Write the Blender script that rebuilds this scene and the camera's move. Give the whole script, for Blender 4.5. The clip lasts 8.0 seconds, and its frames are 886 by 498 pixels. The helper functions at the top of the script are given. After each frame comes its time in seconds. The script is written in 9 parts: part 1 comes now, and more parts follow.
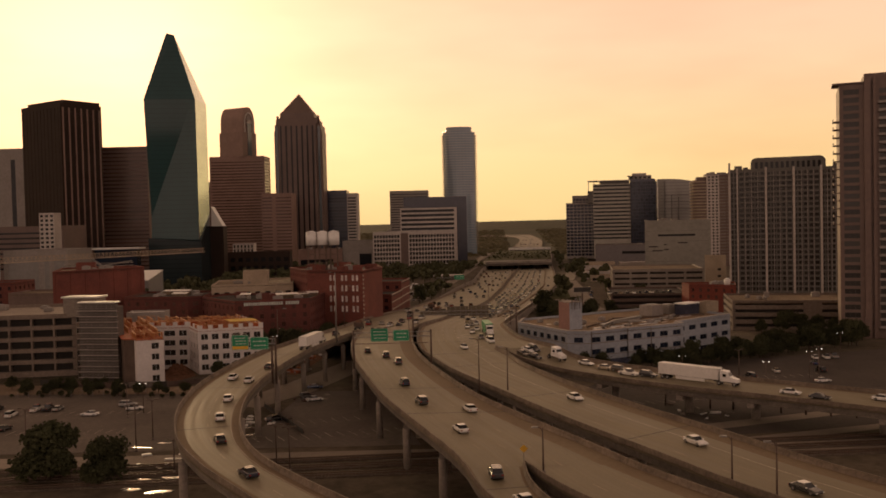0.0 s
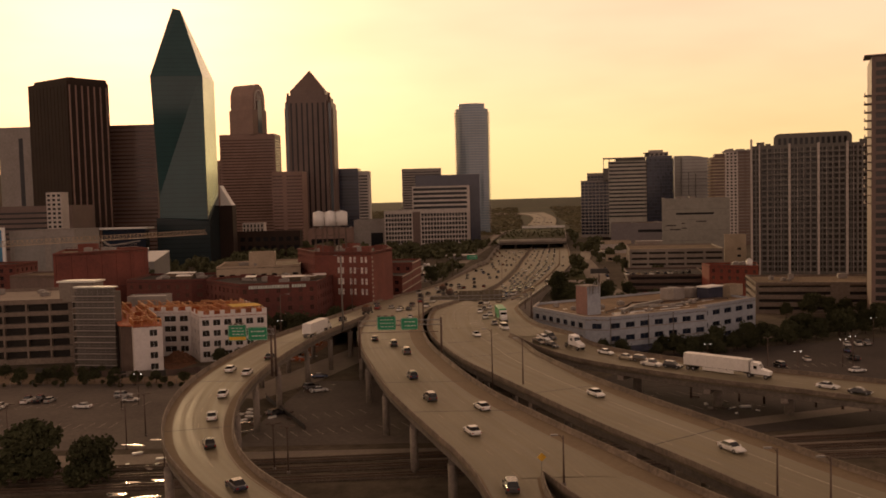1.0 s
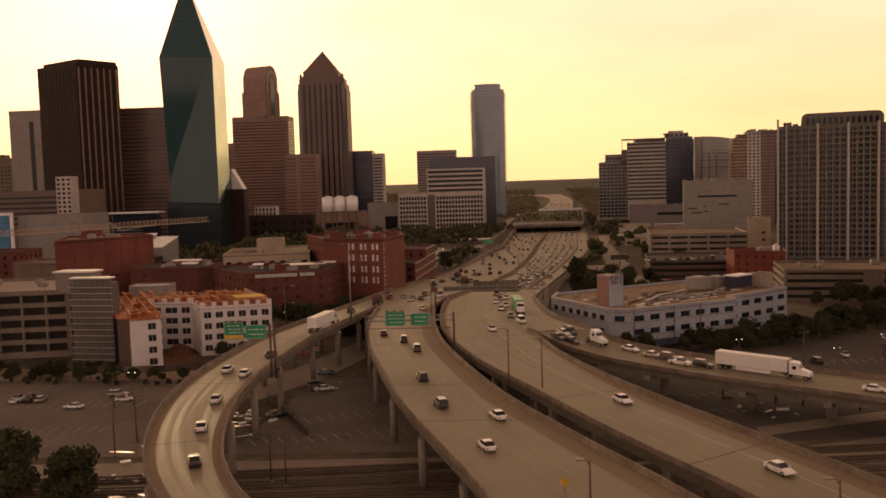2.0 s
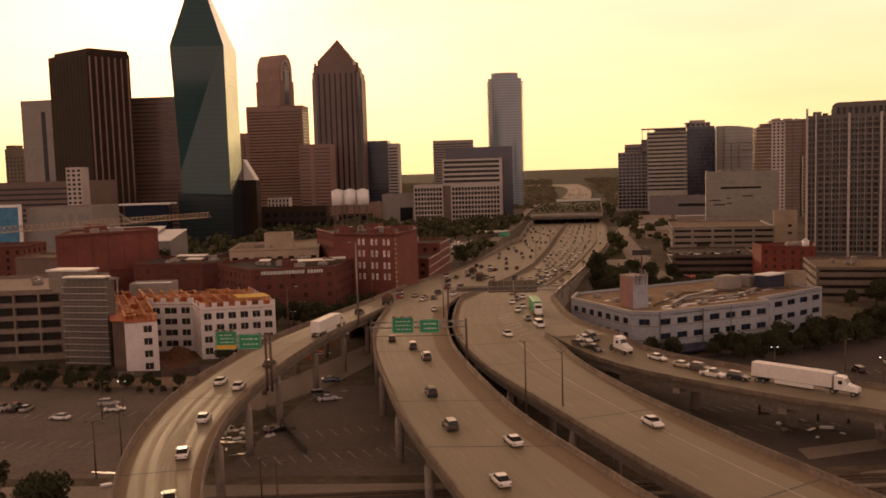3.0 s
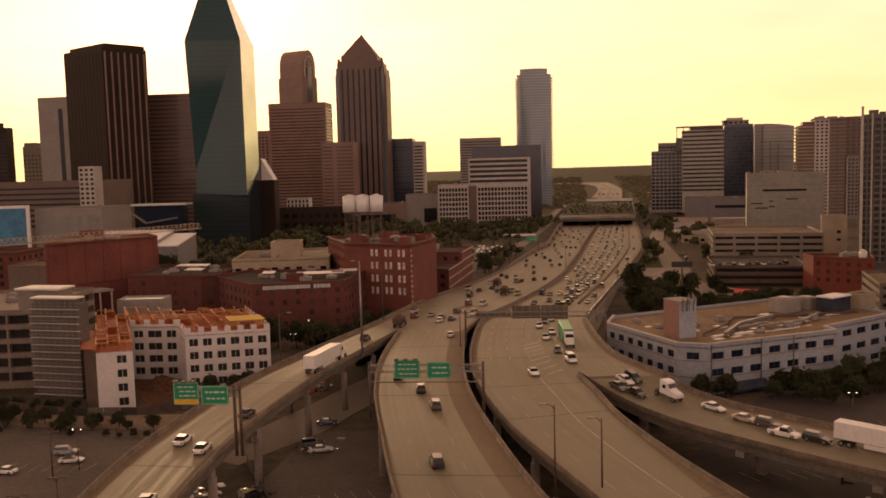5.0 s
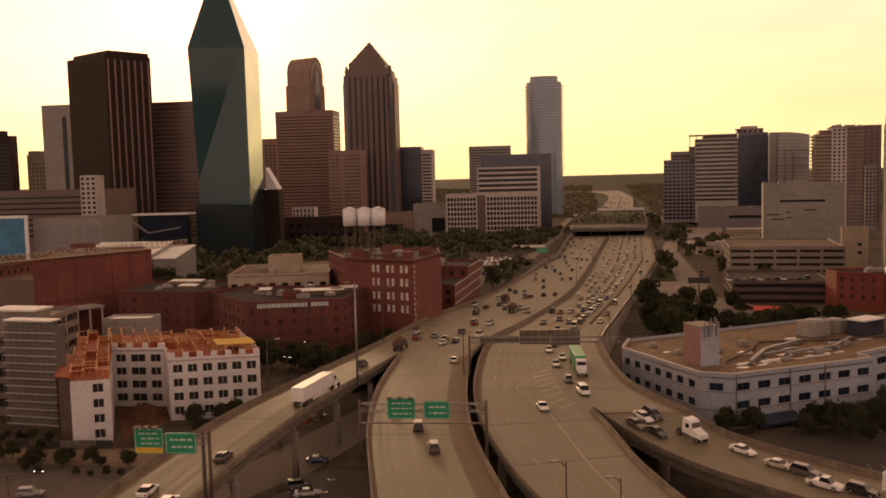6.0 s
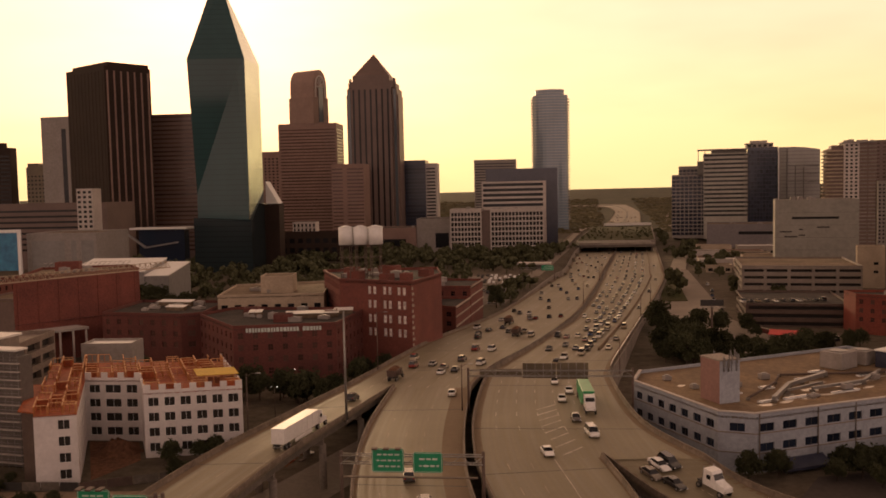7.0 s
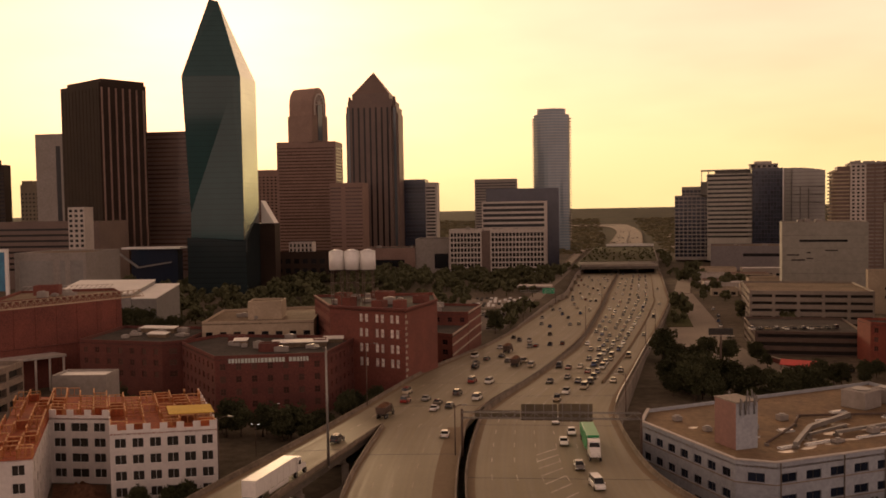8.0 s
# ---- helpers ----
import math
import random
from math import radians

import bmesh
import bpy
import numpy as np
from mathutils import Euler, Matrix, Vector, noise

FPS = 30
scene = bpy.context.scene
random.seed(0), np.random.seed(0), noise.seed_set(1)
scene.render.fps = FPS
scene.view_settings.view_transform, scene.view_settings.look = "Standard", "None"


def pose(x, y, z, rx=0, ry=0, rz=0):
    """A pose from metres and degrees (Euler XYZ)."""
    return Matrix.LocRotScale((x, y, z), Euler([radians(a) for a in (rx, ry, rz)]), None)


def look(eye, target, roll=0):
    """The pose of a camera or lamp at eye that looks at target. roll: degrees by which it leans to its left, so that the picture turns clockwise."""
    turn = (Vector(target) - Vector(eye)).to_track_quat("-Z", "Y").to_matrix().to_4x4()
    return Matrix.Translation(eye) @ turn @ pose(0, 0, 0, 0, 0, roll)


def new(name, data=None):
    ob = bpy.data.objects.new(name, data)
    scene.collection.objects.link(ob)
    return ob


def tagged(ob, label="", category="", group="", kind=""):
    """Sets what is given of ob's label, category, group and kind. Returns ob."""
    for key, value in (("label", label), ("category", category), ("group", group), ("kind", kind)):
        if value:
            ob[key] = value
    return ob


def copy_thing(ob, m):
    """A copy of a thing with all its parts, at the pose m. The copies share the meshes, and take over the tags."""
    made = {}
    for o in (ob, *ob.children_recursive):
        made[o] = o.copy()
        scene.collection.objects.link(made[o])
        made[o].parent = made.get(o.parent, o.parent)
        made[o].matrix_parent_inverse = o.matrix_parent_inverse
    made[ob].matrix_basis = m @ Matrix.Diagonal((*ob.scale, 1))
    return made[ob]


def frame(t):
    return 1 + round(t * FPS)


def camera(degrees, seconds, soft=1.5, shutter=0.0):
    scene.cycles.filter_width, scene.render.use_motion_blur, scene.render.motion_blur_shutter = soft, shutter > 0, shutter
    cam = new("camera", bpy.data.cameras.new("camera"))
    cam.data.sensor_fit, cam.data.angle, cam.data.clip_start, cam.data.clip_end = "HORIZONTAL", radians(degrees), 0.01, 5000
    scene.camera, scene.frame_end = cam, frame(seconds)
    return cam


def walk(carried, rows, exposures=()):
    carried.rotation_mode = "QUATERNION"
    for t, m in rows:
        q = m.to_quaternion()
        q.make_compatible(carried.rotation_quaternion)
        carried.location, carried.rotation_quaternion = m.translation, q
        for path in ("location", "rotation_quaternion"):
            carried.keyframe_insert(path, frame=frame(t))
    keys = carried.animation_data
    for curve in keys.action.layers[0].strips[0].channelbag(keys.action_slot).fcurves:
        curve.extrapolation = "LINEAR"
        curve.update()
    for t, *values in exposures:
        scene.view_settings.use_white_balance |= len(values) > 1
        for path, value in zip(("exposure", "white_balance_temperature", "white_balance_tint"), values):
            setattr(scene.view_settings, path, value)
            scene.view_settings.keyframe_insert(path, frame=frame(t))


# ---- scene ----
import itertools
import colorsys

# ---------------------------------------------------------------- camera
cam = camera(53.6, 8.0, soft=1.7)
ROWS = [
    (0.0, 0.00, 0.00, 50.00, -0.00, -1.76, -1.35),
    (0.5, 0.32, 7.00, 50.42, 0.41, -2.50, -1.40),
    (1.0, 0.65, 14.30, 50.89, 0.90, -3.20, -1.49),
    (1.5, 0.97, 21.84, 51.42, 1.43, -3.85, -1.61),
    (3.0, 1.94, 45.62, 53.27, 3.12, -5.02, -1.68),
    (3.5, 2.25, 53.80, 53.96, 3.65, -5.21, -1.66),
    (4.0, 2.54, 62.05, 54.66, 4.13, -5.30, -1.64),
    (4.5, 2.82, 70.33, 55.38, 4.57, -5.30, -1.57),
    (6.0, 3.56, 94.98, 57.59, 5.61, -4.69, -1.45),
    (6.5, 3.77, 103.00, 58.32, 5.83, -4.37, -1.36),
    (7.0, 3.94, 110.88, 59.04, 5.96, -3.85, -1.23),
    (7.5, 4.09, 118.55, 59.74, 6.03, -3.30, -1.06),
    (8.0, 4.20, 126.00, 60.42, 6.01, -2.65, -0.96),
]


def heading(yaw, pitch):
    a, b = radians(yaw), radians(pitch)
    return Vector((-math.sin(a) * math.cos(b), math.cos(a) * math.cos(b), math.sin(b)))


walk(cam, [(t, look((x, y, z), Vector((x, y, z)) + heading(yaw, pitch) * 100, roll)) for t, x, y, z, yaw, pitch, roll in ROWS],
     exposures=[(0.0, 0.10, 6450, 10), (1.5, 0.38, 6500, 12), (3.0, 0.60, 6550, 18), (4.5, 0.66, 6550, 16), (6.0, 0.62, 6500, 15), (8.0, 0.40, 6450, 14)])

# ---------------------------------------------------------------- sky and sun
SUN_AZ, SUN_EL = 19.5, 9.5          # degrees left of the view along +y, degrees up
sun_dir = heading(SUN_AZ, SUN_EL)
world = bpy.data.worlds.new("world")
scene.world = world
world.use_nodes = True
wn, wl = world.node_tree.nodes, world.node_tree.links
wn.clear()
w_out, w_bg, sky = wn.new("ShaderNodeOutputWorld"), wn.new("ShaderNodeBackground"), wn.new("ShaderNodeTexSky")
sky.sky_type, sky.sun_disc = "NISHITA", False
sky.sun_elevation, sky.sun_rotation = radians(SUN_EL), radians(-SUN_AZ)
sky.altitude, sky.air_density, sky.dust_density, sky.ozone_density = 100, 1.6, 6.0, 0.6
# the sky through evening haze: paler, and evenly warm towards the sun's side
pale = wn.new("ShaderNodeHueSaturation")
pale.inputs["Saturation"].default_value = 0.62
wl.new(sky.outputs[0], pale.inputs["Color"])
way = wn.new("ShaderNodeTexCoord")
dot = wn.new("ShaderNodeVectorMath")
dot.operation = "DOT_PRODUCT"
dot.inputs[1].default_value = (sun_dir.x, sun_dir.y, 0.0)
wl.new(way.outputs["Generated"], dot.inputs[0])
haze = wn.new("ShaderNodeMapRange")
haze.interpolation_type = "SMOOTHSTEP"
haze.inputs[1].default_value, haze.inputs[2].default_value, haze.inputs[3].default_value, haze.inputs[4].default_value = -0.6, 0.75, 0.0, 1.0
wl.new(dot.outputs["Value"], haze.inputs[0])
height = wn.new("ShaderNodeSeparateXYZ")
wl.new(way.outputs["Generated"], height.inputs[0])
thin = wn.new("ShaderNodeMapRange")
thin.inputs[1].default_value, thin.inputs[2].default_value, thin.inputs[3].default_value, thin.inputs[4].default_value = 0.2, 0.9, 1.0, 0.2
wl.new(height.outputs[2], thin.inputs[0])
veil = wn.new("ShaderNodeMix")
veil.data_type, veil.blend_type = "RGBA", "MIX"
veil.inputs[6].default_value = (5.72, 4.95, 5.15, 1)
glow_up = wn.new("ShaderNodeMapRange")
glow_up.interpolation_type = "SMOOTHSTEP"
glow_up.inputs[1].default_value, glow_up.inputs[2].default_value, glow_up.inputs[3].default_value, glow_up.inputs[4].default_value = 0.0, 0.22, 0.0, 1.0
wl.new(height.outputs[2], glow_up.inputs[0])
sunside = wn.new("ShaderNodeMix")
sunside.data_type, sunside.blend_type = "RGBA", "MIX"
sunside.inputs[6].default_value = (7.7, 6.85, 3.95, 1)
sunside.inputs[7].default_value = (7.7, 6.2, 5.4, 1)
wl.new(glow_up.outputs[0], sunside.inputs[0])
wl.new(sunside.outputs[2], veil.inputs[7])
wl.new(haze.outputs[0], veil.inputs[0])
thinned = wn.new("ShaderNodeMix")
thinned.data_type, thinned.blend_type = "RGBA", "MIX"
thinned.inputs[6].default_value = (0, 0, 0, 1)
wl.new(thin.outputs[0], thinned.inputs[0])
wl.new(veil.outputs[2], thinned.inputs[7])
both = wn.new("ShaderNodeMix")
both.data_type, both.blend_type = "RGBA", "ADD"
both.inputs[0].default_value = 0.13
wl.new(thinned.outputs[2], both.inputs[6])
wl.new(pale.outputs[0], both.inputs[7])
tint = wn.new("ShaderNodeMix")
tint.data_type, tint.blend_type = "RGBA", "MULTIPLY"
tint.inputs[0].default_value = 1.0
tint.inputs[7].default_value = (1.0, 0.762, 0.565, 1)
# faint high cloud
drift = wn.new("ShaderNodeVectorMath")
drift.operation = "MULTIPLY"
drift.inputs[1].default_value = (1.6, 1.6, 6.0)
wl.new(way.outputs["Generated"], drift.inputs[0])
wisps = wn.new("ShaderNodeTexNoise")
wisps.inputs["Scale"].default_value, wisps.inputs["Detail"].default_value, wisps.inputs["Roughness"].default_value = 1.3, 4.0, 0.55
wl.new(drift.outputs[0], wisps.inputs["Vector"])
cloud = wn.new("ShaderNodeValToRGB")
cloud.color_ramp.elements[0].position, cloud.color_ramp.elements[0].color = 0.42, (1.03, 1.03, 1.02, 1)
cloud.color_ramp.elements[1].position, cloud.color_ramp.elements[1].color = 0.72, (0.90, 0.86, 0.84, 1)
wl.new(wisps.outputs["Fac"], cloud.inputs[0])
wispy = wn.new("ShaderNodeMix")
wispy.data_type, wispy.blend_type = "RGBA", "MULTIPLY"
wispy.inputs[0].default_value = 1.0
wl.new(both.outputs[2], wispy.inputs[6])
wl.new(cloud.outputs[0], wispy.inputs[7])
wl.new(wispy.outputs[2], tint.inputs[6])
wl.new(tint.outputs[2], w_bg.inputs[0])
w_bg.inputs[1].default_value = 0.12
wl.new(w_bg.outputs[0], w_out.inputs[0])

sun_data = bpy.data.lights.new("sun", "SUN")
sun_data.energy, sun_data.angle, sun_data.color = 1.0, radians(7.0), (1.0, 0.68, 0.36)
sun = new("sun", sun_data)
sun.matrix_world = look(sun_dir * 900, (0, 0, 0))


# ---------------------------------------------------------------- materials
def nodes_of(name):
    m = bpy.data.materials.new(name)
    m.use_nodes = True
    nt = m.node_tree
    return m, nt, nt.nodes["Principled BSDF"]


def rgba(c):
    return (c[0], c[1], c[2], 1)


def noise_node(nt, vec, scale, detail=4.0, rough=0.6):
    n = nt.nodes.new("ShaderNodeTexNoise")
    n.inputs["Scale"].default_value, n.inputs["Detail"].default_value, n.inputs["Roughness"].default_value = scale, detail, rough
    nt.links.new(vec, n.inputs["Vector"])
    return n.outputs["Fac"]


def ramp(nt, fac, stops):
    r = nt.nodes.new("ShaderNodeValToRGB")
    els = r.color_ramp.elements
    els[0].position, els[0].color = stops[0][0], rgba(stops[0][1])
    els[1].position, els[1].color = stops[-1][0], rgba(stops[-1][1])
    for p, c in stops[1:-1]:
        e = els.new(p)
        e.color = rgba(c)
    nt.links.new(fac, r.inputs[0])
    return r.outputs[0]


def mix_rgb(nt, fac, a, b, mode="MIX"):
    m = nt.nodes.new("ShaderNodeMix")
    m.data_type, m.blend_type = "RGBA", mode
    for socket, v in ((m.inputs[0], fac), (m.inputs[6], a), (m.inputs[7], b)):
        if isinstance(v, (int, float)):
            socket.default_value = v
        elif isinstance(v, tuple):
            socket.default_value = rgba(v)
        else:
            nt.links.new(v, socket)
    return m.outputs[2]


def coords(nt, space):
    if space == "world":
        return nt.nodes.new("ShaderNodeNewGeometry").outputs["Position"]
    tc = nt.nodes.new("ShaderNodeTexCoord")
    return tc.outputs[space]


def bump(nt, bsdf, height, strength, distance):
    b = nt.nodes.new("ShaderNodeBump")
    b.inputs["Strength"].default_value, b.inputs["Distance"].default_value = strength, distance
    nt.links.new(height, b.inputs["Height"])
    nt.links.new(b.outputs[0], bsdf.inputs["Normal"])


def surface(name, base, alt, rough=0.8, big=0.05, fine=1.5, metal=0.0, relief=0.1, space="world", spread=0.12, spec=0.5):
    """A weathered surface: two colours blended by broad stains, darkened by fine grain, shifted a little object by object."""
    m, nt, b = nodes_of(name)
    v = coords(nt, space)
    a = noise_node(nt, v, big, 5.0, 0.65)
    f = noise_node(nt, v, fine, 3.0, 0.7)
    col = ramp(nt, a, [(0.35, base), (0.68, alt)])
    grain = ramp(nt, f, [(0.25, (1 - spread * 2,) * 3), (0.75, (1 + spread,) * 3)])
    col = mix_rgb(nt, 1.0, col, grain, "MULTIPLY")
    info = nt.nodes.new("ShaderNodeObjectInfo")
    vary = ramp(nt, info.outputs["Random"], [(0.0, (1 - spread * 0.6,) * 3), (1.0, (1 + spread * 0.6,) * 3)])
    col = mix_rgb(nt, 1.0, col, vary, "MULTIPLY")
    nt.links.new(col, b.inputs["Base Color"])
    b.inputs["Roughness"].default_value, b.inputs["Metallic"].default_value = rough, metal
    b.inputs["Specular IOR Level"].default_value = spec
    if relief:
        bump(nt, b, f, 0.35, relief)
    return m


def glass(name, base, rough=0.08, spec=0.6, wave=0.02, vary=0.4):
    """Window glass seen from outside: dark, glossy, slightly uneven, pane by pane lighter or darker."""
    m, nt, b = nodes_of(name)
    info = nt.nodes.new("ShaderNodeObjectInfo")
    isle = nt.nodes.new("ShaderNodeNewGeometry")
    both = nt.nodes.new("ShaderNodeMath")
    both.operation = "ADD"
    nt.links.new(info.outputs["Random"], both.inputs[0])
    nt.links.new(isle.outputs["Random Per Island"], both.inputs[1])
    lot = nt.nodes.new("ShaderNodeMath")
    lot.operation = "FRACT"
    nt.links.new(both.outputs[0], lot.inputs[0])
    col = ramp(nt, lot.outputs[0], [(0.0, tuple(c * (1 - vary) for c in base)), (1.0, tuple(c * (1 + vary) for c in base))])
    nt.links.new(col, b.inputs["Base Color"])
    b.inputs["Roughness"].default_value = rough
    b.inputs["Specular IOR Level"].default_value = spec
    n = noise_node(nt, coords(nt, "world"), 0.35, 2.0)
    bump(nt, b, n, 0.3, wave)
    return m


def striped(name, base, line, axis, pitch, share, rough=0.5, spec=0.5, stain=0.2, space="Object"):
    """Far cladding whose courses are too small to be built: thin lines at a real pitch along one axis."""
    m, nt, b = nodes_of(name)
    v = coords(nt, space)
    sep = nt.nodes.new("ShaderNodeSeparateXYZ")
    nt.links.new(v, sep.inputs[0])
    fr = nt.nodes.new("ShaderNodeMath")
    fr.operation = "PINGPONG"
    fr.inputs[1].default_value = pitch / 2
    nt.links.new(sep.outputs[axis], fr.inputs[0])
    gt = nt.nodes.new("ShaderNodeMath")
    gt.operation = "LESS_THAN"
    gt.inputs[1].default_value = pitch / 2 * share
    nt.links.new(fr.outputs[0], gt.inputs[0])
    col = mix_rgb(nt, gt.outputs[0], base, line)
    a = noise_node(nt, v, 0.03, 4.0)
    col = mix_rgb(nt, 1.0, col, ramp(nt, a, [(0.3, (1 - stain,) * 3), (0.7, (1 + stain,) * 3)]), "MULTIPLY")
    nt.links.new(col, b.inputs["Base Color"])
    b.inputs["Roughness"].default_value = rough
    b.inputs["Specular IOR Level"].default_value = spec
    return m


def road_surface(name, base, worn):
    """Concrete paving: lanes worn by tyres along its length, slab joints across, oil stains and patches."""
    m, nt, b = nodes_of(name)
    uv = nt.nodes.new("ShaderNodeUVMap")
    uv.uv_map = "road"
    sep = nt.nodes.new("ShaderNodeSeparateXYZ")
    nt.links.new(uv.outputs[0], sep.inputs[0])
    across = nt.nodes.new("ShaderNodeMath")
    across.operation = "PINGPONG"
    across.inputs[1].default_value = 1.84
    nt.links.new(sep.outputs[0], across.inputs[0])
    stretch = nt.nodes.new("ShaderNodeVectorMath")
    stretch.operation = "MULTIPLY"
    stretch.inputs[1].default_value = (0.9, 0.012, 1)
    nt.links.new(uv.outputs[0], stretch.inputs[0])
    streak = noise_node(nt, stretch.outputs[0], 1.0, 4.0)
    tyre = ramp(nt, across.outputs[0], [(0.0, (0.80,) * 3), (0.5, (1.06,) * 3), (1.0, (0.86,) * 3)])
    stain = noise_node(nt, coords(nt, "world"), 0.05, 5.0)
    fine = noise_node(nt, coords(nt, "world"), 2.0, 3.0)
    col = ramp(nt, stain, [(0.3, base), (0.7, worn)])
    col = mix_rgb(nt, 0.28, col, tyre, "MULTIPLY")
    col = mix_rgb(nt, 0.55, col, ramp(nt, streak, [(0.3, (0.72,) * 3), (0.65, (1.1,) * 3)]), "MULTIPLY")
    col = mix_rgb(nt, 1.0, col, ramp(nt, fine, [(0.2, (0.9,) * 3), (0.8, (1.06,) * 3)]), "MULTIPLY")
    nt.links.new(col, b.inputs["Base Color"])
    rr = nt.nodes.new("ShaderNodeMapRange")
    rr.inputs[1].default_value, rr.inputs[2].default_value = 0.3, 0.7
    rr.inputs[3].default_value, rr.inputs[4].default_value = 0.48, 0.76
    b.inputs["Specular IOR Level"].default_value = 0.38
    nt.links.new(streak, rr.inputs[0])
    nt.links.new(rr.outputs[0], b.inputs["Roughness"])
    bump(nt, b, fine, 0.2, 0.02)
    return m


def paint(name, stops, rough=0.25, metal=0.0):
    """Car paint: a colour picked car by car."""
    m, nt, b = nodes_of(name)
    info = nt.nodes.new("ShaderNodeObjectInfo")
    r = nt.nodes.new("ShaderNodeValToRGB")
    r.color_ramp.interpolation = "CONSTANT"
    els = r.color_ramp.elements
    for i, (p, c) in enumerate(stops):
        e = els[i] if i < 2 else els.new(p)
        e.position, e.color = p, rgba(c)
    nt.links.new(info.outputs["Random"], r.inputs[0])
    dirt = noise_node(nt, coords(nt, "Object"), 1.5, 4.0)
    col = mix_rgb(nt, 1.0, r.outputs[0], ramp(nt, dirt, [(0.3, (0.85,) * 3), (0.7, (1.05,) * 3)]), "MULTIPLY")
    nt.links.new(col, b.inputs["Base Color"])
    b.inputs["Roughness"].default_value, b.inputs["Metallic"].default_value = rough, metal
    b.inputs["Coat Weight"].default_value = 0.5
    return m


def glow(name, color, strength):
    m, nt, b = nodes_of(name)
    b.inputs["Base Color"].default_value = rgba(color)
    b.inputs["Emission Color"].default_value = rgba(color)
    b.inputs["Emission Strength"].default_value = strength
    return m


M = {}
M["road"] = road_surface("road concrete", (0.216, 0.182, 0.114), (0.179, 0.150, 0.094))
M["lot"] = surface("parking asphalt", (0.112, 0.092, 0.078), (0.165, 0.137, 0.114), 0.85, 0.035, 0.8, relief=0.02, spread=0.14, spec=0.2)
M["sand"] = surface("sandy verge", (0.26, 0.195, 0.135), (0.19, 0.14, 0.098), 0.95, 0.09, 0.8, spread=0.2, spec=0.1)
M["yard"] = surface("dusty yard asphalt", (0.060, 0.049, 0.043), (0.092, 0.075, 0.064), 0.85, 0.04, 0.8, relief=0.02, spread=0.14, spec=0.2)
M["roof_orange"] = surface("stained tan roof", (0.25, 0.165, 0.09), (0.16, 0.105, 0.06), 0.8, 0.10, 0.8, spread=0.25, spec=0.3)
M["ground"] = surface("dry ground", (0.135, 0.108, 0.080), (0.066, 0.058, 0.040), 0.95, 0.012, 0.25, spread=0.25, spec=0.1)
M["street"] = surface("street concrete", (0.23, 0.185, 0.142), (0.165, 0.132, 0.10), 0.8, 0.04, 0.9)
M["grass"] = surface("dry grass", (0.060, 0.065, 0.025), (0.10, 0.085, 0.045), 0.95, 0.06, 0.7, spread=0.3, spec=0.1)
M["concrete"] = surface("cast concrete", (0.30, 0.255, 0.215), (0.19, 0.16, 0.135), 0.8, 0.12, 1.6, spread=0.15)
M["parapet"] = surface("stained parapet concrete", (0.235, 0.185, 0.14), (0.12, 0.093, 0.07), 0.85, 0.25, 1.6, spread=0.2)
M["gutter"] = surface("gritty shoulder dirt", (0.185, 0.134, 0.088), (0.205, 0.156, 0.102), 0.9, 0.06, 1.2, spread=0.07, relief=0, spec=0.2)
M["line_faint"] = surface("nearly worn off lane paint", (0.30, 0.24, 0.175), (0.26, 0.205, 0.148), 0.7, 0.3, 2.0, spread=0.2, relief=0)
M["dirt"] = surface("red-brown site dirt", (0.17, 0.085, 0.05), (0.12, 0.065, 0.042), 0.95, 0.15, 0.9, spread=0.3, spec=0.1)
M["dark_concrete"] = surface("dark brown-grey concrete", (0.17, 0.145, 0.12), (0.10, 0.085, 0.07), 0.85, 0.15, 1.4, spread=0.18)
M["steel"] = surface("galvanised steel", (0.30, 0.29, 0.28), (0.22, 0.21, 0.20), 0.45, 0.3, 3.0, metal=0.6, relief=0)
M["rust_steel"] = surface("weathered steel", (0.13, 0.09, 0.07), (0.09, 0.06, 0.05), 0.7, 0.3, 3.0, metal=0.2, relief=0)
M["brick"] = surface("red brick", (0.208, 0.063, 0.045), (0.142, 0.044, 0.034), 0.85, 0.09, 2.2, spread=0.25)
M["brick_dark"] = surface("dark red brick", (0.155, 0.047, 0.036), (0.105, 0.034, 0.028), 0.85, 0.09, 2.2, spread=0.2)
# red brick raised midway towards the orange of its sunlit side
M["brick_sunlit"] = surface("red brick with sunlight in its colour", (0.28, 0.064, 0.038), (0.20, 0.047, 0.030), 0.8, 0.06, 2.0, spread=0.25)
M["brick_trim"] = surface("limestone trim", (0.42, 0.36, 0.29), (0.34, 0.28, 0.22), 0.8, 0.3, 2.0)
M["wrap"] = surface("white house wrap", (0.74, 0.70, 0.68), (0.64, 0.60, 0.58), 0.6, 0.15, 1.2, spread=0.08)
M["plate"] = surface("pale lumber plates", (0.62, 0.33, 0.14), (0.48, 0.23, 0.09), 0.75, 0.4, 2.0, spread=0.2)
M["osb"] = surface("orange sheathing boards", (0.42, 0.098, 0.026), (0.25, 0.056, 0.020), 0.8, 0.25, 1.5, spread=0.25)
M["lumber"] = surface("fresh lumber", (0.52, 0.22, 0.075), (0.38, 0.145, 0.048), 0.75, 0.4, 2.0, spread=0.2)
M["yellow_board"] = surface("yellow sheathing", (0.66, 0.44, 0.05), (0.56, 0.36, 0.04), 0.7, 0.2, 1.6)
M["tan"] = surface("tan stucco", (0.42, 0.34, 0.25), (0.32, 0.26, 0.19), 0.85, 0.08, 1.3)
M["lilac"] = surface("pale grey painted concrete", (0.375, 0.405, 0.455), (0.30, 0.325, 0.365), 0.75, 0.09, 1.2)
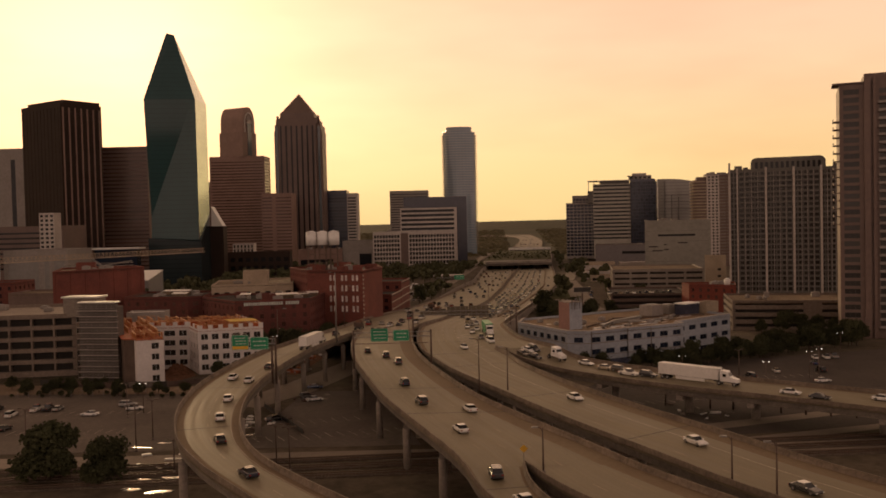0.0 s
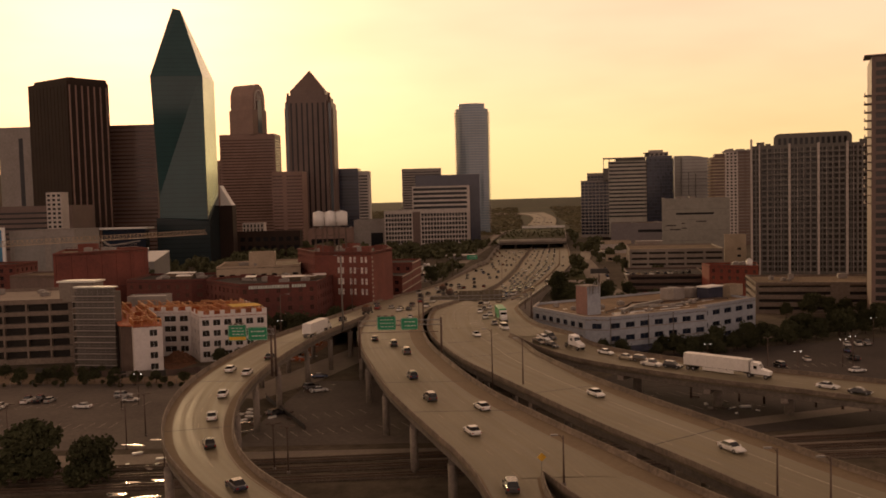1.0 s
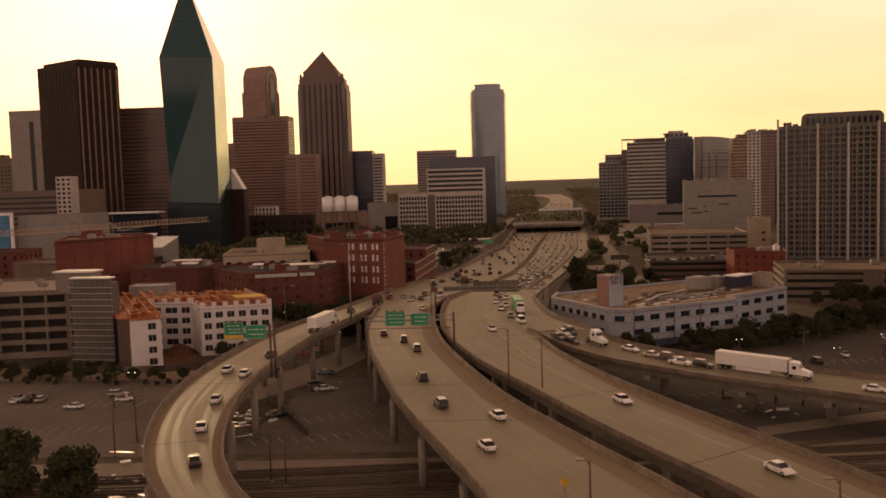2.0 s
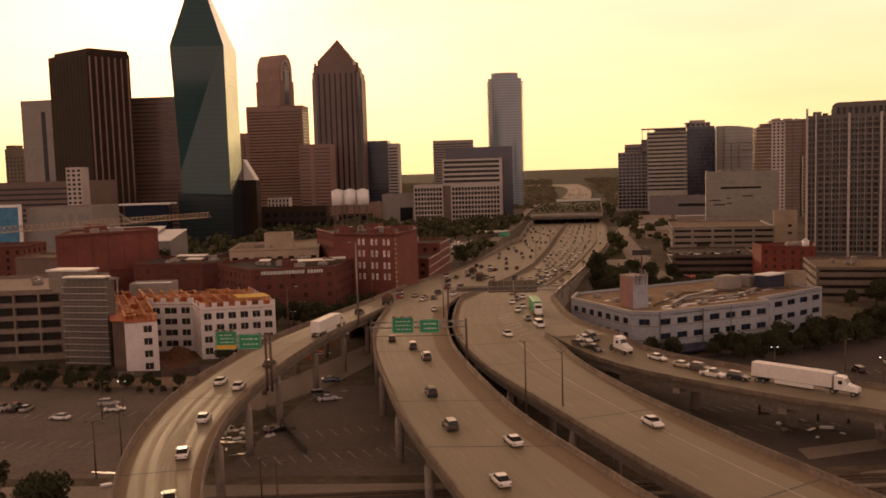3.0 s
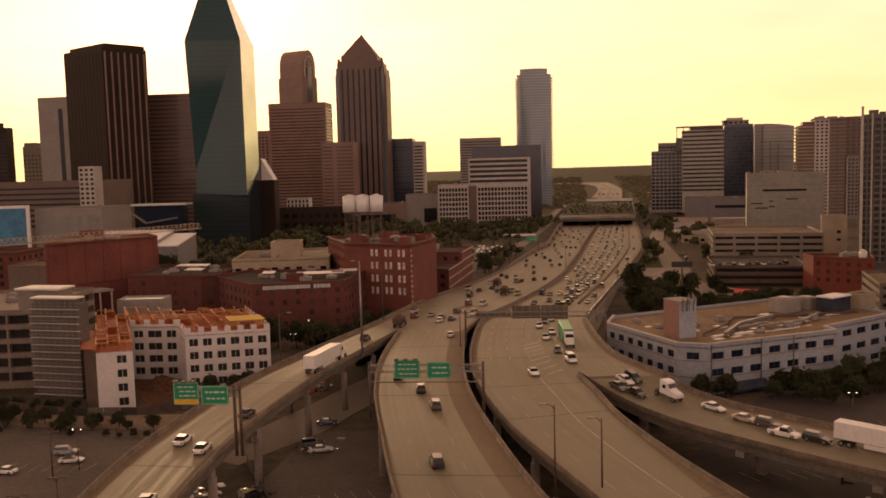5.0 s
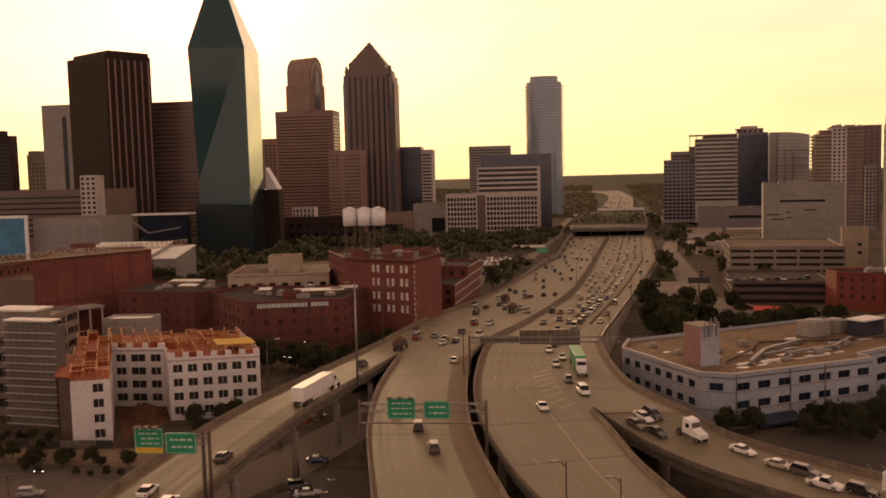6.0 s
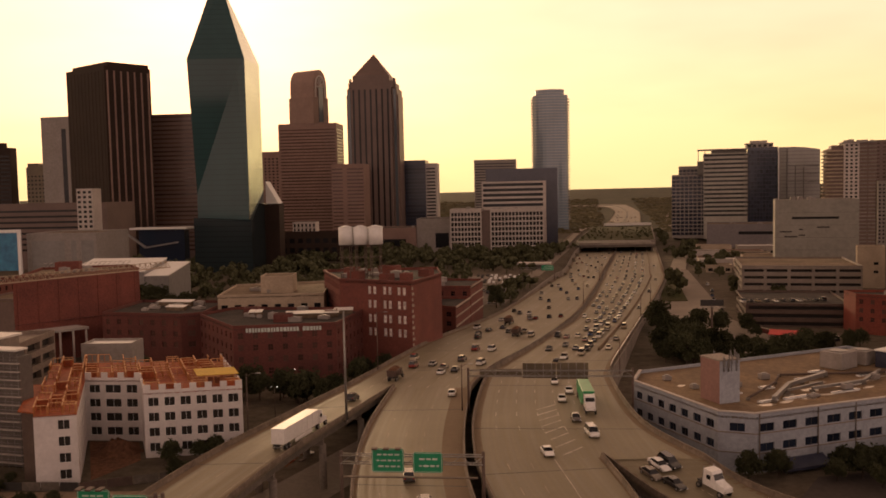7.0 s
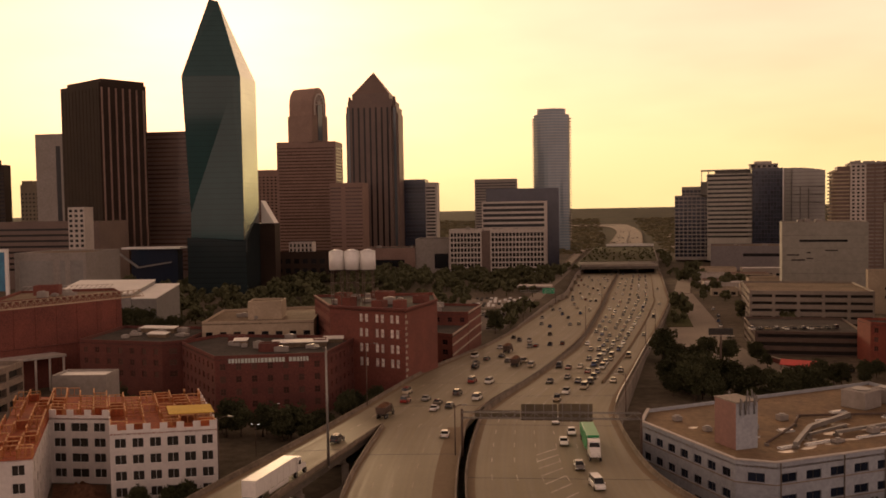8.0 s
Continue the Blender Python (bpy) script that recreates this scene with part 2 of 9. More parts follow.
M["roof_tan"] = surface("gravel roof", (0.22, 0.165, 0.112), (0.14, 0.105, 0.072), 0.9, 0.05, 0.9, spread=0.25, spec=0.15)
M["roof_dark"] = surface("tar roof", (0.045, 0.040, 0.037), (0.085, 0.073, 0.064), 0.9, 0.06, 0.9, spread=0.2, spec=0.1)
M["roof_white"] = surface("white membrane roof", (0.78, 0.76, 0.72), (0.68, 0.66, 0.62), 0.5, 0.05, 0.8, spread=0.06)
M["white"] = surface("white paint", (0.80, 0.79, 0.77), (0.70, 0.69, 0.67), 0.45, 0.1, 1.0, spread=0.06)
M["garage"] = surface("garage concrete", (0.285, 0.243, 0.205), (0.21, 0.18, 0.152), 0.8, 0.07, 1.2)
M["garage_brown"] = surface("darker brown garage concrete", (0.25, 0.198, 0.158), (0.18, 0.143, 0.115), 0.8, 0.07, 1.2, spread=0.2)
# near-mirror metal for the glints added on the tan roof
M["roof_glint"] = surface("roof glint metal", (0.62, 0.56, 0.48), (0.48, 0.42, 0.35), 0.3, 0.3, 2.0, metal=0.85, relief=0, spread=0.2)
M["scaffold_net"] = surface("grey scaffold netting", (0.155, 0.138, 0.122), (0.115, 0.10, 0.09), 0.9, 0.1, 1.5)
# near-black fill for openings; the shade of the depth is in its colour
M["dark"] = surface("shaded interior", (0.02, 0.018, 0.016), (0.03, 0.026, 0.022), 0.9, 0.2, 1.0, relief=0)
M["glass"] = glass("dark window glass", (0.012, 0.013, 0.016), 0.15, 0.3)
M["glass_blue"] = glass("blue window glass", (0.016, 0.022, 0.038), 0.1, 0.35)
M["glass_mid"] = glass("mid-dark window glass", (0.055, 0.052, 0.050), 0.2, 0.3)
# lightened glass; the haze that flattens window contrast is in its colour
M["glass_hazed"] = glass("haze-lightened rose window glass", (0.085, 0.052, 0.042), 0.15, 0.4)
M["glass_pale"] = glass("pale window glass", (0.10, 0.12, 0.14), 0.1, 0.8)
# pale colour imitates the sky reflected in window glass
M["sky_pane"] = surface("panes painted with sky reflection", (0.78, 0.73, 0.68), (0.66, 0.61, 0.57), 0.5, 0.3, 1.0, relief=0, spread=0.3)
M["frame"] = surface("dark window frames", (0.05, 0.045, 0.04), (0.07, 0.06, 0.055), 0.5, 0.3, 2.0, relief=0)
M["green_glass"] = striped("green curtain wall", (0.026, 0.066, 0.070), (0.021, 0.052, 0.056), 2, 3.9, 0.16, 0.08, 0.38, 0.12)
M["mirror_pale"] = striped("pale mirrored glass", (0.60, 0.70, 0.62), (0.50, 0.58, 0.52), 2, 3.9, 0.12, 0.2, 1.0, 0.12)
M["mirror_pale"].node_tree.nodes["Principled BSDF"].inputs["Metallic"].default_value = 0.92
M["band_stone"] = surface("weathered precast bands", (0.38, 0.358, 0.305), (0.32, 0.30, 0.257), 0.75, 0.05, 0.6, relief=0)
M["grid_grey"] = surface("dim grey precast", (0.145, 0.137, 0.122), (0.115, 0.108, 0.097), 0.75, 0.05, 0.6, relief=0)
M["brown_tower"] = surface("dark brown tower cladding", (0.040, 0.026, 0.020), (0.030, 0.020, 0.016), 0.6, 0.05, 0.4, relief=0, spec=0.12)
# tan at about half brightness, with the shade put into the colour
M["grid_tan"] = surface("shaded tan cladding", (0.20, 0.165, 0.115), (0.16, 0.13, 0.09), 0.75, 0.06, 0.6, relief=0)
M["brown_stone"] = surface("brown granite", (0.17, 0.115, 0.095), (0.13, 0.088, 0.073), 0.5, 0.05, 0.6, relief=0)
M["pink_stone"] = surface("rose granite", (0.24, 0.15, 0.12), (0.19, 0.115, 0.09), 0.5, 0.05, 0.6, relief=0)
M["grey_stone"] = surface("grey stone", (0.30, 0.27, 0.25), (0.24, 0.215, 0.195), 0.7, 0.05, 0.6, relief=0)
M["pale_stone"] = surface("pale precast", (0.50, 0.45, 0.41), (0.42, 0.375, 0.34), 0.75, 0.06, 0.7)
M["museum"] = surface("ribbed precast concrete", (0.265, 0.252, 0.222), (0.222, 0.212, 0.186), 0.8, 0.04, 0.35, spread=0.1)
M["navy"] = surface("navy glass wall", (0.03, 0.034, 0.06), (0.04, 0.044, 0.07), 0.2, 0.05, 0.4, relief=0, spec=0.7)
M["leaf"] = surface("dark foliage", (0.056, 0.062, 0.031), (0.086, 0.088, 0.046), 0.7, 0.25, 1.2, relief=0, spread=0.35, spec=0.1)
# paler copy of the foliage, with distance haze mixed into the colour
M["leaf_far"] = surface("haze-paled far foliage", (0.084, 0.088, 0.044), (0.122, 0.120, 0.064), 0.7, 0.25, 1.2, relief=0, spread=0.3, spec=0.1)
M["bark"] = surface("bark", (0.10, 0.07, 0.05), (0.07, 0.05, 0.035), 0.95, 0.6, 4.0)
M["far_wood"] = surface("far woods", (0.025, 0.023, 0.010), (0.042, 0.034, 0.017), 0.95, 0.004, 0.03, spread=0.3, relief=0, spec=0.1)
M["far_crown"] = surface("far tree crowns", (0.066, 0.058, 0.028), (0.095, 0.080, 0.042), 0.95, 0.004, 0.03, spread=0.3, relief=0, spec=0.1)
M["line"] = surface("worn lane paint", (0.50, 0.44, 0.36), (0.30, 0.25, 0.20), 0.7, 0.3, 2.0, spread=0.2, relief=0)
M["joint"] = surface("tarred joint", (0.07, 0.06, 0.05), (0.11, 0.095, 0.08), 0.8, 0.3, 2.0, relief=0)
M["sign_back"] = surface("weathered sheet aluminium", (0.15, 0.125, 0.082), (0.11, 0.09, 0.06), 0.6, 0.3, 2.0, metal=0.3, relief=0)
M["sign_green"] = surface("green sign sheeting", (0.015, 0.27, 0.13), (0.012, 0.23, 0.11), 0.4, 0.3, 2.0, relief=0, spread=0.05)
M["sign_yellow"] = surface("yellow sign sheeting", (0.70, 0.42, 0.04), (0.62, 0.36, 0.03), 0.4, 0.3, 2.0, relief=0)
M["sign_white"] = surface("white sign legend", (0.55, 0.62, 0.57), (0.46, 0.54, 0.50), 0.4, 0.3, 2.0, relief=0)
M["red_paint"] = surface("bright red paint", (0.55, 0.035, 0.025), (0.45, 0.03, 0.02), 0.5, 0.2, 1.5, relief=0)
M["blue_board"] = surface("blue billboard", (0.05, 0.25, 0.42), (0.03, 0.14, 0.26), 0.4, 0.12, 0.5, relief=0)
M["rubber"] = surface("tyre rubber", (0.02, 0.02, 0.02), (0.03, 0.03, 0.03), 0.8, 1.0, 6.0, relief=0)
M["rim"] = surface("alloy rim", (0.45, 0.45, 0.45), (0.35, 0.35, 0.35), 0.35, 1.0, 6.0, metal=0.8, relief=0)
M["car_glass"] = glass("car glass", (0.012, 0.012, 0.014), 0.05, 0.6, 0.0)
M["lamp_red"] = surface("tail lamp lens", (0.30, 0.02, 0.015), (0.25, 0.015, 0.01), 0.25, 1.0, 4.0, relief=0)
M["lamp_clear"] = surface("head lamp lens", (0.65, 0.65, 0.62), (0.55, 0.55, 0.52), 0.15, 1.0, 4.0, relief=0)
M["car"] = paint("car paint", [(0.0, (0.78, 0.76, 0.71)), (0.22, (0.36, 0.35, 0.33)), (0.36, (0.50, 0.43, 0.32)), (0.46, (0.025, 0.025, 0.028)),
                               (0.72, (0.11, 0.10, 0.10)), (0.83, (0.25, 0.03, 0.025)), (0.89, (0.04, 0.07, 0.16)), (0.94, (0.30, 0.23, 0.14))])
M["car_white"] = paint("white car paint", [(0.0, (0.80, 0.79, 0.77)), (0.9, (0.72, 0.71, 0.69))])
M["car_dark"] = paint("dark car paint", [(0.0, (0.02, 0.02, 0.022)), (0.35, (0.06, 0.06, 0.065)), (0.6, (0.03, 0.035, 0.06)), (0.75, (0.12, 0.10, 0.08)), (0.88, (0.16, 0.025, 0.02))])
M["trailer"] = surface("white trailer panel", (0.78, 0.76, 0.73), (0.70, 0.68, 0.65), 0.4, 0.3, 1.5, spread=0.06, relief=0)
M["trailer_green"] = surface("green trailer panel", (0.02, 0.30, 0.10), (0.018, 0.25, 0.085), 0.4, 0.3, 1.5, relief=0, spread=0.06)
M["chassis"] = surface("chassis black", (0.03, 0.028, 0.026), (0.045, 0.04, 0.036), 0.7, 1.0, 4.0, relief=0)
M["rail"] = surface("rusty rail", (0.12, 0.075, 0.05), (0.17, 0.12, 0.09), 0.5, 0.3, 3.0, metal=0.5, relief=0)
M["ballast"] = surface("ballast", (0.15, 0.12, 0.095), (0.10, 0.08, 0.065), 0.95, 0.2, 2.5, spread=0.3, spec=0.1)
M["lamp_glow"] = glow("lit lamp", (1.0, 0.92, 0.8), 2.0)


# ---------------------------------------------------------------- mesh helpers
def finish(name, bm, mats, parent=None, label=""):
    me = bpy.data.meshes.new(name)
    bm.to_mesh(me)
    bm.free()
    for m in (mats if isinstance(mats, (list, tuple)) else [mats]):
        me.materials.append(m)
    ob = new(name, me)
    if parent is not None:
        ob.parent = parent
    if label:
        tagged(ob, label)
    return ob


def part(name, bm, mats, parent, label=""):
    return finish(name, bm, mats, parent, label)


def share(name, me, parent, m=None, label=""):
    ob = new(name, me)
    ob.parent = parent
    if m is not None:
        ob.matrix_basis = m
    if label:
        tagged(ob, label)
    return ob


def thing(name, label, category, m=None, group="", kind=""):
    ob = new(name)
    ob.empty_display_size = 0.5
    if m is not None:
        ob.matrix_basis = m
    return tagged(ob, label, category, group, kind)


def box(bm, x0, x1, y0, y1, z0, z1, mi=0):
    vs = [bm.verts.new(c) for c in ((x0, y0, z0), (x1, y0, z0), (x1, y1, z0), (x0, y1, z0), (x0, y0, z1), (x1, y0, z1), (x1, y1, z1), (x0, y1, z1))]
    out = []
    for q in ((0, 3, 2, 1), (4, 5, 6, 7), (0, 1, 5, 4), (1, 2, 6, 5), (2, 3, 7, 6), (3, 0, 4, 7)):
        f = bm.faces.new([vs[i] for i in q])
        f.material_index = mi
        out.append(f)
    return out


def beam(bm, a, b, w, h=None, mi=0):
    """A square bar from a to b."""
    a, b = Vector(a), Vector(b)
    h = h or w
    d = (b - a).normalized()
    side = d.cross(Vector((0, 0, 1)))
    side = side.normalized() if side.length > 1e-4 else Vector((1, 0, 0))
    up = side.cross(d)
    ring = [side * (sx * w / 2) + up * (sy * h / 2) for sx, sy in ((-1, -1), (1, -1), (1, 1), (-1, 1))]
    va, vb = [bm.verts.new(a + r) for r in ring], [bm.verts.new(b + r) for r in ring]
    fs = [bm.faces.new(va[::-1]), bm.faces.new(vb)]
    for i in range(4):
        fs.append(bm.faces.new((va[i], va[(i + 1) % 4], vb[(i + 1) % 4], vb[i])))
    for f in fs:
        f.material_index = mi


def tube(bm, a, b, r0, r1=None, n=8, mi=0, caps=True):
    a, b = Vector(a), Vector(b)
    r1 = r0 if r1 is None else r1
    d = (b - a).normalized()
    side = d.cross(Vector((0, 0, 1)))
    side = side.normalized() if side.length > 1e-4 else Vector((1, 0, 0))
    up = side.cross(d)
    def ring(c, r):
        return [bm.verts.new(c + (side * math.cos(2 * math.pi * k / n) + up * math.sin(2 * math.pi * k / n)) * r) for k in range(n)]
    va, vb = ring(a, r0), ring(b, r1)
    for i in range(n):
        f = bm.faces.new((va[i], va[(i + 1) % n], vb[(i + 1) % n], vb[i]))
        f.material_index, f.smooth = mi, True
    if caps:
        bm.faces.new(va[::-1]).material_index = mi
        bm.faces.new(vb).material_index = mi


def loft(bm, sections, mi=0, caps=True):
    """Rings of points joined one to the next."""
    rings = [[bm.verts.new(c) for c in s] for s in sections]
    n = len(sections[0])
    for a, b in zip(rings, rings[1:]):
        for k in range(n):
            f = bm.faces.new((a[k], a[(k + 1) % n], b[(k + 1) % n], b[k]))
            f.material_index = mi
    if caps:
        bm.faces.new(rings[0][::-1]).material_index = mi
        bm.faces.new(rings[-1]).material_index = mi


def prism(bm, pts, z0, z1, mi=0, top=True, top_mi=None):
    """An upright prism over a footprint given anticlockwise."""
    lo, hi = [bm.verts.new((x, y, z0)) for x, y in pts], [bm.verts.new((x, y, z1)) for x, y in pts]
    n = len(pts)
    for i in range(n):
        bm.faces.new((lo[i], lo[(i + 1) % n], hi[(i + 1) % n], hi[i])).material_index = mi
    if top:
        bm.faces.new(hi).material_index = mi if top_mi is None else top_mi
    bm.faces.new(lo[::-1]).material_index = mi


def wall(bm, o, u, length, z0, z1, xs, zs, depth=0.3, skip=None, mi=0, reveal=None):
    """One wall with real openings: o its lower left corner from outside, u its way to the right. Gives back (centre, u, width, height) of the openings' backs."""
    o, u = Vector(o), Vector(u).normalized()
    inn = Vector((0, 0, 1)).cross(u)
    xc = sorted({0.0, length, *[v for x in xs for v in x]})
    zc = sorted({z0, z1, *[v for z in zs for v in z]})
    ox, oz = {round(a, 4) for a, b in xs}, {round(a, 4) for a, b in zs}
    holes = []
    reveal = mi if reveal is None else reveal
    def P(x, z, d=0.0):
        return bm.verts.new(o + u * x + inn * d + Vector((0, 0, z)))
    xo = [(a, b, round(a, 4) in ox) for a, b in zip(xc, xc[1:])]
    for j, (za, zb) in enumerate(zip(zc, zc[1:])):
        zo = round(za, 4) in oz
        run = None
        for i, (a, b, is_x) in enumerate(xo):
            hole = zo and is_x and not (skip and skip(a, za))
            if hole:
                if run is not None:
                    bm.faces.new((P(run, za), P(a, za), P(a, zb), P(run, zb))).material_index = mi
                    run = None
                for q in (((a, za, 0), (b, za, 0), (b, za, depth), (a, za, depth)), ((a, zb, depth), (b, zb, depth), (b, zb, 0), (a, zb, 0)),
                          ((a, za, depth), (a, zb, depth), (a, zb, 0), (a, za, 0)), ((b, za, 0), (b, zb, 0), (b, zb, depth), (b, za, depth))):
                    bm.faces.new([P(*c) for c in q]).material_index = reveal
                holes.append((o + u * ((a + b) / 2) + inn * depth + Vector((0, 0, (za + zb) / 2)), u, b - a, zb - za))
            elif run is None:
                run = a
        if run is not None:
            bm.faces.new((P(run, za), P(length, za), P(length, zb), P(run, zb))).material_index = mi
    return holes


def cells(length, n, share_open, margin=0.0):
    """n even openings along a length, each taking that share of its bay."""
    bay = (length - 2 * margin) / n
    return [(margin + bay * (i + 0.5 - share_open / 2), margin + bay * (i + 0.5 + share_open / 2)) for i in range(n)]


WINDOWS = {}


def window_mesh(w, h, style, mats):
    """A pane and, where style names bars, its frame in one piece: x across, z up, looking along -y; style is (mullions, transoms, bar width)."""
    key = (round(w, 2), round(h, 2), style, tuple(m.name for m in mats))
    if key not in WINDOWS:
        mull, trans, fw = style
        w, h = w + 0.02, h + 0.02
        bm = bmesh.new()
        box(bm, -w / 2, w / 2, -0.03, 0.02, -h / 2, h / 2)
        pane = bpy.data.meshes.new("pane")
        bm.to_mesh(pane)
        bm.free()
        pane.materials.append(mats[1])
        bars_mesh = None
        if fw:
            bm = bmesh.new()
            nx, nz = mull + 1, trans + 1
            cw, ch = (w - fw * (nx + 1)) / nx, (h - fw * (nz + 1)) / nz
            wall(bm, (-w / 2, -0.10, -h / 2), (1, 0, 0), w, 0.0, h, [(fw + (cw + fw) * i, fw + (cw + fw) * i + cw) for i in range(nx)], [(fw + (ch + fw) * i, fw + (ch + fw) * i + ch) for i in range(nz)], 0.068)
            bmesh.ops.remove_doubles(bm, verts=bm.verts, dist=0.001)
            bars_mesh = bpy.data.meshes.new("window")
            bm.to_mesh(bars_mesh)
            bm.free()
            bars_mesh.materials.append(mats[0])
        WINDOWS[key] = (pane, bars_mesh)
    return WINDOWS[key]


def glaze(holes, parent, style=(0, 0, 0.08), mats=None, name="window", limit=290):
    mats = mats or (M["frame"], M["glass"])
    rest = bmesh.new()
    for k, (c, u, w, h) in enumerate(holes):
        inn = Vector((0, 0, 1)).cross(u)
        m = Matrix((u, inn, (0, 0, 1))).transposed().to_4x4()
        m.translation = c
        pane, bars_mesh = window_mesh(w, h, style, mats)
        if k >= limit:
            fs = box(rest, -w / 2, w / 2, -0.03, 0.02, -h / 2, h / 2)
            bmesh.ops.transform(rest, matrix=m, verts=list({v for f in fs for v in f.verts}))
        elif bars_mesh is None:
            share(name, pane, parent, m)
        else:
            share("pane", pane, share(name, bars_mesh, parent, m))
    if len(holes) > limit:
        tagged(part("window", rest, mats[1], parent), kind="stuff")
    else:
        rest.free()


def building(name, label, category, x, y, z, rz, w, d, h, mat, faces, style=(0, 0, 0.08), wmats=None, roof=None, parapet=0.9, depth=0.3, group=""):
    """A block standing on (x, y, z), its near left corner; faces: 'front', 'right', 'left', 'back' to (openings across, openings up). Parts: wall, roof, windows."""
    b = thing(name, label, category, pose(x, y, z, 0, 0, rz), group)
    bm = bmesh.new()
    holes = []
    for key, o, u, length in (("front", (0, 0, 0), (1, 0, 0), w), ("right", (w, 0, 0), (0, 1, 0), d), ("back", (w, d, 0), (-1, 0, 0), w), ("left", (0, d, 0), (0, -1, 0), d)):
        xs, zs = faces.get(key, ((), ()))
        holes += wall(bm, o, u, length, 0.0, h, xs, zs, depth)
    if parapet:
        t = 0.35
        lo = [bm.verts.new(c) for c in ((t, t, h - parapet), (w - t, t, h - parapet), (w - t, d - t, h - parapet), (t, d - t, h - parapet))]
        hi = [bm.verts.new((v.co.x, v.co.y, h)) for v in lo]
        out = [bm.verts.new(c) for c in ((0, 0, h), (w, 0, h), (w, d, h), (0, d, h))]
        for i in range(4):
            k = (i + 1) % 4
            bm.faces.new((lo[k], lo[i], hi[i], hi[k]))
            bm.faces.new((hi[i], out[i], out[k], hi[k]))
    part("wall", bm, mat, b)
    bm = bmesh.new()
    box(bm, 0.3, w - 0.3, 0.3, d - 0.3, h - max(parapet, 0.02) - 0.5, h - parapet)
    part("roof", bm, roof or M["roof_dark"], b)
    glaze(holes, b, style, wmats, limit=0 if y > 540 and len(holes) > 18 else 290)
    return b


def floors(n, first, pitch, sill, head):
    return [(first + pitch * i + sill, first + pitch * i + head) for i in range(n)]

# ---------------------------------------------------------------- ground
def smooth(a, b, v):
    t = min(1.0, max(0.0, (v - a) / (b - a)))
    return t * t * (3 - 2 * t)


# stations of the roads: left edge x, y, right edge x, y, deck height
RAMP_WEST = [(62, 0, 69, 8, 12.5), (39, 30, 46, 38, 12.5), (15, 62, 22, 69, 12.5), (-8, 92, -1, 99, 12.5), (-19, 106, -11, 113, 12.5), (-29, 121, -21.5, 127, 12.5), (-39, 136, -30.5, 141, 12.5), (-48, 154, -37, 157.5, 12.5),
             (-55, 178, -42, 180, 12.5), (-58.3, 204, -44, 203, 12.5), (-57.8, 230, -43.5, 229, 12.5), (-54.7, 260, -40.3, 262, 12.3),
             (-49, 293, -35.2, 296, 11.4), (-44, 325, -31.7, 325, 10.0)]
MAIN_WEST = [(2.6, 135.5, 28.2, 136, 11.5), (0, 146, 24.0, 147, 11.5), (-5, 162, 17.7, 162, 11.5), (-14, 192, 6.6, 191.5, 11.5), (-21.5, 225, -2.0, 225, 11.5), (-27, 253, -7.5, 253, 11.5),
             (-30.5, 285, -10.6, 287, 11.0), (-31.6, 325, -12, 325, 10.0)]
SPLIT_A = [(38, -10, 44, -8, 11.5), (29, 25, 35, 27, 11.5), (21, 60, 27, 62, 11.5), (13, 96, 19, 98, 11.5), (5.2, 121, 12.6, 122.5, 11.5), (2.6, 135.5, 12.0, 136, 11.5)]
SPLIT_B = [(88, -20, 107, -16, 11.5), (70, 18, 89, 22, 11.5), (50, 60, 68, 64, 11.5), (28, 101, 44, 106, 11.5), (17, 121.5, 34.2, 123.5, 11.5), (12.05, 136, 28.2, 136, 11.5)]
FREE_WEST = [(-44, 325, -12, 325, 10.0), (-41, 350, -8.8, 353, 8.8), (-38, 380, -3, 380, 7.3), (-32, 424, 7, 424, 5.2), (-14, 508, 23, 512, 1.7),
             (-1, 592, 33.5, 591, -0.7), (18, 711, 48.5, 711, -3.1), (26, 751, 53.5, 755, -3.5), (40, 909, 73.5, 909, -4.4), (48, 975, 82, 975, -4.4), (66, 1130, 98, 1130, -4.4), (85, 1300, 116, 1300, -2.0)]
MAIN_EAST = [(124, -22, 140, -12, 11.5), (100, 20, 116, 32, 11.5), (72, 68, 87, 78, 11.5), (44, 116, 60, 126, 11.5), (32.7, 142, 49, 152, 11.5), (22.6, 166, 38, 178, 11.5), (10.2, 200, 28, 205, 11.5), (1.7, 224, 21, 230, 11.5),
             (-3.4, 244, 17.9, 250, 11.5), (-7, 262, 15.4, 265, 11.3)]
FREE_EAST = [(-7, 262, 33, 265, 11.3), (-9.4, 290, 25.3, 290, 10.9), (-9.5, 335, 23.3, 335, 9.5), (-6.8, 356, 25.2, 358, 8.5), (3, 402, 33, 402, 6.3), (19, 478, 47, 478, 2.9),
             (24.3, 512, 53.6, 512, 1.6), (35, 591, 69, 591, -0.7), (50, 711, 91.5, 711, -3.1), (55, 755, 97, 755, -3.5), (75, 909, 115, 909, -4.4), (83, 975, 122, 975, -4.4), (99, 1130, 138, 1130, -4.4), (117, 1300, 156, 1300, -2.0)]
RAMP_EAST = [(137, 146, 147, 164, 7.3), (115, 166, 125, 184, 7.3), (93, 186, 103, 204, 7.3), (71, 204, 80, 222, 7.5), (57, 214, 67, 231, 7.7), (40, 229.5, 52, 244, 8.1),
             (31, 239, 44, 251.5, 8.5), (22.8, 251, 38, 258, 9.4), (15.4, 265, 33, 265, 11.3)]


